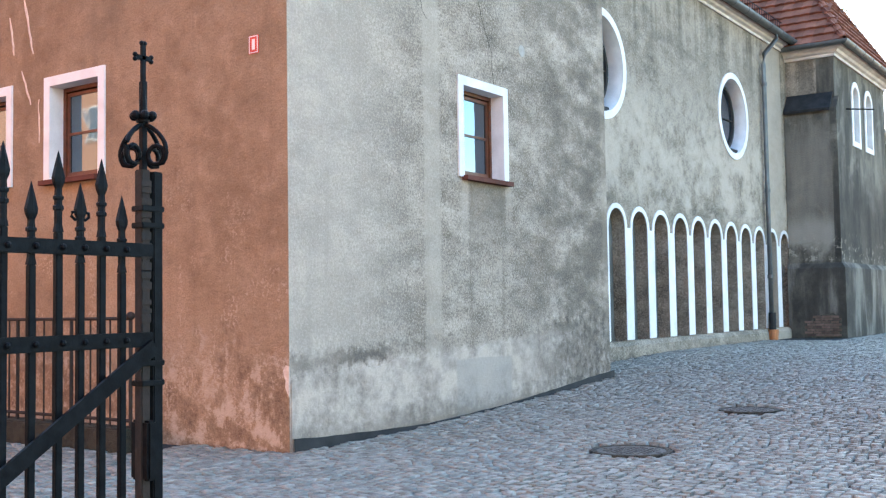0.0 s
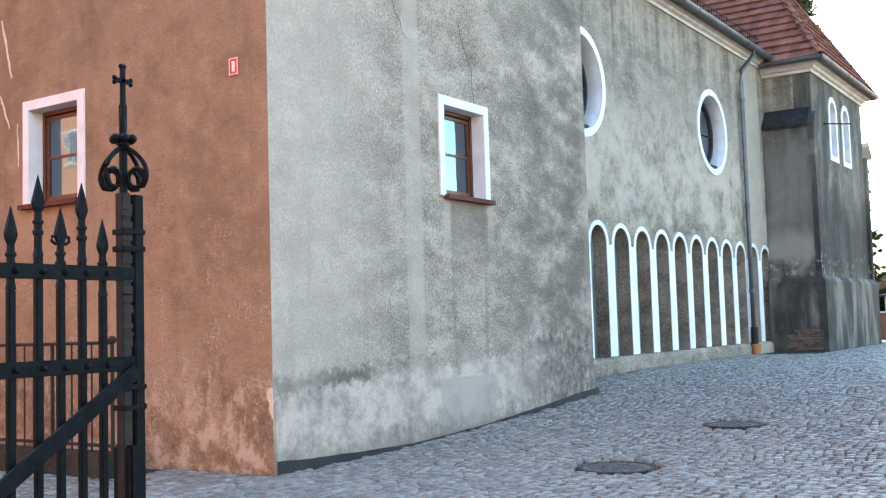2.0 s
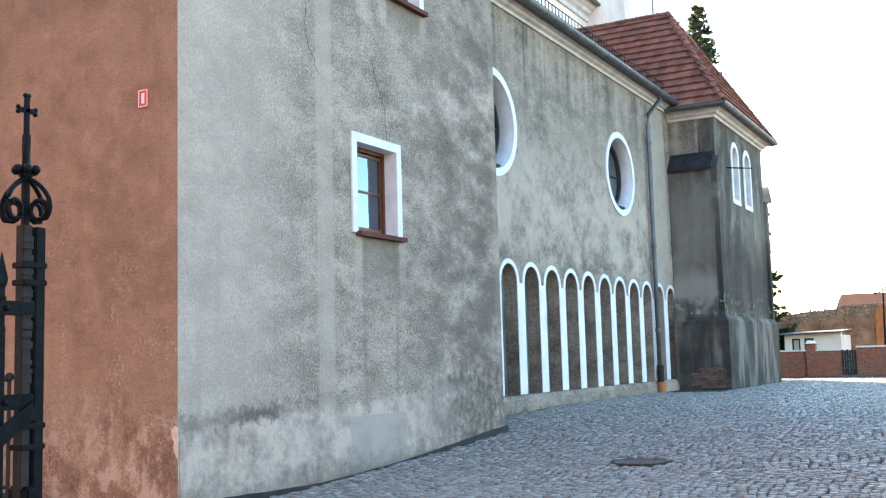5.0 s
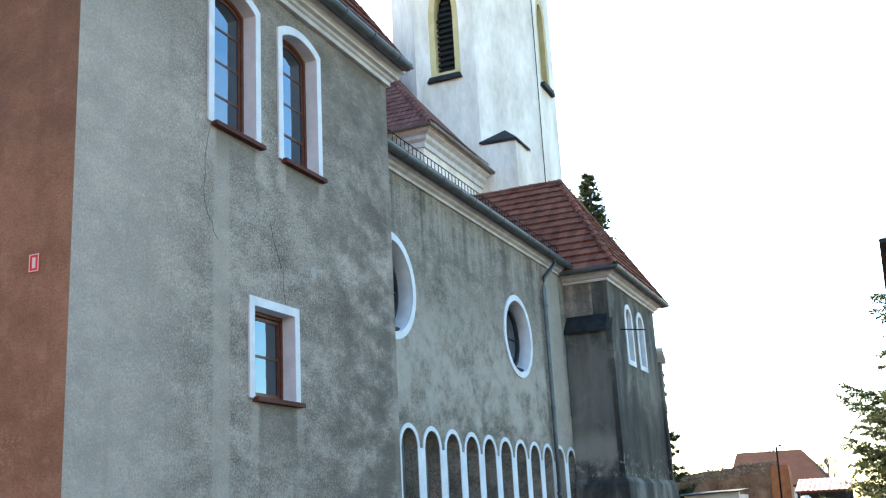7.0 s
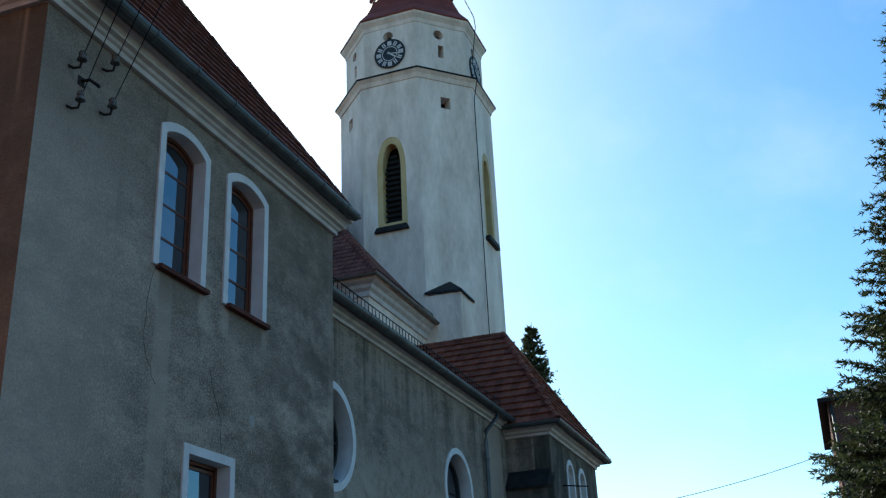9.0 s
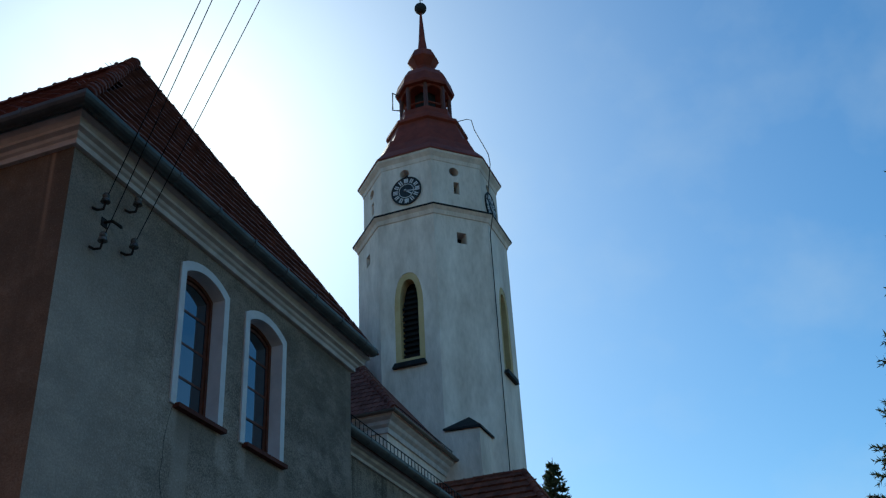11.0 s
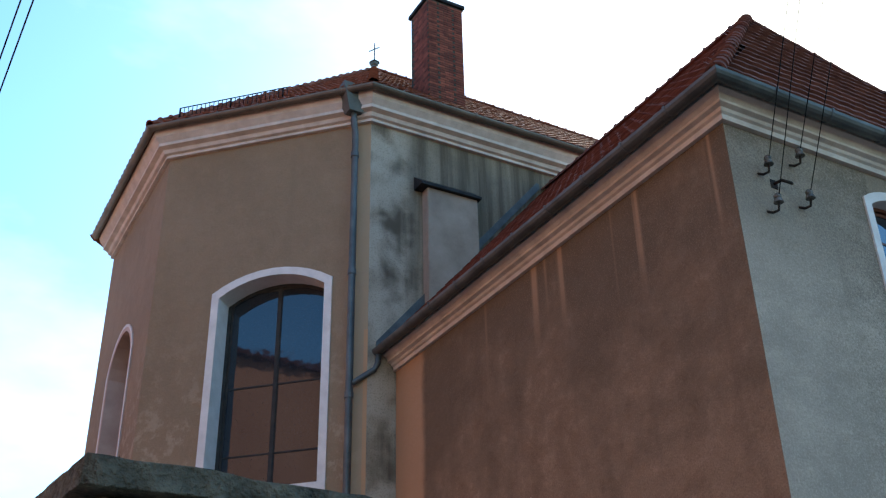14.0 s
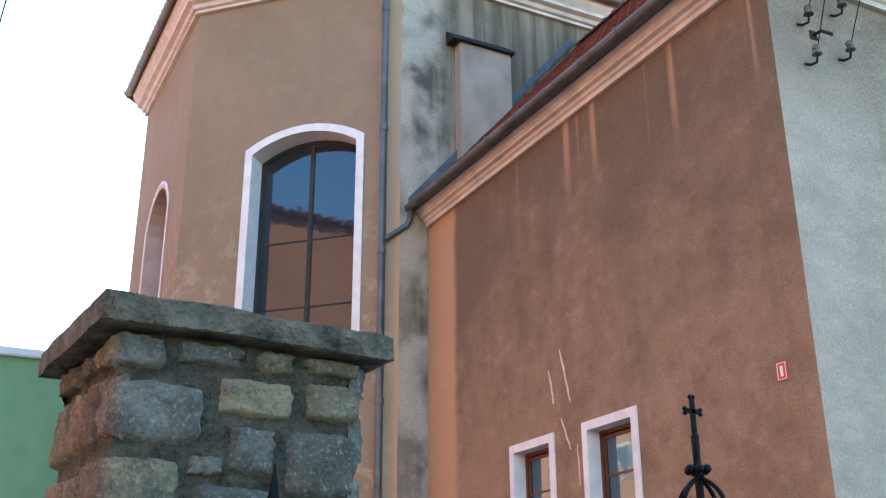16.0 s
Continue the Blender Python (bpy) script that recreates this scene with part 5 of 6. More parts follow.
part("dome", lathe8([(1.3, 38.1), (1.62, 38.15), (1.66, 38.3), (1.5, 38.9), (1.2, 39.4), (0.75, 39.6), (0.5, 39.75), (0.52, 40.15), (0.9, 40.65), (0.86, 40.8), (0.66, 41.25), (0.3, 41.4), (0.2, 42.3), (0.06, 44.45)]), SPIRE_RED, tower, "red bulbous lantern cap and spike")
part("ball", ball(TC + Vector((0, 0, 44.8)), 0.36, n=20), LOUVRE, tower, "dark weathered metal ball", True)
bm = cyl(TC + Vector((0, 0, 45.1)), TC + Vector((0, 0, 46.7)), 0.03, n=6)
part("vane_rod", bm, LOUVRE, tower)
vd = Vector((-0.35, 0.94, 0))
tube("vane", bezier(TC + Vector((0, 0, 46.3)) + vd * 0.4, TC + Vector((0, 0, 45.75)) + vd * 0.4, TC + Vector((0, 0, 45.75)) - vd * 0.4, TC + Vector((0, 0, 46.3)) - vd * 0.4, 8), 0.03, LOUVRE, tower)
tube("vane", [TC + Vector((0, 0, 45.5)) - vd * 0.15, TC + Vector((0, 0, 45.62)) + vd * 0.15], 0.06, LOUVRE, tower)


def clock(k):
    f = face_frame(RD, k) @ Matrix.Translation((0.0, 30.0, 0))
    face = part("clock_face", plate(disc_loop(0, 0, 0.78), [], -0.06, 0.0, f), simple("clock_black", (0.012, 0.013, 0.016), (0.03, 0.032, 0.036), 4.0, 0.5), tower, "black clock face with pale numerals")
    part("clock_rim", plate(disc_loop(0, 0, 0.8), [disc_loop(0, 0, 0.75)], -0.085, -0.05, f), LOUVRE, face)
    part("clock_ring", plate(disc_loop(0, 0, 0.4), [disc_loop(0, 0, 0.37)], -0.075, -0.058, f), WHITE, face)
    for i in range(12):
        a = math.pi / 6 * i
        m = f @ Matrix.Rotation(-a, 4, "Z")
        for off in ((-0.05, 0.05) if i % 3 else (-0.075, 0.0, 0.075)):
            part("numeral_bar", plate([(off - 0.028, 0.46), (off + 0.028, 0.46), (off + 0.028, 0.70), (off - 0.028, 0.70)], [], -0.078, -0.058, m), WHITE, face)
    for a, ln, wd in ((-100, 0.6, 0.03), (-130, 0.4, 0.045)):
        m = f @ Matrix.Rotation(radians(a), 4, "Z")
        part("pointer", plate([(-wd, -0.12), (wd, -0.12), (wd * 0.6, ln), (-wd * 0.6, ln)], [], -0.1, -0.086, m), WHITE, face)


clock(4)
clock(6)
# the square base fills the corner below one face of the octagon, under a small sheet roof
ax, ay = TC.x - RS * C8, TC.y - RS * S8
corner = [(ax + 0.004, ay), (ax + 0.004, 5.12), (ax + ay - 5.12, 5.12)]
bm = bmesh.new()
lows, tops = [[bm.verts.new((x, y, z)) for x, y in corner] for z in (6.0, 17.15)]
bm.faces.new(lows)
bm.faces.new(tops[::-1])
for k in range(3):
    bm.faces.new((lows[k], lows[(k + 1) % 3], tops[(k + 1) % 3], tops[k]))
part("corner_base", bm, TOWER_WHITE, tower, "flaking white corner of the square tower base")
bm = bmesh.new()
peak = (ax + 0.83, ay - 0.83, 17.9)
rim = [(ax - 0.1, ay + 0.06, 17.2), (ax - 0.1, 5.02, 17.12), (ax + ay - 4.98, 5.02, 17.12)]
hi = [bm.verts.new((x, y, z + 0.09)) for x, y, z in rim] + [bm.verts.new((peak[0], peak[1], peak[2] + 0.09))]
lo = [bm.verts.new(q) for q in rim] + [bm.verts.new(peak)]
for a, b in ((0, 1), (1, 2)):
    bm.faces.new((hi[a], hi[b], hi[3]))
    bm.faces.new((lo[b], lo[a], lo[3]))
    bm.faces.new((hi[a], lo[a], lo[b], hi[b]))
for a in (0, 2):
    bm.faces.new((hi[a], hi[3], lo[3], lo[a]))
part("corner_roof", bm, BLACK_SHEET, tower, "dark weathered sheet over the tower corner")
vtx = TC + Vector((math.cos(radians(247.5)), math.sin(radians(247.5)), 0)) * (RS + 0.35)
tube("lightning_cable", [TC + Vector((0.6, -1.6, 36.4)), TC + Vector((0.5, -2.2, 36.3)), TC + Vector((0.3, -2.5, 36.0)), TC + Vector((-0.1, -2.75, 35.0)), TC + Vector((-0.4, -3.2, 33.8)), TC + Vector((-0.9, -3.65, 32.6)), TC + Vector((-0.9, -3.7, 32.0)), vtx + Vector((0, 0.2, 29.5)), vtx + Vector((0, 0, 28.6)), vtx + Vector((0.1, 0.25, 27.5)), vtx + Vector((0.1, 0.25, 12))], 0.022, IRON, tower)
tube("bracket", [TC + Vector((-1.4, 1.0, 36.6)), TC + Vector((-1.7, 1.25, 36.5)), TC + Vector((-1.65, 1.25, 37.7)), TC + Vector((-1.4, 1.0, 37.6))], 0.04, LOUVRE, tower)

# ---- gate ----
GY = -4.99
gate = thing("iron_gate", "open black wrought-iron gate leaf with spear-topped bars and a cross finial", "gate", (-6.8, GY, 0))


def flat(x0, x1, z0, z1, t=0.014, y=GY, bev=0.003):
    return box(x0, x1, y - t / 2, y + t / 2, z0, z1, bev)


def spear(x, tip, wide=0.018):
    """A square bar drawn out to a collared spear point."""
    bar = part("bar", flat(x - 0.013, x + 0.013, 0.12, tip - 0.27, 0.022), IRON, gate)
    bm = bmesh.new()
    prof = [(0.016, -0.27), (0.011, -0.245), (0.011, -0.20), (0.016, -0.195), (0.016, -0.185), (0.011, -0.18), (0.011, -0.165), (0.016, -0.16), (0.016, -0.152), (0.011, -0.148), (0.010, -0.125), (wide, -0.105), (wide * 1.15, -0.09), (wide * 0.62, -0.05), (0.001, 0.0)]
    rings = [[bm.verts.new((x + sx * r, GY + sy * min(r, 0.013), tip + z)) for sx, sy in ((-1, -0.6), (0, -1), (1, -0.6), (1, 0.6), (0, 1), (-1, 0.6))] for r, z in prof]
    for a, b in zip(rings, rings[1:]):
        for i in range(6):
            bm.faces.new((a[i], a[(i + 1) % 6], b[(i + 1) % 6], b[i]))
    part("spear_point", bm, IRON, bar)
    return bar


BARS = [(-6.165, 2.0), (-6.25, 2.12), (-6.335, 2.03), (-6.42, 2.13), (-6.52, 2.02), (-6.62, 2.14), (-6.72, 2.02), (-6.82, 2.14), (-6.92, 2.0), (-7.02, 1.96), (-7.12, 1.92), (-7.22, 1.9), (-7.32, 1.88), (-7.42, 1.86)]
for x, tip in BARS:
    b = spear(x, tip)
    if abs(x + 6.335) < 0.01:
        for s in (-1, 1):
            tube("curl", [(x, GY, tip - 0.115), (x + s * 0.02, GY, tip - 0.125), (x + s * 0.034, GY, tip - 0.115), (x + s * 0.032, GY, tip - 0.1), (x + s * 0.022, GY, tip - 0.1)], 0.006, IRON, b)
for z0, z1 in ((1.785, 1.835), (1.468, 1.52), (0.25, 0.30)):
    r = part("rail", box(-7.64, -6.045, GY - 0.026, GY - 0.012, z0, z1, 0.003), IRON, gate)
    for x, _ in BARS:
        part("rivet", ball((x, GY - 0.03, (z0 + z1) / 2), 0.011, n=8), IRON, r)
# diagonal brace
a, b = Vector((-6.05, GY - 0.035, 1.47)), Vector((-7.55, GY - 0.035, 0.50))
dirn = (b - a).normalized()
nrm = Vector((-dirn.z, 0, dirn.x)) * 0.027
bm = bmesh.new()
vs = [bm.verts.new(p + Vector((0, y, 0))) for y in (-0.007, 0.007) for p in (a + nrm, b + nrm, b - nrm, a - nrm)]
for q in ((0, 1, 2, 3), (7, 6, 5, 4), (0, 4, 5, 1), (1, 5, 6, 2), (2, 6, 7, 3), (3, 7, 4, 0)):
    bm.faces.new([vs[i] for i in q])
part("brace", bm, IRON, gate)
# leading stile: a forged rusty post and a plain box beside it
part("stile", box(-6.095, -6.055, GY - 0.02, GY + 0.02, 0.02, 2.10, 0.004), IRON_RUST, gate, "scaled forged post")
part("stile", box(-6.048, -6.005, GY - 0.028, GY + 0.028, 0.05, 2.095, 0.004), IRON, gate, "plain box-section closing stile")
for z in (1.89, 1.95, 1.40, 1.33):
    part("band", box(-6.1, -6.0, GY - 0.032, GY + 0.032, z, z + 0.02, 0.003), IRON, gate)
part("lock_box", box(-6.09, -6.05, GY - 0.05, GY + 0.05, 1.0, 1.21, 0.008), IRON, gate, "iron lock box")
for i in range(14):
    z = 1.55 + i * 0.038 + random.uniform(-0.01, 0.01)
    part("scale", box(-6.098, -6.055 + random.uniform(0, 0.006), GY - 0.024, GY - 0.018, z, z + random.uniform(0.015, 0.035), 0.002), IRON_RUST, gate)
part("stile", box(-7.67, -7.62, GY - 0.025, GY + 0.025, 0.02, 1.98, 0.004), IRON, gate)
bm = bmesh.new()
bmesh.ops.create_cone(bm, segments=4, radius1=0.042, radius2=0.001, depth=0.25, matrix=Matrix.Translation((-7.645, GY, 2.085)) @ Matrix.Rotation(radians(45), 4, "Z"))
part("spike", bm, IRON, gate)
# finial: four bowed scrolls, a knotted collar and a cross
fx = -6.072
part("finial_stem", box(fx - 0.011, fx + 0.011, GY - 0.011, GY + 0.011, 2.09, 2.42, 0.002), IRON, gate)
for k in range(4):
    a = math.pi / 2 * k + 0.25
    e = Vector((math.cos(a), math.sin(a), 0))
    c = Vector((fx, GY, 0))
    pts = bezier(c + e * 0.012 + Vector((0, 0, 2.262)), c + e * 0.06 + Vector((0, 0, 2.245)), c + e * 0.128 + Vector((0, 0, 2.18)), c + e * 0.085 + Vector((0, 0, 2.122)), 10)
    pts += [c + e * (0.055 + 0.034 * math.cos(q)) + Vector((0, 0, 2.15 + 0.034 * math.sin(q))) for q in (radians(-70 - 30 * i) for i in range(1, 13))]
    tube("scroll", pts, 0.009, IRON, gate)
part("collar", cyl((fx, GY, 2.272), (fx, GY, 2.288), 0.024, n=12), IRON, gate)
for k in range(6):
    a = math.pi / 3 * k
    part("knot", ball((fx + 0.034 * math.cos(a), GY + 0.034 * math.sin(a), 2.295), 0.017, n=10), IRON, gate)
part("finial_spindle", cyl((fx, GY, 2.3), (fx, GY, 2.42), 0.016, 0.01, 8), IRON, gate)
cr = part("cross", box(fx - 0.010, fx + 0.010, GY - 0.006, GY + 0.006, 2.41, 2.555, 0.002), IRON, gate)
part("cross_arm", box(fx - 0.032, fx + 0.032, GY - 0.006, GY + 0.006, 2.497, 2.515, 0.002), IRON, cr)
for dx, dz in ((-0.036, 2.506), (0.036, 2.506), (0, 2.56)):
    for s in (-1, 1):
        part("cross_tip", ball((fx + dx + (0.007 * s if dx == 0 else 0), GY, dz + (0.008 * s if dx else 0)), 0.009, n=8), IRON, cr)

# ---- stone gate pillar ----
pillar = thing("stone_pillar", "rubble-stone gate pillar with a mossy overhanging cap slab", "pillar", (-7.6, -4.3, 0))
PX0, PX1, PY0, PY1, PZ = -8.10, -7.235, -4.745, -4.03, 2.628
part("core", box(PX0 + 0.03, PX1 - 0.03, PY0 + 0.03, PY1 - 0.03, 0, PZ), MORTAR, pillar, "weathered lime mortar joints")


def stone(u0, u1, v0, v1, m, deep, mat=None):
    """A hewn stone face with rounded, chipped edges."""
    bm = bmesh.new()
    nu, nv = 10, 8
    g = []
    for j in range(nv + 1):
        row = []
        for i in range(nu + 1):
            a, b = i / nu, j / nv
            edge = min(a, 1 - a, b, 1 - b)
            k = Vector((u0 * 5 + a * 3, v0 * 5 + b * 3, deep * 10))
            swell = deep * (1 - (1 - min(1, edge / 0.13)) ** 2) + 0.016 * noise.noise(k * 1.7) + 0.008 * noise.noise(k * 5)
            wear = 0.15 * ((2 * a - 1) * (2 * b - 1)) ** 4
            row.append(bm.verts.new((u0 + (u1 - u0) * (a + (0.5 - a) * wear) + 0.015 * noise.noise(k * 2), v0 + (v1 - v0) * (b + (0.5 - b) * wear) + 0.011 * noise.noise(k * 2 + Vector((9, 0, 0))), -swell if edge > 0 else 0.03)))
        g.append(row)
    for j in range(nv):
        for i in range(nu):
            bm.faces.new((g[j][i], g[j][i + 1], g[j + 1][i + 1], g[j + 1][i]))
    bm.transform(m)
    part("stone", bm, mat or STONE, pillar, smooth=True)


PF = basis((0, PY0 + 0.03, 0), (1, 0, 0), (0, 0, 1), (0, 1, 0))
PS = basis((PX0 + 0.03, 0, 0), (0, 1, 0), (0, 0, 1), (1, 0, 0))
PR = basis((PX1 - 0.03, 0, 0), (0, 1, 0), (0, 0, 1), (-1, 0, 0))
PB = basis((0, PY1 - 0.03, 0), (1, 0, 0), (0, 0, 1), (0, -1, 0))
# upper stones of the street face: along, up, and which rock
for u0, u1, v0, v1, rock in ((-8.10, -7.925, 2.50, 2.622, STONE), (-7.91, -7.665, 2.535, 2.618, STONE), (-7.64, -7.49, 2.535, 2.62, STONE_TAN), (-7.475, -7.237, 2.555, 2.622, STONE_TAN),
                             (-8.10, -7.785, 2.272, 2.486, STONE), (-7.77, -7.48, 2.385, 2.53, STONE_TAN), (-7.465, -7.237, 2.397, 2.545, STONE_TAN), (-7.715, -7.545, 2.20, 2.372, STONE),
                             (-7.84, -7.722, 2.195, 2.262, STONE), (-7.53, -7.237, 2.135, 2.385, STONE), (-8.10, -7.845, 2.02, 2.255, STONE_TAN), (-7.83, -7.55, 2.02, 2.185, STONE), (-7.53, -7.237, 2.02, 2.12, STONE)):
    stone(u0 + 0.004, u1 - 0.004, v0 + 0.003, v1 - 0.003, PF, random.uniform(0.018, 0.034), rock)
# upper stones of the side towards the church lane: upright slabs, mostly coloured pinkish
for u0, u1, v0, v1, rock in ((-4.745, -4.50, 2.51, 2.62, STONE_TAN), (-4.49, -4.30, 2.53, 2.62, STONE), (-4.29, -4.03, 2.52, 2.62, STONE_TAN), (-4.745, -4.58, 2.27, 2.50, STONE_PINK), (-4.57, -4.42, 2.25, 2.515, STONE_PINK), (-4.41, -4.25, 2.28, 2.51, STONE_PINK),
                             (-4.24, -4.03, 2.26, 2.51, STONE_TAN), (-4.745, -4.48, 2.02, 2.255, STONE_PINK), (-4.47, -4.28, 2.02, 2.235, STONE_TAN), (-4.27, -4.03, 2.02, 2.245, STONE_PINK)):
    stone(u0 + 0.004, u1 - 0.004, v0 + 0.003, v1 - 0.003, PS, random.uniform(0.018, 0.034), rock)
COURSES = ((2.48, 2.62), (2.27, 2.468), (2.03, 2.258), (1.75, 2.018), (1.5, 1.735), (1.2, 1.485), (0.95, 1.185), (0.65, 0.935), (0.35, 0.635), (0.0, 0.335))
SPLITS = ((0, 0.18, 0.48, 0.68, 1), (0, 0.36, 0.68, 1), (0, 0.3, 0.62, 1), (0, 0.24, 0.6, 1), (0, 0.4, 0.75, 1), (0, 0.3, 0.7, 1), (0, 0.42, 1), (0, 0.3, 0.62, 1), (0, 0.5, 1), (0, 0.35, 0.7, 1))
for (v0, v1), cuts in zip(COURSES, SPLITS):
    for m, a0, a1, off in ((PF, PX0, PX1, 0), (PS, PY0, PY1, 0.07), (PR, PY0, PY1, -0.05), (PB, PX0, PX1, 0.04)):
        if v0 > 2.02 and m in (PF, PS):
            continue
        cs = [min(1, max(0, c + (off if 0 < c < 1 else 0))) for c in cuts]
        for c0, c1 in zip(cs, cs[1:]):
            j = random.uniform(-0.012, 0.012)
            stone(a0 + (a1 - a0) * c0 + 0.008, a0 + (a1 - a0) * c1 - 0.008, v0 + 0.002 + j * 0.9, v1 - 0.003 + j * 0.9, m, random.uniform(0.018, 0.036), STONE_PINK if m is PS else STONE)
# cap slab with worn edge
bm = bmesh.new()
bmesh.ops.create_cube(bm, size=1.0, matrix=Matrix.LocRotScale(((PX0 + PX1) / 2, (PY0 + PY1) / 2, 2.667), None, (PX1 - PX0 + 0.125, PY1 - PY0 + 0.14, 0.084)))
bmesh.ops.subdivide_edges(bm, edges=bm.edges[:], cuts=14, use_grid_fill=True)
for v in bm.verts:
    k = v.co * 4.0
    v.co += Vector((noise.noise(k), noise.noise(k + Vector((7, 0, 0))), noise.noise(k + Vector((0, 7, 0))))) * 0.012 + Vector((noise.noise(k * 4), noise.noise(k * 4 + Vector((3, 0, 0))), noise.noise(k * 4 + Vector((0, 3, 0))))) * 0.005
    if v.co.z > 2.68:
        v.co.z += 0.012 * noise.noise(v.co * 9)
part("cap_slab", bm, CAPSTONE, pillar, "mossy weathered stone cap slab", True)
verts, faces = [], []
mrnd = random.Random(3)
for i in range(420):
    s = mrnd.random()
    c = Vector((PX0 - 0.05 + (PX1 - PX0 + 0.1) * s, PY0 - 0.05 + abs(mrnd.gauss(0, 0.05)), 2.705)) if i % 3 else Vector((PX0 - 0.05 + abs(mrnd.gauss(0, 0.05)), PY0 + (PY1 - PY0) * s, 2.705))
    if noise.noise(Vector((c.x * 6, c.y * 6, 4))) < 0.0:
        continue
    r = mrnd.uniform(0.004, 0.014)
    base = len(verts)
    verts += [c + Vector((r, 0, 0)), c + Vector((-r * 0.5, r * 0.9, 0)), c + Vector((-r * 0.5, -r * 0.9, 0)), c + Vector((mrnd.uniform(-1, 1) * r, mrnd.uniform(-1, 1) * r, r * mrnd.uniform(0.6, 1.3)))]
    faces += [(base, base + 1, base + 3), (base + 1, base + 2, base + 3), (base + 2, base, base + 3)]
tagged(raw("moss", verts, faces, simple("dark_moss", (0.02, 0.02, 0.012), (0.05, 0.048, 0.03), 20.0, 0.95), pillar), kind="stuff")

# the pillar stands a little askew to the church wall
pillar.rotation_euler = (0, 0, radians(5))
pillar.location.x -= 0.04
pillar.location.y += 0.015

# ---- railing by the brown wall ----
railing = thing("cellar_railing", "rusty iron railing on a stone kerb beside the brown wall", "railing", (-1.2, 3, 0))
RXA, RXB = Vector((-0.75, 1.75, 0)), Vector((-0.75, 7.2, 0))
# mossy kerb, its colour taken near black to hold the shade behind it
part("kerb", box(-0.9, -0.6, 1.72, 7.3, -0.05, 0.26, 0.02), simple("shade_toned_mossy_stone", (0.006, 0.007, 0.004), (0.05, 0.045, 0.03), 6.0, 0.95, 0.0, 0.02), railing, "mossy stone kerb")
for z in (0.34, 1.5):
    part("rail", cyl(RXA + Vector((0, 0, z)), RXB + Vector((0, 0, z)), 0.02, n=8), IRON_RUST, railing)
for i in range(31):
    p = RXA.lerp(RXB, i / 30)
    part("baluster", cyl(p + Vector((0, 0, 0.24)), p + Vector((0, 0, 1.5)), 0.022 if i % 6 == 0 else 0.011, n=6), IRON_RUST, railing)
part("knob", ball(RXA + Vector((0, 0, 1.53)), 0.05), IRON_RUST, railing)

# ---- enamel plate ----
plateq = thing("enamel_plate", "small red enamel plate with pale border and plain pale bars", "sign", (0, 0.51, 4.6))
SG = basis((-0.006, 0.51, 4.62), (0, -1, 0), (0, 0, 1), (1, 0, 0))
part("plate", plate(arch_loop(-0.075, 0.075, -0.105, 0.105, 0.0), [], -0.008, 0.004, SG), SIGN_RED, plateq)
part("border", plate(arch_loop(-0.068, 0.068, -0.098, 0.098), [arch_loop(-0.059, 0.059, -0.089, 0.089)], -0.012, -0.007, SG), WHITE, plateq)
part("bar", plate(arch_loop(-0.022, 0.022, -0.06, 0.06), [], -0.012, -0.007, SG), WHITE, plateq)


# ---- insulators and wires ----
def insulator(x, z):
    t = thing("insulator", "brown ceramic insulator on a curved iron hook", "insulator", (x, 0, z), "insulators on the wall")
    tube("hook", [(x, 0.02, z - 0.03), (x, -0.08, z - 0.1), (x + 0.02, -0.16, z - 0.1), (x + 0.02, -0.18, z - 0.02), (x + 0.02, -0.18, z + 0.04)], 0.018, IRON_RUST, t)
    bm = cyl((x + 0.02, -0.18, z), (x + 0.02, -0.18, z + 0.05), 0.065, 0.05)
    cyl((x + 0.02, -0.18, z + 0.05), (x + 0.02, -0.18, z + 0.07), 0.035, 0.035, bm=bm)
    ball((x + 0.02, -0.18, z + 0.09), 0.05, bm)
    part("bell", bm, CERAMIC, t)


WIRES = (((0.47, 9.06), (-12.06, -20.90, 24.07)), ((0.51, 8.50), (-10.58, -20.90, 29.73)), ((1.10, 9.38), (-10.28, -20.90, 25.99)), ((1.12, 8.73), (-6.85, -20.90, 33.55)))
empty = thing("wall_bracket", "rusty iron bracket without insulator on the grey wall", "bracket", (0.8, 0, 8.95))
tube("hook", [(0.72, 0.02, 8.93), (0.74, -0.12, 8.93), (0.86, -0.16, 8.9), (0.92, -0.12, 8.93)], 0.022, IRON_RUST, empty)
part("plate", box(0.66, 0.78, -0.012, 0.005, 8.86, 8.99, 0.003), IRON_RUST, empty)
for (x, z), end in WIRES:
    insulator(x, z)
    a, b = Vector((x + 0.02, -0.2, z + 0.08)), Vector(end)
    pts = [a.lerp(b, s) - Vector((0, 0, 0.1 * 4 * s * (1 - s))) for s in (j / 24 for j in range(25))]
    tagged(tube("overhead_wire", pts, 0.0065, IRON), "thin black overhead wire from the wall insulators", "wire", "overhead wires")
for i, (a, b) in enumerate((((-8.7, -9.0, 9.2), (-9.2, 32.0, 9.6)), ((-8.12, -4.0, 9.2), (-9.5, 32.0, 9.3)), ((-8.22, -4.0, 9.2), (-9.65, 32.0, 9.5)))):
    a, b = Vector(a), Vector(b)
    pts = [a.lerp(b, s) - Vector((0, 0, 0.2 * 4 * s * (1 - s))) for s in (j / 20 for j in range(21))]
    tagged(tube("overhead_wire", pts, 0.009, IRON), "thin black overhead wire along the street", "wire", "overhead wires")


a, b = Vector((29.9, -0.5, 7.2)), Vector((36.0, -9.6, 9.9))
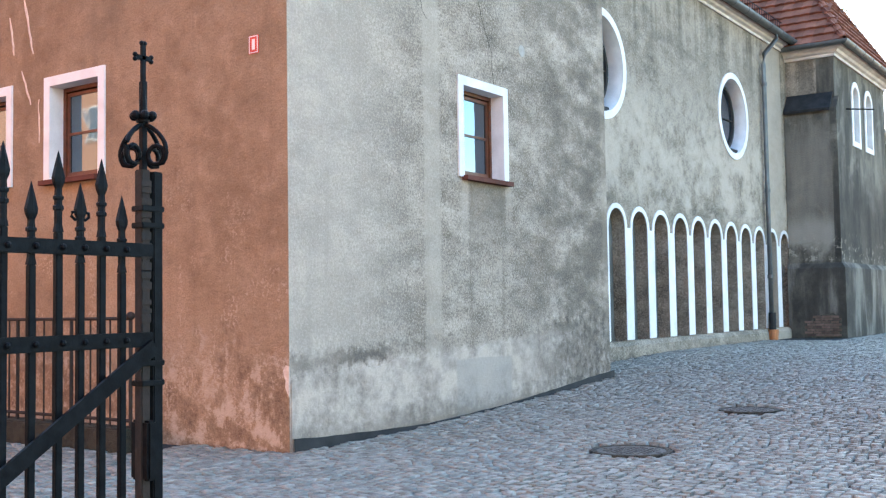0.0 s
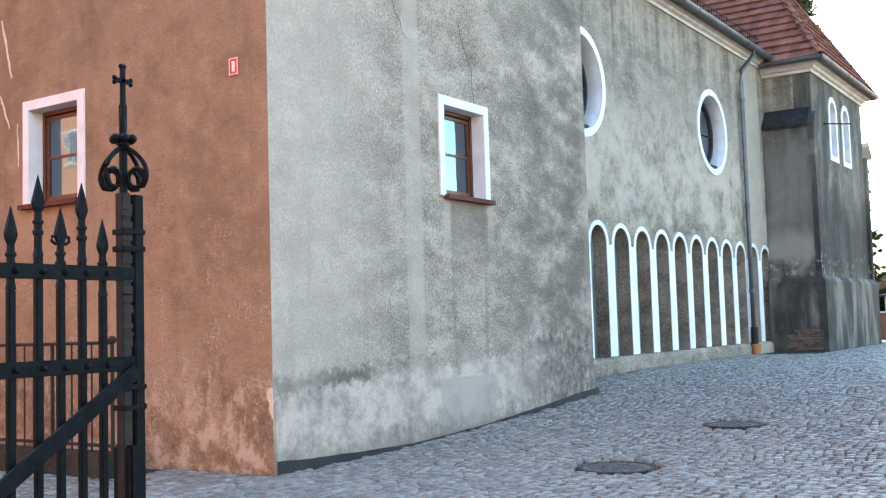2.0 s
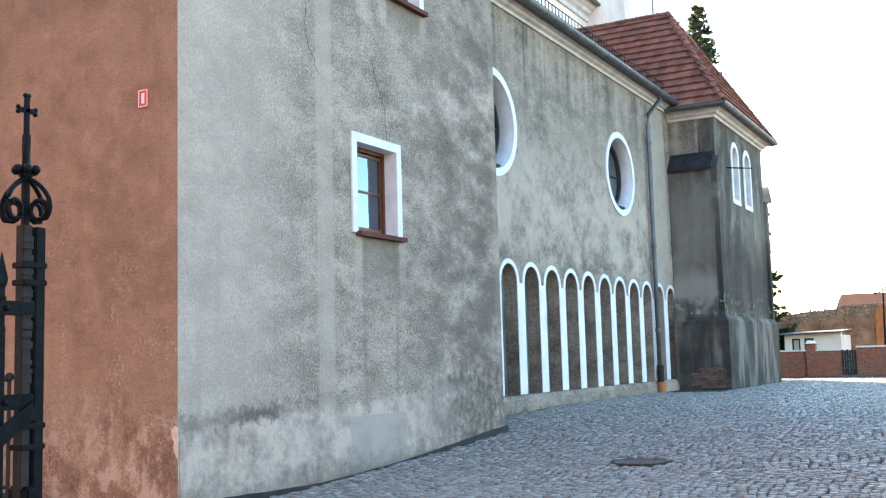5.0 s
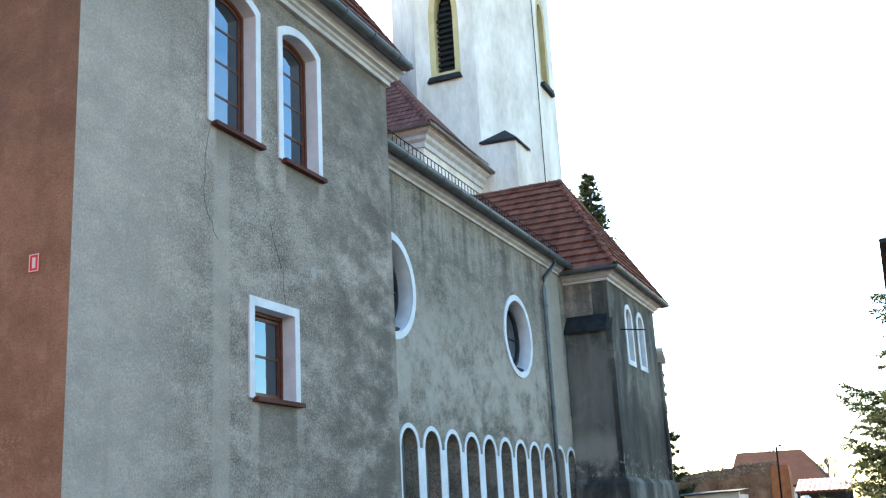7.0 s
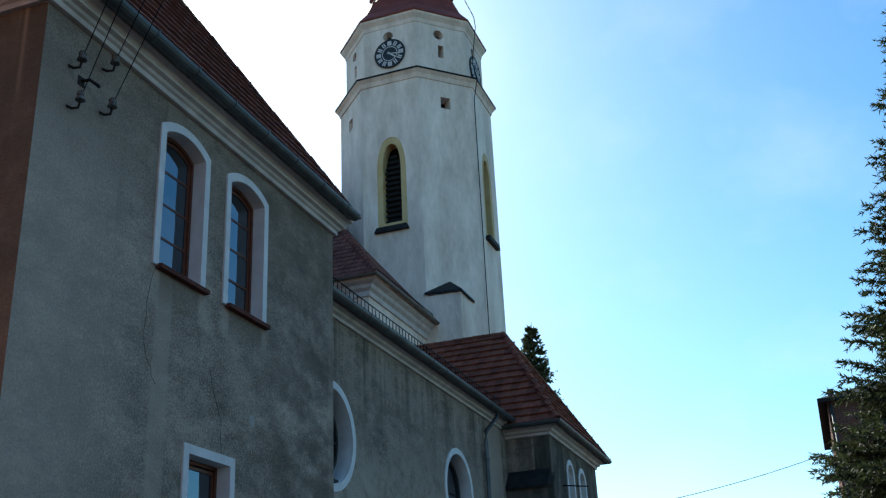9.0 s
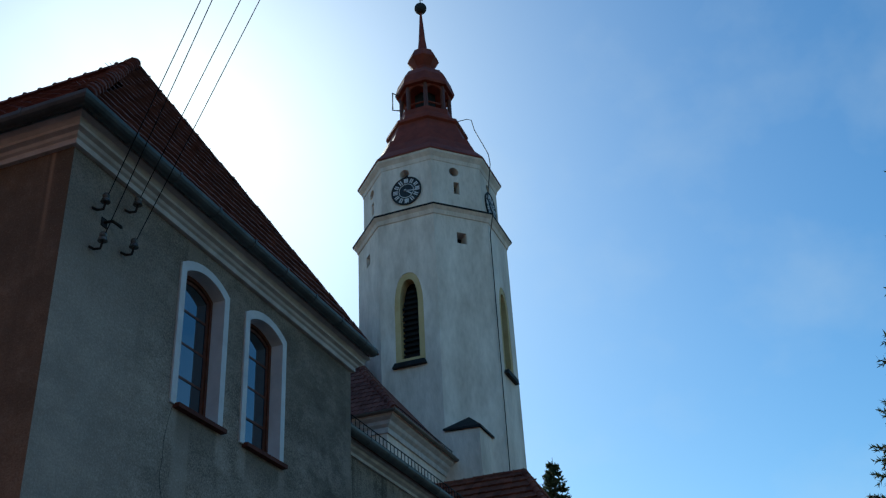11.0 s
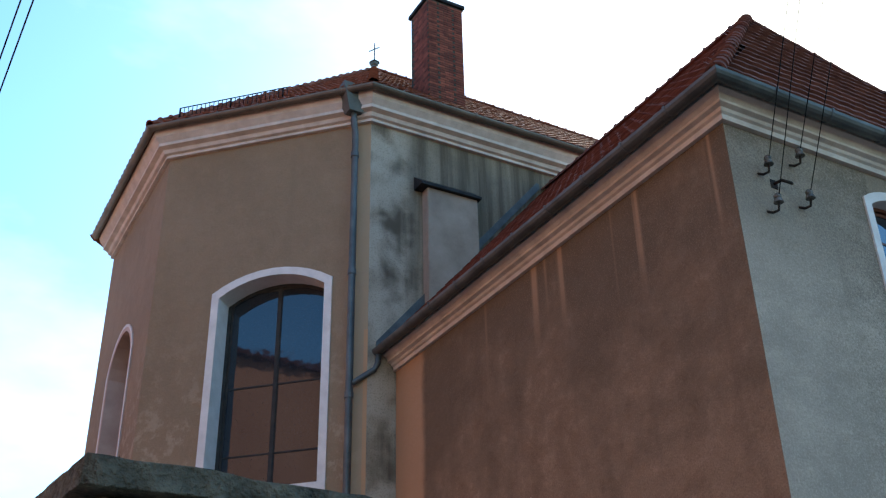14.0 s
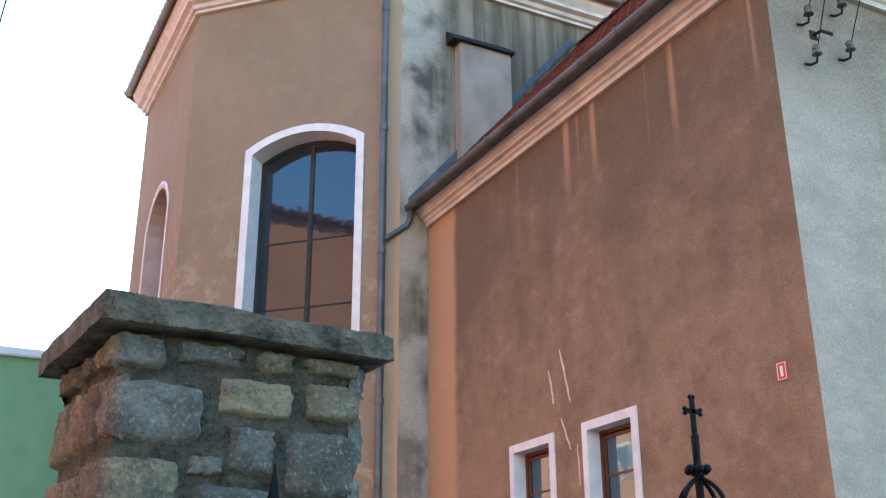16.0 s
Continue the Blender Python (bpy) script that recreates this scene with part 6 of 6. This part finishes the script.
tagged(tube("overhead_wire", [a.lerp(b, s) - Vector((0, 0, 0.25 * 4 * s * (1 - s))) for s in (j / 12 for j in range(13))], 0.012, IRON), "thin wire from the transept to the brick house", "wire", "overhead wires")


# ---- manholes ----
def manhole(x, y, r, label):
    z = ground_z(x)
    t = thing("manhole", label, "manhole cover", (x, y, z))
    part("rim", plate(disc_loop(x, y, r), [disc_loop(x, y, r - 0.06)], -z - 0.012, -z + 0.02, basis((0, 0, 0), (1, 0, 0), (0, 1, 0), (0, 0, -1))), MORTAR, t)
    c = part("cover", plate(disc_loop(x, y, r - 0.065), [], -z - 0.007, -z + 0.02, basis((0, 0, 0), (1, 0, 0), (0, 1, 0), (0, 0, -1))), MANHOLE, t)
    for i in range(-4, 5):
        for j in range(-4, 5):
            if i * i + j * j < 17:
                part("stud", box(x + i * 0.075 - 0.022, x + i * 0.075 + 0.022, y + j * 0.075 - 0.022, y + j * 0.075 + 0.022, z + 0.006, z + 0.013), MANHOLE, c)


manhole(1.78, -3.24, 0.43, "worn cast-iron manhole cover set in the setts")
manhole(5.15, -3.38, 0.39, "dark cast-iron manhole cover set in the setts")


# ---- spruces ----
def spruce(x, y, h, r, whorls, seed, label, dense=1.0, fine=1.0, needle=0.055, power=1.25):
    rnd = random.Random(seed)
    z0 = ground_z(x)
    t = thing("spruce_tree", label, "tree", (x, y, z0))
    bm = bmesh.new()
    n = 10
    rings = []
    for i in range(9):
        s = i / 8
        rr = 0.022 * h * (1 - s) + 0.01
        rings.append([bm.verts.new((x + rr * math.cos(2 * math.pi * k / n), y + rr * math.sin(2 * math.pi * k / n), z0 + h * s)) for k in range(n)])
    for a, b in zip(rings, rings[1:]):
        for k in range(n):
            bm.faces.new((a[k], a[(k + 1) % n], b[(k + 1) % n], b[k]))
    part("trunk", bm, BARK, t)
    verts, faces = [], []

    def spike(p, q, w):
        d = (q - p).normalized()
        s = d.cross(Vector((rnd.uniform(-1, 1), rnd.uniform(-1, 1), rnd.uniform(-1, 1)))).normalized() * w
        k = len(verts)
        verts.extend((p - s, p + s, q))
        faces.append((k, k + 1, k + 2))

    def twig(p, q, w, needles, ln):
        s = (q - p).cross(Vector((0, 0, 1)))
        s = s.normalized() * w if s.length > 1e-6 else Vector((w, 0, 0))
        u = Vector((0, 0, w))
        k = len(verts)
        verts.extend((p - s, p + s, p + u, q))
        faces.extend(((k, k + 1, k + 3), (k + 1, k + 2, k + 3), (k + 2, k, k + 3)))
        d = (q - p).normalized()
        for i in range(needles):
            f = p.lerp(q, (i + rnd.random()) / needles)
            side = Vector((rnd.gauss(0, 1), rnd.gauss(0, 1), rnd.gauss(0, 1)))
            side = (side - d * side.dot(d)).normalized()
            spike(f, f + (side * 0.8 + d * 0.7) * ln * rnd.uniform(0.7, 1.2), ln * 0.13 / fine)
    for j in range(whorls):
        s = 0.06 + 0.93 * j / whorls
        zz = z0 + h * s
        reach = r * (1 - s) ** power + 0.12
        for b in range(rnd.randint(11, 14)):
            a = rnd.uniform(0, 2 * math.pi)
            ln = reach * rnd.uniform(0.8, 1.1)
            e = Vector((math.cos(a), math.sin(a), 0))
            p = Vector((x, y, zz + rnd.uniform(-0.15, 0.15)))
            mid = p + e * ln * 0.55 + Vector((0, 0, -0.12 * ln))
            tip = p + e * ln + Vector((0, 0, 0.02 * ln))
            steps = max(3, int(ln / 0.22 * dense))
            pts = [p.lerp(mid, i / steps * 2) if i * 2 < steps else mid.lerp(tip, i / steps * 2 - 1) for i in range(steps + 1)]
            for i in range(steps):
                twig(pts[i], pts[i + 1], 0.02 * (1 - i / steps) + 0.006, int(7 * dense), needle)
                if i > 0:
                    for sd in (-1, 1):
                        c = Vector((-e.y, e.x, 0)) * sd
                        l2 = ln * 0.34 * (1 - i / steps * 0.75) * rnd.uniform(0.6, 1.2)
                        q = pts[i] + (c * 0.75 + e * 0.65) * l2 + Vector((0, 0, rnd.uniform(-0.3, 0.12) * l2))
                        twig(pts[i], q, 0.008, max(4, int(l2 / 0.02 * dense)), needle)
                        for f in (0.35, 0.65):
                            if l2 > 0.25:
                                o2 = pts[i].lerp(q, f)
                                q2 = o2 + (e * 0.8 - c * 0.3 * rnd.uniform(-1, 1)) * l2 * 0.45 + Vector((0, 0, rnd.uniform(-0.2, 0.15) * l2))
                                twig(o2, q2, 0.006, max(3, int(l2 * 0.45 / 0.02 * dense)), needle)
    tagged(raw("crown", verts, faces, NEEDLES, t, "layered dark green needle branches"), kind="stuff")


spruce(3.26, -10.28, 11.0, 3.35, 110, 5, "tall dark green spruce with upswept branch tips beside the yard", 1.7, 0.68, 0.058, 1.2)
spruce(45.0, 5.7, 19.6, 3.9, 58, 8, "dark spruce rising behind the transept", 0.7, 0.4, 0.17, 0.75)

# ---- far side of the yard ----
YARD = brickwork("yard_brick", (0.36, 0.10, 0.055), (0.27, 0.075, 0.045), (0.25, 0.16, 0.12))
CURTAIN = simple("pale_curtain", (0.4, 0.37, 0.3), (0.52, 0.48, 0.4), 6.0, 0.8)
WARM = simple("warm_white_plaster", (0.68, 0.63, 0.52), (0.8, 0.75, 0.66), 1.2, 0.9)
fence = thing("brick_fence", "low red brick yard fence with pale coping and piers", "fence", (36.5, -4, 0.5))
for y0, y1, h in ((-1.5, 2.8, 1.5), (-3.9, -2.08, 1.6), (-18, -4.3, 1.6)):
    part("wall_panel", box(36.4, 36.65, y0, y1, 0.45, h, 0.01), YARD, fence)
    part("coping", box(36.36, 36.69, y0, y1, h, h + 0.06, 0.01), WARM, fence)
for y in (-0.35, -4.1, -9.0):
    part("pier", box(36.3, 36.75, y - 0.19, y + 0.19, 0.45, 1.76, 0.015), YARD, fence)
    part("pier_cap", box(36.26, 36.79, y - 0.24, y + 0.24, 1.76, 1.81, 0.015), YARD, fence)
    part("pier_top", cyl((36.52, y, 1.81), (36.52, y, 1.93), 0.24, 0.12, 8), WARM, fence)
for i in range(6):
    part("plank", box(36.46, 36.53, -2.07 + i * 0.095, -1.985 + i * 0.095, 0.5, 1.5 + 0.03 * (i % 2), 0.005), LOUVRE, fence, "dark gate plank")
shed = thing("white_shed", "small white rendered lean-to shed with brown windows", "shed", (43, -1, 0.5))
part("wall", plate([(-0.75, 0.4), (1.75, 0.4), (1.75, 2.25), (-0.75, 2.31)], [arch_loop(1.05, 1.42, 1.45, 2.08), arch_loop(0.45, 0.87, 1.5, 2.08)], 0, 0.3, basis((42, 0, 0), (0, 1, 0), (0, 0, 1), (1, 0, 0))), WARM, shed)
part("wall", box(42.3, 45, -0.75, 1.75, 0.4, 2.2), WARM, shed)
for a, b, z0 in ((1.05, 1.42, 1.45), (0.45, 0.87, 1.5)):
    w = part("window", plate(arch_loop(a, b, z0, 2.08), [arch_loop(a + 0.07, b - 0.07, z0 + 0.08, 2.0)], 0.02, 0.15, basis((42, 0, 0), (0, 1, 0), (0, 0, 1), (1, 0, 0))), LOUVRE, shed)
    part("pane", plate(arch_loop(a + 0.07, b - 0.07, z0 + 0.07, 2.01), [], 0.07, 0.08, basis((42, 0, 0), (0, 1, 0), (0, 0, 1), (1, 0, 0))), CURTAIN, w, "pale curtained pane")
slab([(41.6, 2.25, 2.27), (41.6, -0.8, 2.36), (45.2, -0.8, 2.5), (45.2, 2.25, 2.42)], 0.05, LOUVRE, shed)

old = thing("old_town_wall", "long ragged rubble and brick wall with crumbling top", "wall", (52, -4, 0.5))
RUBBLE = simple("rubble_wall", (0.10, 0.055, 0.035), (0.34, 0.23, 0.15), 1.4, 0.95, 0.0, 0.05, 9.0)
bm = bmesh.new()
cols = [(48 + 0.0 * i, 8 - i * 0.45) for i in range(23)]
tops = [2.9 + 0.042 * i + 0.16 * noise.noise(Vector((i * 0.7, 0, 3))) for i in range(23)]
fr = [[bm.verts.new((x + 0.06 * noise.noise(Vector((i, k, 1))), y, 0.4 + (tp - 0.4) * k / 6)) for k in range(7)] for i, ((x, y), tp) in enumerate(zip(cols, tops))]
bk = [bm.verts.new((x + 1.0, y, tp - 0.1)) for (x, y), tp in zip(cols, tops)]
for i in range(22):
    for k in range(6):
        bm.faces.new((fr[i][k], fr[i + 1][k], fr[i + 1][k + 1], fr[i][k + 1]))
    bm.faces.new((fr[i][6], fr[i + 1][6], bk[i + 1], bk[i]))
part("wall", bm, RUBBLE, old)
verts, faces = [], []
for i in range(1500):
    f = random.random() * 21.9
    k = int(f)
    c = Vector((48.1 + random.uniform(-0.15, 0.6), 8 - f * 0.45, tops[k] + random.uniform(-0.45, 0.1)))
    if c.z < tops[k] - 0.05:
        c.x = 48.0
    s = random.uniform(0.018, 0.055)
    base = len(verts)
    verts += [c + Vector((sx * s * random.uniform(0.7, 1.2), sy * s * random.uniform(0.7, 1.2), sz * s * 0.6)) for sx in (-1, 1) for sy in (-1, 1) for sz in (-1, 1)]
    faces += [tuple(base + q for q in f4) for f4 in ((0, 1, 3, 2), (4, 6, 7, 5), (0, 4, 5, 1), (2, 3, 7, 6), (0, 2, 6, 4), (1, 5, 7, 3))]
tagged(raw("loose_stones", verts, faces, simple("pale_rubble", (0.12, 0.095, 0.065), (0.36, 0.31, 0.24), 3, 0.95, per_piece=0.4), old), kind="stuff")
part("end_pier", box(47.7, 49, -2.5, -1.6, 0.4, 3.58, 0.05), simple("orange_brick", (0.33, 0.13, 0.055), (0.46, 0.2, 0.085), 3.0, 0.95, 0.0, 0.02, 12.0), old, "orange brick end pier")
FAR_TILE = simple("far_dark_tile", (0.045, 0.011, 0.008), (0.075, 0.02, 0.013), 1.5, 0.9, spec=0.1)
barn = thing("red_roofed_house", "low house with a red tiled gable roof beyond the wall", "house", (66, -8, 0.5))
part("wall", box(62.3, 69.7, -3.0, 2.45, 0.3, 2.9), WARM, barn)
ea, eb, ra, rb_ = Vector((62, 2.85, 2.8)), Vector((62, -3.5, 2.8)), Vector((66, 2.5, 5.2)), Vector((66, -1.7, 5.15))
ec, ed = Vector((70, -3.5, 2.8)), Vector((70, 2.85, 2.8))
for quad in ([ea, eb, rb_, ra], [ed, ec, rb_, ra]):
    s = slab(quad, 0.12, FAR_TILE, barn)
slab([eb, ec, rb_], 0.12, FAR_TILE, barn)
part("gable", plate([(62.1, 2.8), (69.9, 2.8), (66, 5.05)], [], 0, 0.15, basis((0, 2.5, 0), (1, 0, 0), (0, 0, 1), (0, 1, 0))), WARM, barn)
porch = thing("tiled_porch", "low lean-to porch with a red tile roof coloured pale for sun glare", "porch", (57, -3.4, 0.5))
q = [(55.5, -1.95, 2.3), (55.5, -4.9, 2.28), (58.5, -4.9, 3.0), (58.5, -1.95, 3.0)]
s = slab(q, 0.1, TILE_OLD, porch)
# red tiles coloured pale pink, with the sun's glare put into the colour
tile_roof(s, q, simple("glare_pale_tile", (0.4, 0.2, 0.15), (0.62, 0.42, 0.36), 3.0, 0.5, per_piece=0.3), False, 0.28, 0.34)
for y in (-2.1, -3.4, -4.75):
    part("post", box(55.6, 55.75, y - 0.07, y + 0.07, 0.35, 2.32, 0.01), LOUVRE, porch)
part("back_wall", box(58.3, 58.5, -4.9, -1.95, 0.35, 2.95), LOUVRE, porch)


# ---- bare tree ----
def bare_tree(x, y, h, seed):
    rnd = random.Random(seed)
    t = thing("bare_tree", "leafless young tree with fine grey-brown twigs behind the porch", "tree", (x, y, 0.5))
    part("trunk", cyl((x, y, 0.4), (x + 0.05, y, 0.4 + h * 0.5), 0.11, 0.07, 8), BARK, t)
    bm = bmesh.new()

    def grow(p, d, ln, r, depth):
        q = p + d * ln
        cyl(p, q, r, r * 0.62, 5, bm)
        if depth:
            for _ in range(rnd.randint(2, 4) if depth > 1 else 4):
                e = (d + Vector((rnd.uniform(-1, 1), rnd.uniform(-1, 1), rnd.uniform(-0.25, 0.7))) * 0.62).normalized()
                grow(p.lerp(q, rnd.uniform(0.55, 1.0)), e, ln * rnd.uniform(0.55, 0.8), r * 0.6, depth - 1)
    for i in range(4):
        a = 1.57 * i + rnd.uniform(-0.4, 0.4)
        grow(Vector((x + 0.05, y, 0.4 + h * rnd.uniform(0.42, 0.5))), Vector((0.5 * math.cos(a), 0.5 * math.sin(a), 0.8)).normalized(), h * 0.2, 0.06, 4)
    part("branches", bm, BARK, t)


bare_tree(70.0, -2.9, 5.0, 12)
lamp = thing("street_lamp", "thin dark street lamp post with a double head", "street lamp", (38, -3.05, 0.5))
part("pole", cyl((38, -3.0, 0.4), (38, -3.08, 4.05), 0.05, 0.035, 8), IRON, lamp)
for dy, dz in ((-0.16, 0.12), (0.3, -0.1)):
    part("arm", cyl((38, -3.07, 3.88), (38, -3.07 + dy * 0.6, 3.9 + dz * 0.6), 0.022, n=6), IRON, lamp)
    part("head", box(37.9, 38.1, -3.07 + dy - 0.09, -3.07 + dy + 0.09, 3.88 + dz, 3.94 + dz, 0.02), IRON, lamp)
tall = thing("brick_house", "tall old red brick house with a dark roof behind the spruce", "house", (41, -11.3, 0.5))
part("wall", box(36, 46, -14, -8.65, 0.3, 11.6), brickwork("house_brick", (0.22, 0.07, 0.045), (0.15, 0.05, 0.035), (0.2, 0.16, 0.13)), tall)
part("roof", sweep([(36, -8.65), (36, -14), (46, -14), (46, -8.65)], [(-2.4, 12.6), (0.35, 11.55), (0.35, 11.7), (-2.4, 12.8)], closed=True), BLACK_SHEET, tall)
part("chimney", box(36.1, 36.35, -9.0, -8.75, 11.6, 12.15, 0.02), BRICKM, tall)
tube("downpipe", [(35.9, -8.8, 11.5), (35.9, -8.8, 0.5)], 0.06, ZINC, tall)
for y in (-11.0, -13.0):
    for z in (3.0, 6.2, 9.2):
        w = part("window", box(35.94, 36.02, y - 0.55, y + 0.55, z, z + 1.7, 0.01), WARM, tall)
        part("pane", box(35.92, 35.945, y - 0.45, y + 0.45, z + 0.1, z + 1.6), GLASS, w)
green = thing("green_house", "plain green rendered house with a pale eaves line", "house", (-6.4, 30, 0))
part("wall", box(-9.5, -3.4, 24, 36, 0, 9.8), GREEN_PLASTER, green)
part("eave_board", box(-9.7, -3.2, 23.8, 36.2, 9.8, 10.05, 0.03), simple("pale_blue_eaves", (0.5, 0.6, 0.68), (0.6, 0.7, 0.78), 2, 0.8), green)
tube("aerial", [(-6.9 - 0.7, 24.5, 10.0), (-7.6, 24.5, 11.4)], 0.03, IRON, green)
tube("aerial_arm", [(-7.8, 24.5, 10.5), (-7.6, 24.5, 10.9), (-7.4, 24.5, 10.5)], 0.02, IRON, green)
# the terrace across the street, mirrored in the panes
terrace = thing("street_terrace", "orange-red rendered terrace with white windows across the street", "house", (-30, 8, 0))
part("wall", box(-36, -24, -24, 85, 0, 20.0), simple("orange_render", (0.27, 0.12, 0.08), (0.33, 0.16, 0.11), 0.6, 0.9), terrace)
part("roof", sweep([(-24, -24), (-24, 85), (-36, 85), (-36, -24)], [(-6.0, 22.9), (0.4, 20.0), (0.4, 20.25), (-6.0, 23.2)], closed=True), FAR_TILE, terrace)
for y in range(-20, 40, 4):
    for z in (2.0, 6.0, 10.0):
        w = part("window", box(-24.03, -23.9, y - 0.6, y + 0.6, z, z + 1.9, 0.01), WHITE, terrace)
        part("pane", box(-23.9, -23.88, y - 0.5, y + 0.5, z + 0.1, z + 1.8), GLASS, w)

# ---- chimney bricks ----
me = bpy.data.meshes.new("brick")
bm = box(-0.119, 0.119, -0.012, 0.03, -0.031, 0.031, 0.004)
bm.to_mesh(me)
bm.free()
CHB = simple("chimney_clay_brick", (0.14, 0.032, 0.022), (0.27, 0.075, 0.045), 5.0, 0.9, 0.0, 0.006, 60.0, per_piece=0.4)
me.materials.append(CHB)
shaft = [ob for ob in chimney.children if ob.name.startswith("shaft")][0]
for j in range(46):
    z = 16.98 + j * 0.075
    for i in range(4):
        piece("brick", me, pose(cx0 + 0.125 + i * 0.25 + (0.06 if j % 2 else -0.06) * (1 if 0 < i < 3 else 0.0), cy0, z, 0, 0, random.uniform(-0.6, 0.6)), shaft)
        if i < 3:
            piece("brick", me, pose(cx0, cy0 + 0.14 + i * 0.26 + (0.05 if j % 2 else -0.02), z, 0, 0, -90 + random.uniform(-0.6, 0.6)), shaft)

# ---- setts ----
rnd = np.random.RandomState(4)
rows_y = np.arange(-9.2, 1.3, 0.112)
boxes = []
for j, y in enumerate(rows_y):
    x = -12.0 + rnd.rand() * 0.12
    while x < 32.0:
        wdt = 0.075 + rnd.rand() * 0.085
        boxes.append((x + wdt / 2, y, wdt - 0.004 - 0.03 * rnd.rand() ** 2, 0.112 - 0.04 * rnd.rand() ** 2))
        x += wdt
for j, y in enumerate(np.arange(1.3, 9.0, 0.112)):
    x = -12.0 + rnd.rand() * 0.12
    while x < -0.05:
        wdt = 0.085 + rnd.rand() * 0.06
        boxes.append((x + wdt / 2, y, wdt - 0.007 - 0.02 * rnd.rand() ** 3, 0.106 - 0.028 * rnd.rand() ** 3))
        x += wdt
keep = []
for cx, cy, w, h in boxes:
    y = cy + rnd.uniform(-0.02, 0.02) + 0.13 * abs(math.sin(cx * 1.1 + 0.9 * math.sin(cy * 0.9))) + 0.035 * math.sin(cx * 3.1 + cy * 2) + 0.02 * math.sin(cx * 7.3 - cy * 5)
    if cx > 20 and y > -0.75 or (0 < cx < 8.2 and y > -0.05) or (cx >= 8.2 and y > 1.05) or (-0.05 < cx <= 0.0 and y > 0):
        continue
    if -1.0 < cx < 0 and 1.6 < y < 7.4:
        continue
    if (cx - 1.78) ** 2 + (y + 3.24) ** 2 < 0.21 or (cx - 5.15) ** 2 + (y + 3.38) ** 2 < 0.18:
        continue
    if PX0 - 0.05 < cx < PX1 + 0.05 and PY0 - 0.05 < y < PY1 + 0.05:
        continue
    keep.append((cx, y, w, h))
unit = np.array([(sx, sy, 0) for sy in (-0.5, 0.5) for sx in (-0.5, 0.5)] + [(sx * 0.88, sy * 0.88, 1) for sy in (-0.5, 0.5) for sx in (-0.5, 0.5)])
quads = np.array([(4, 5, 7, 6), (0, 1, 5, 4), (1, 3, 7, 5), (3, 2, 6, 7), (2, 0, 4, 6)])
sett_me = bpy.data.meshes.new("sett")
sett_me.from_pydata([(a * 0.1, b * 0.098, c * 0.04 - 0.028) for a, b, c in unit], [], [tuple(q) for q in quads])
sett_me.materials.append(SETT)
pavement = tagged(new("pavement"), "worn grey granite setts laid in wavy rows", "pavement", kind="structure")
single, rest = [], []
for k in keep:
    (single if (-0.8 < k[0] < 1.05 and -4.75 < k[1] < -2.95 and len(single) < 300) else rest).append(k)
for cx, cy, w, h in single:
    m = pose(cx, cy, ground_z(cx) + rnd.uniform(-0.004, 0.005), rnd.uniform(-3, 3), rnd.uniform(-3, 3), rnd.uniform(-6, 6)) @ Matrix.Diagonal((w / 0.1, h / 0.098, 1, 1))
    piece("sett", sett_me, m, pavement)
arr = np.array(rest)
n = len(arr)
ang = rnd.uniform(-0.3, 0.3, n)
loc = unit[None] * np.stack([arr[:, 2], arr[:, 3], np.full(n, 0.04)], 1)[:, None, :]
loc = loc + rnd.uniform(-0.010, 0.010, loc.shape) * np.array([1, 1, 0.3])
xx = loc[..., 0] * np.cos(ang)[:, None] - loc[..., 1] * np.sin(ang)[:, None] + arr[:, 0:1]
yy = loc[..., 0] * np.sin(ang)[:, None] + loc[..., 1] * np.cos(ang)[:, None] + arr[:, 1:2]
gz = np.array([ground_z(q) for q in arr[:, 0]])
zz = loc[..., 2] - 0.028 + gz[:, None] + rnd.uniform(-0.004, 0.005, n)[:, None] + (loc[..., 0] * rnd.uniform(-0.04, 0.04, n)[:, None])
V = np.stack([xx, yy, zz], -1).reshape(-1, 3)
Fq = (quads[None] + (np.arange(n) * 8)[:, None, None]).reshape(-1, 4)
me = bpy.data.meshes.new("setts")
me.vertices.add(len(V))
me.vertices.foreach_set("co", V.ravel())
me.loops.add(Fq.size)
me.loops.foreach_set("vertex_index", Fq.ravel().astype(np.int32))
me.polygons.add(len(Fq))
me.polygons.foreach_set("loop_start", np.arange(0, Fq.size, 4, dtype=np.int32))
me.polygons.foreach_set("loop_total", np.full(len(Fq), 4, dtype=np.int32))
me.update(calc_edges=True)
me.materials.append(SETT)
tagged(attach(new("setts", me), pavement), kind="stuff")
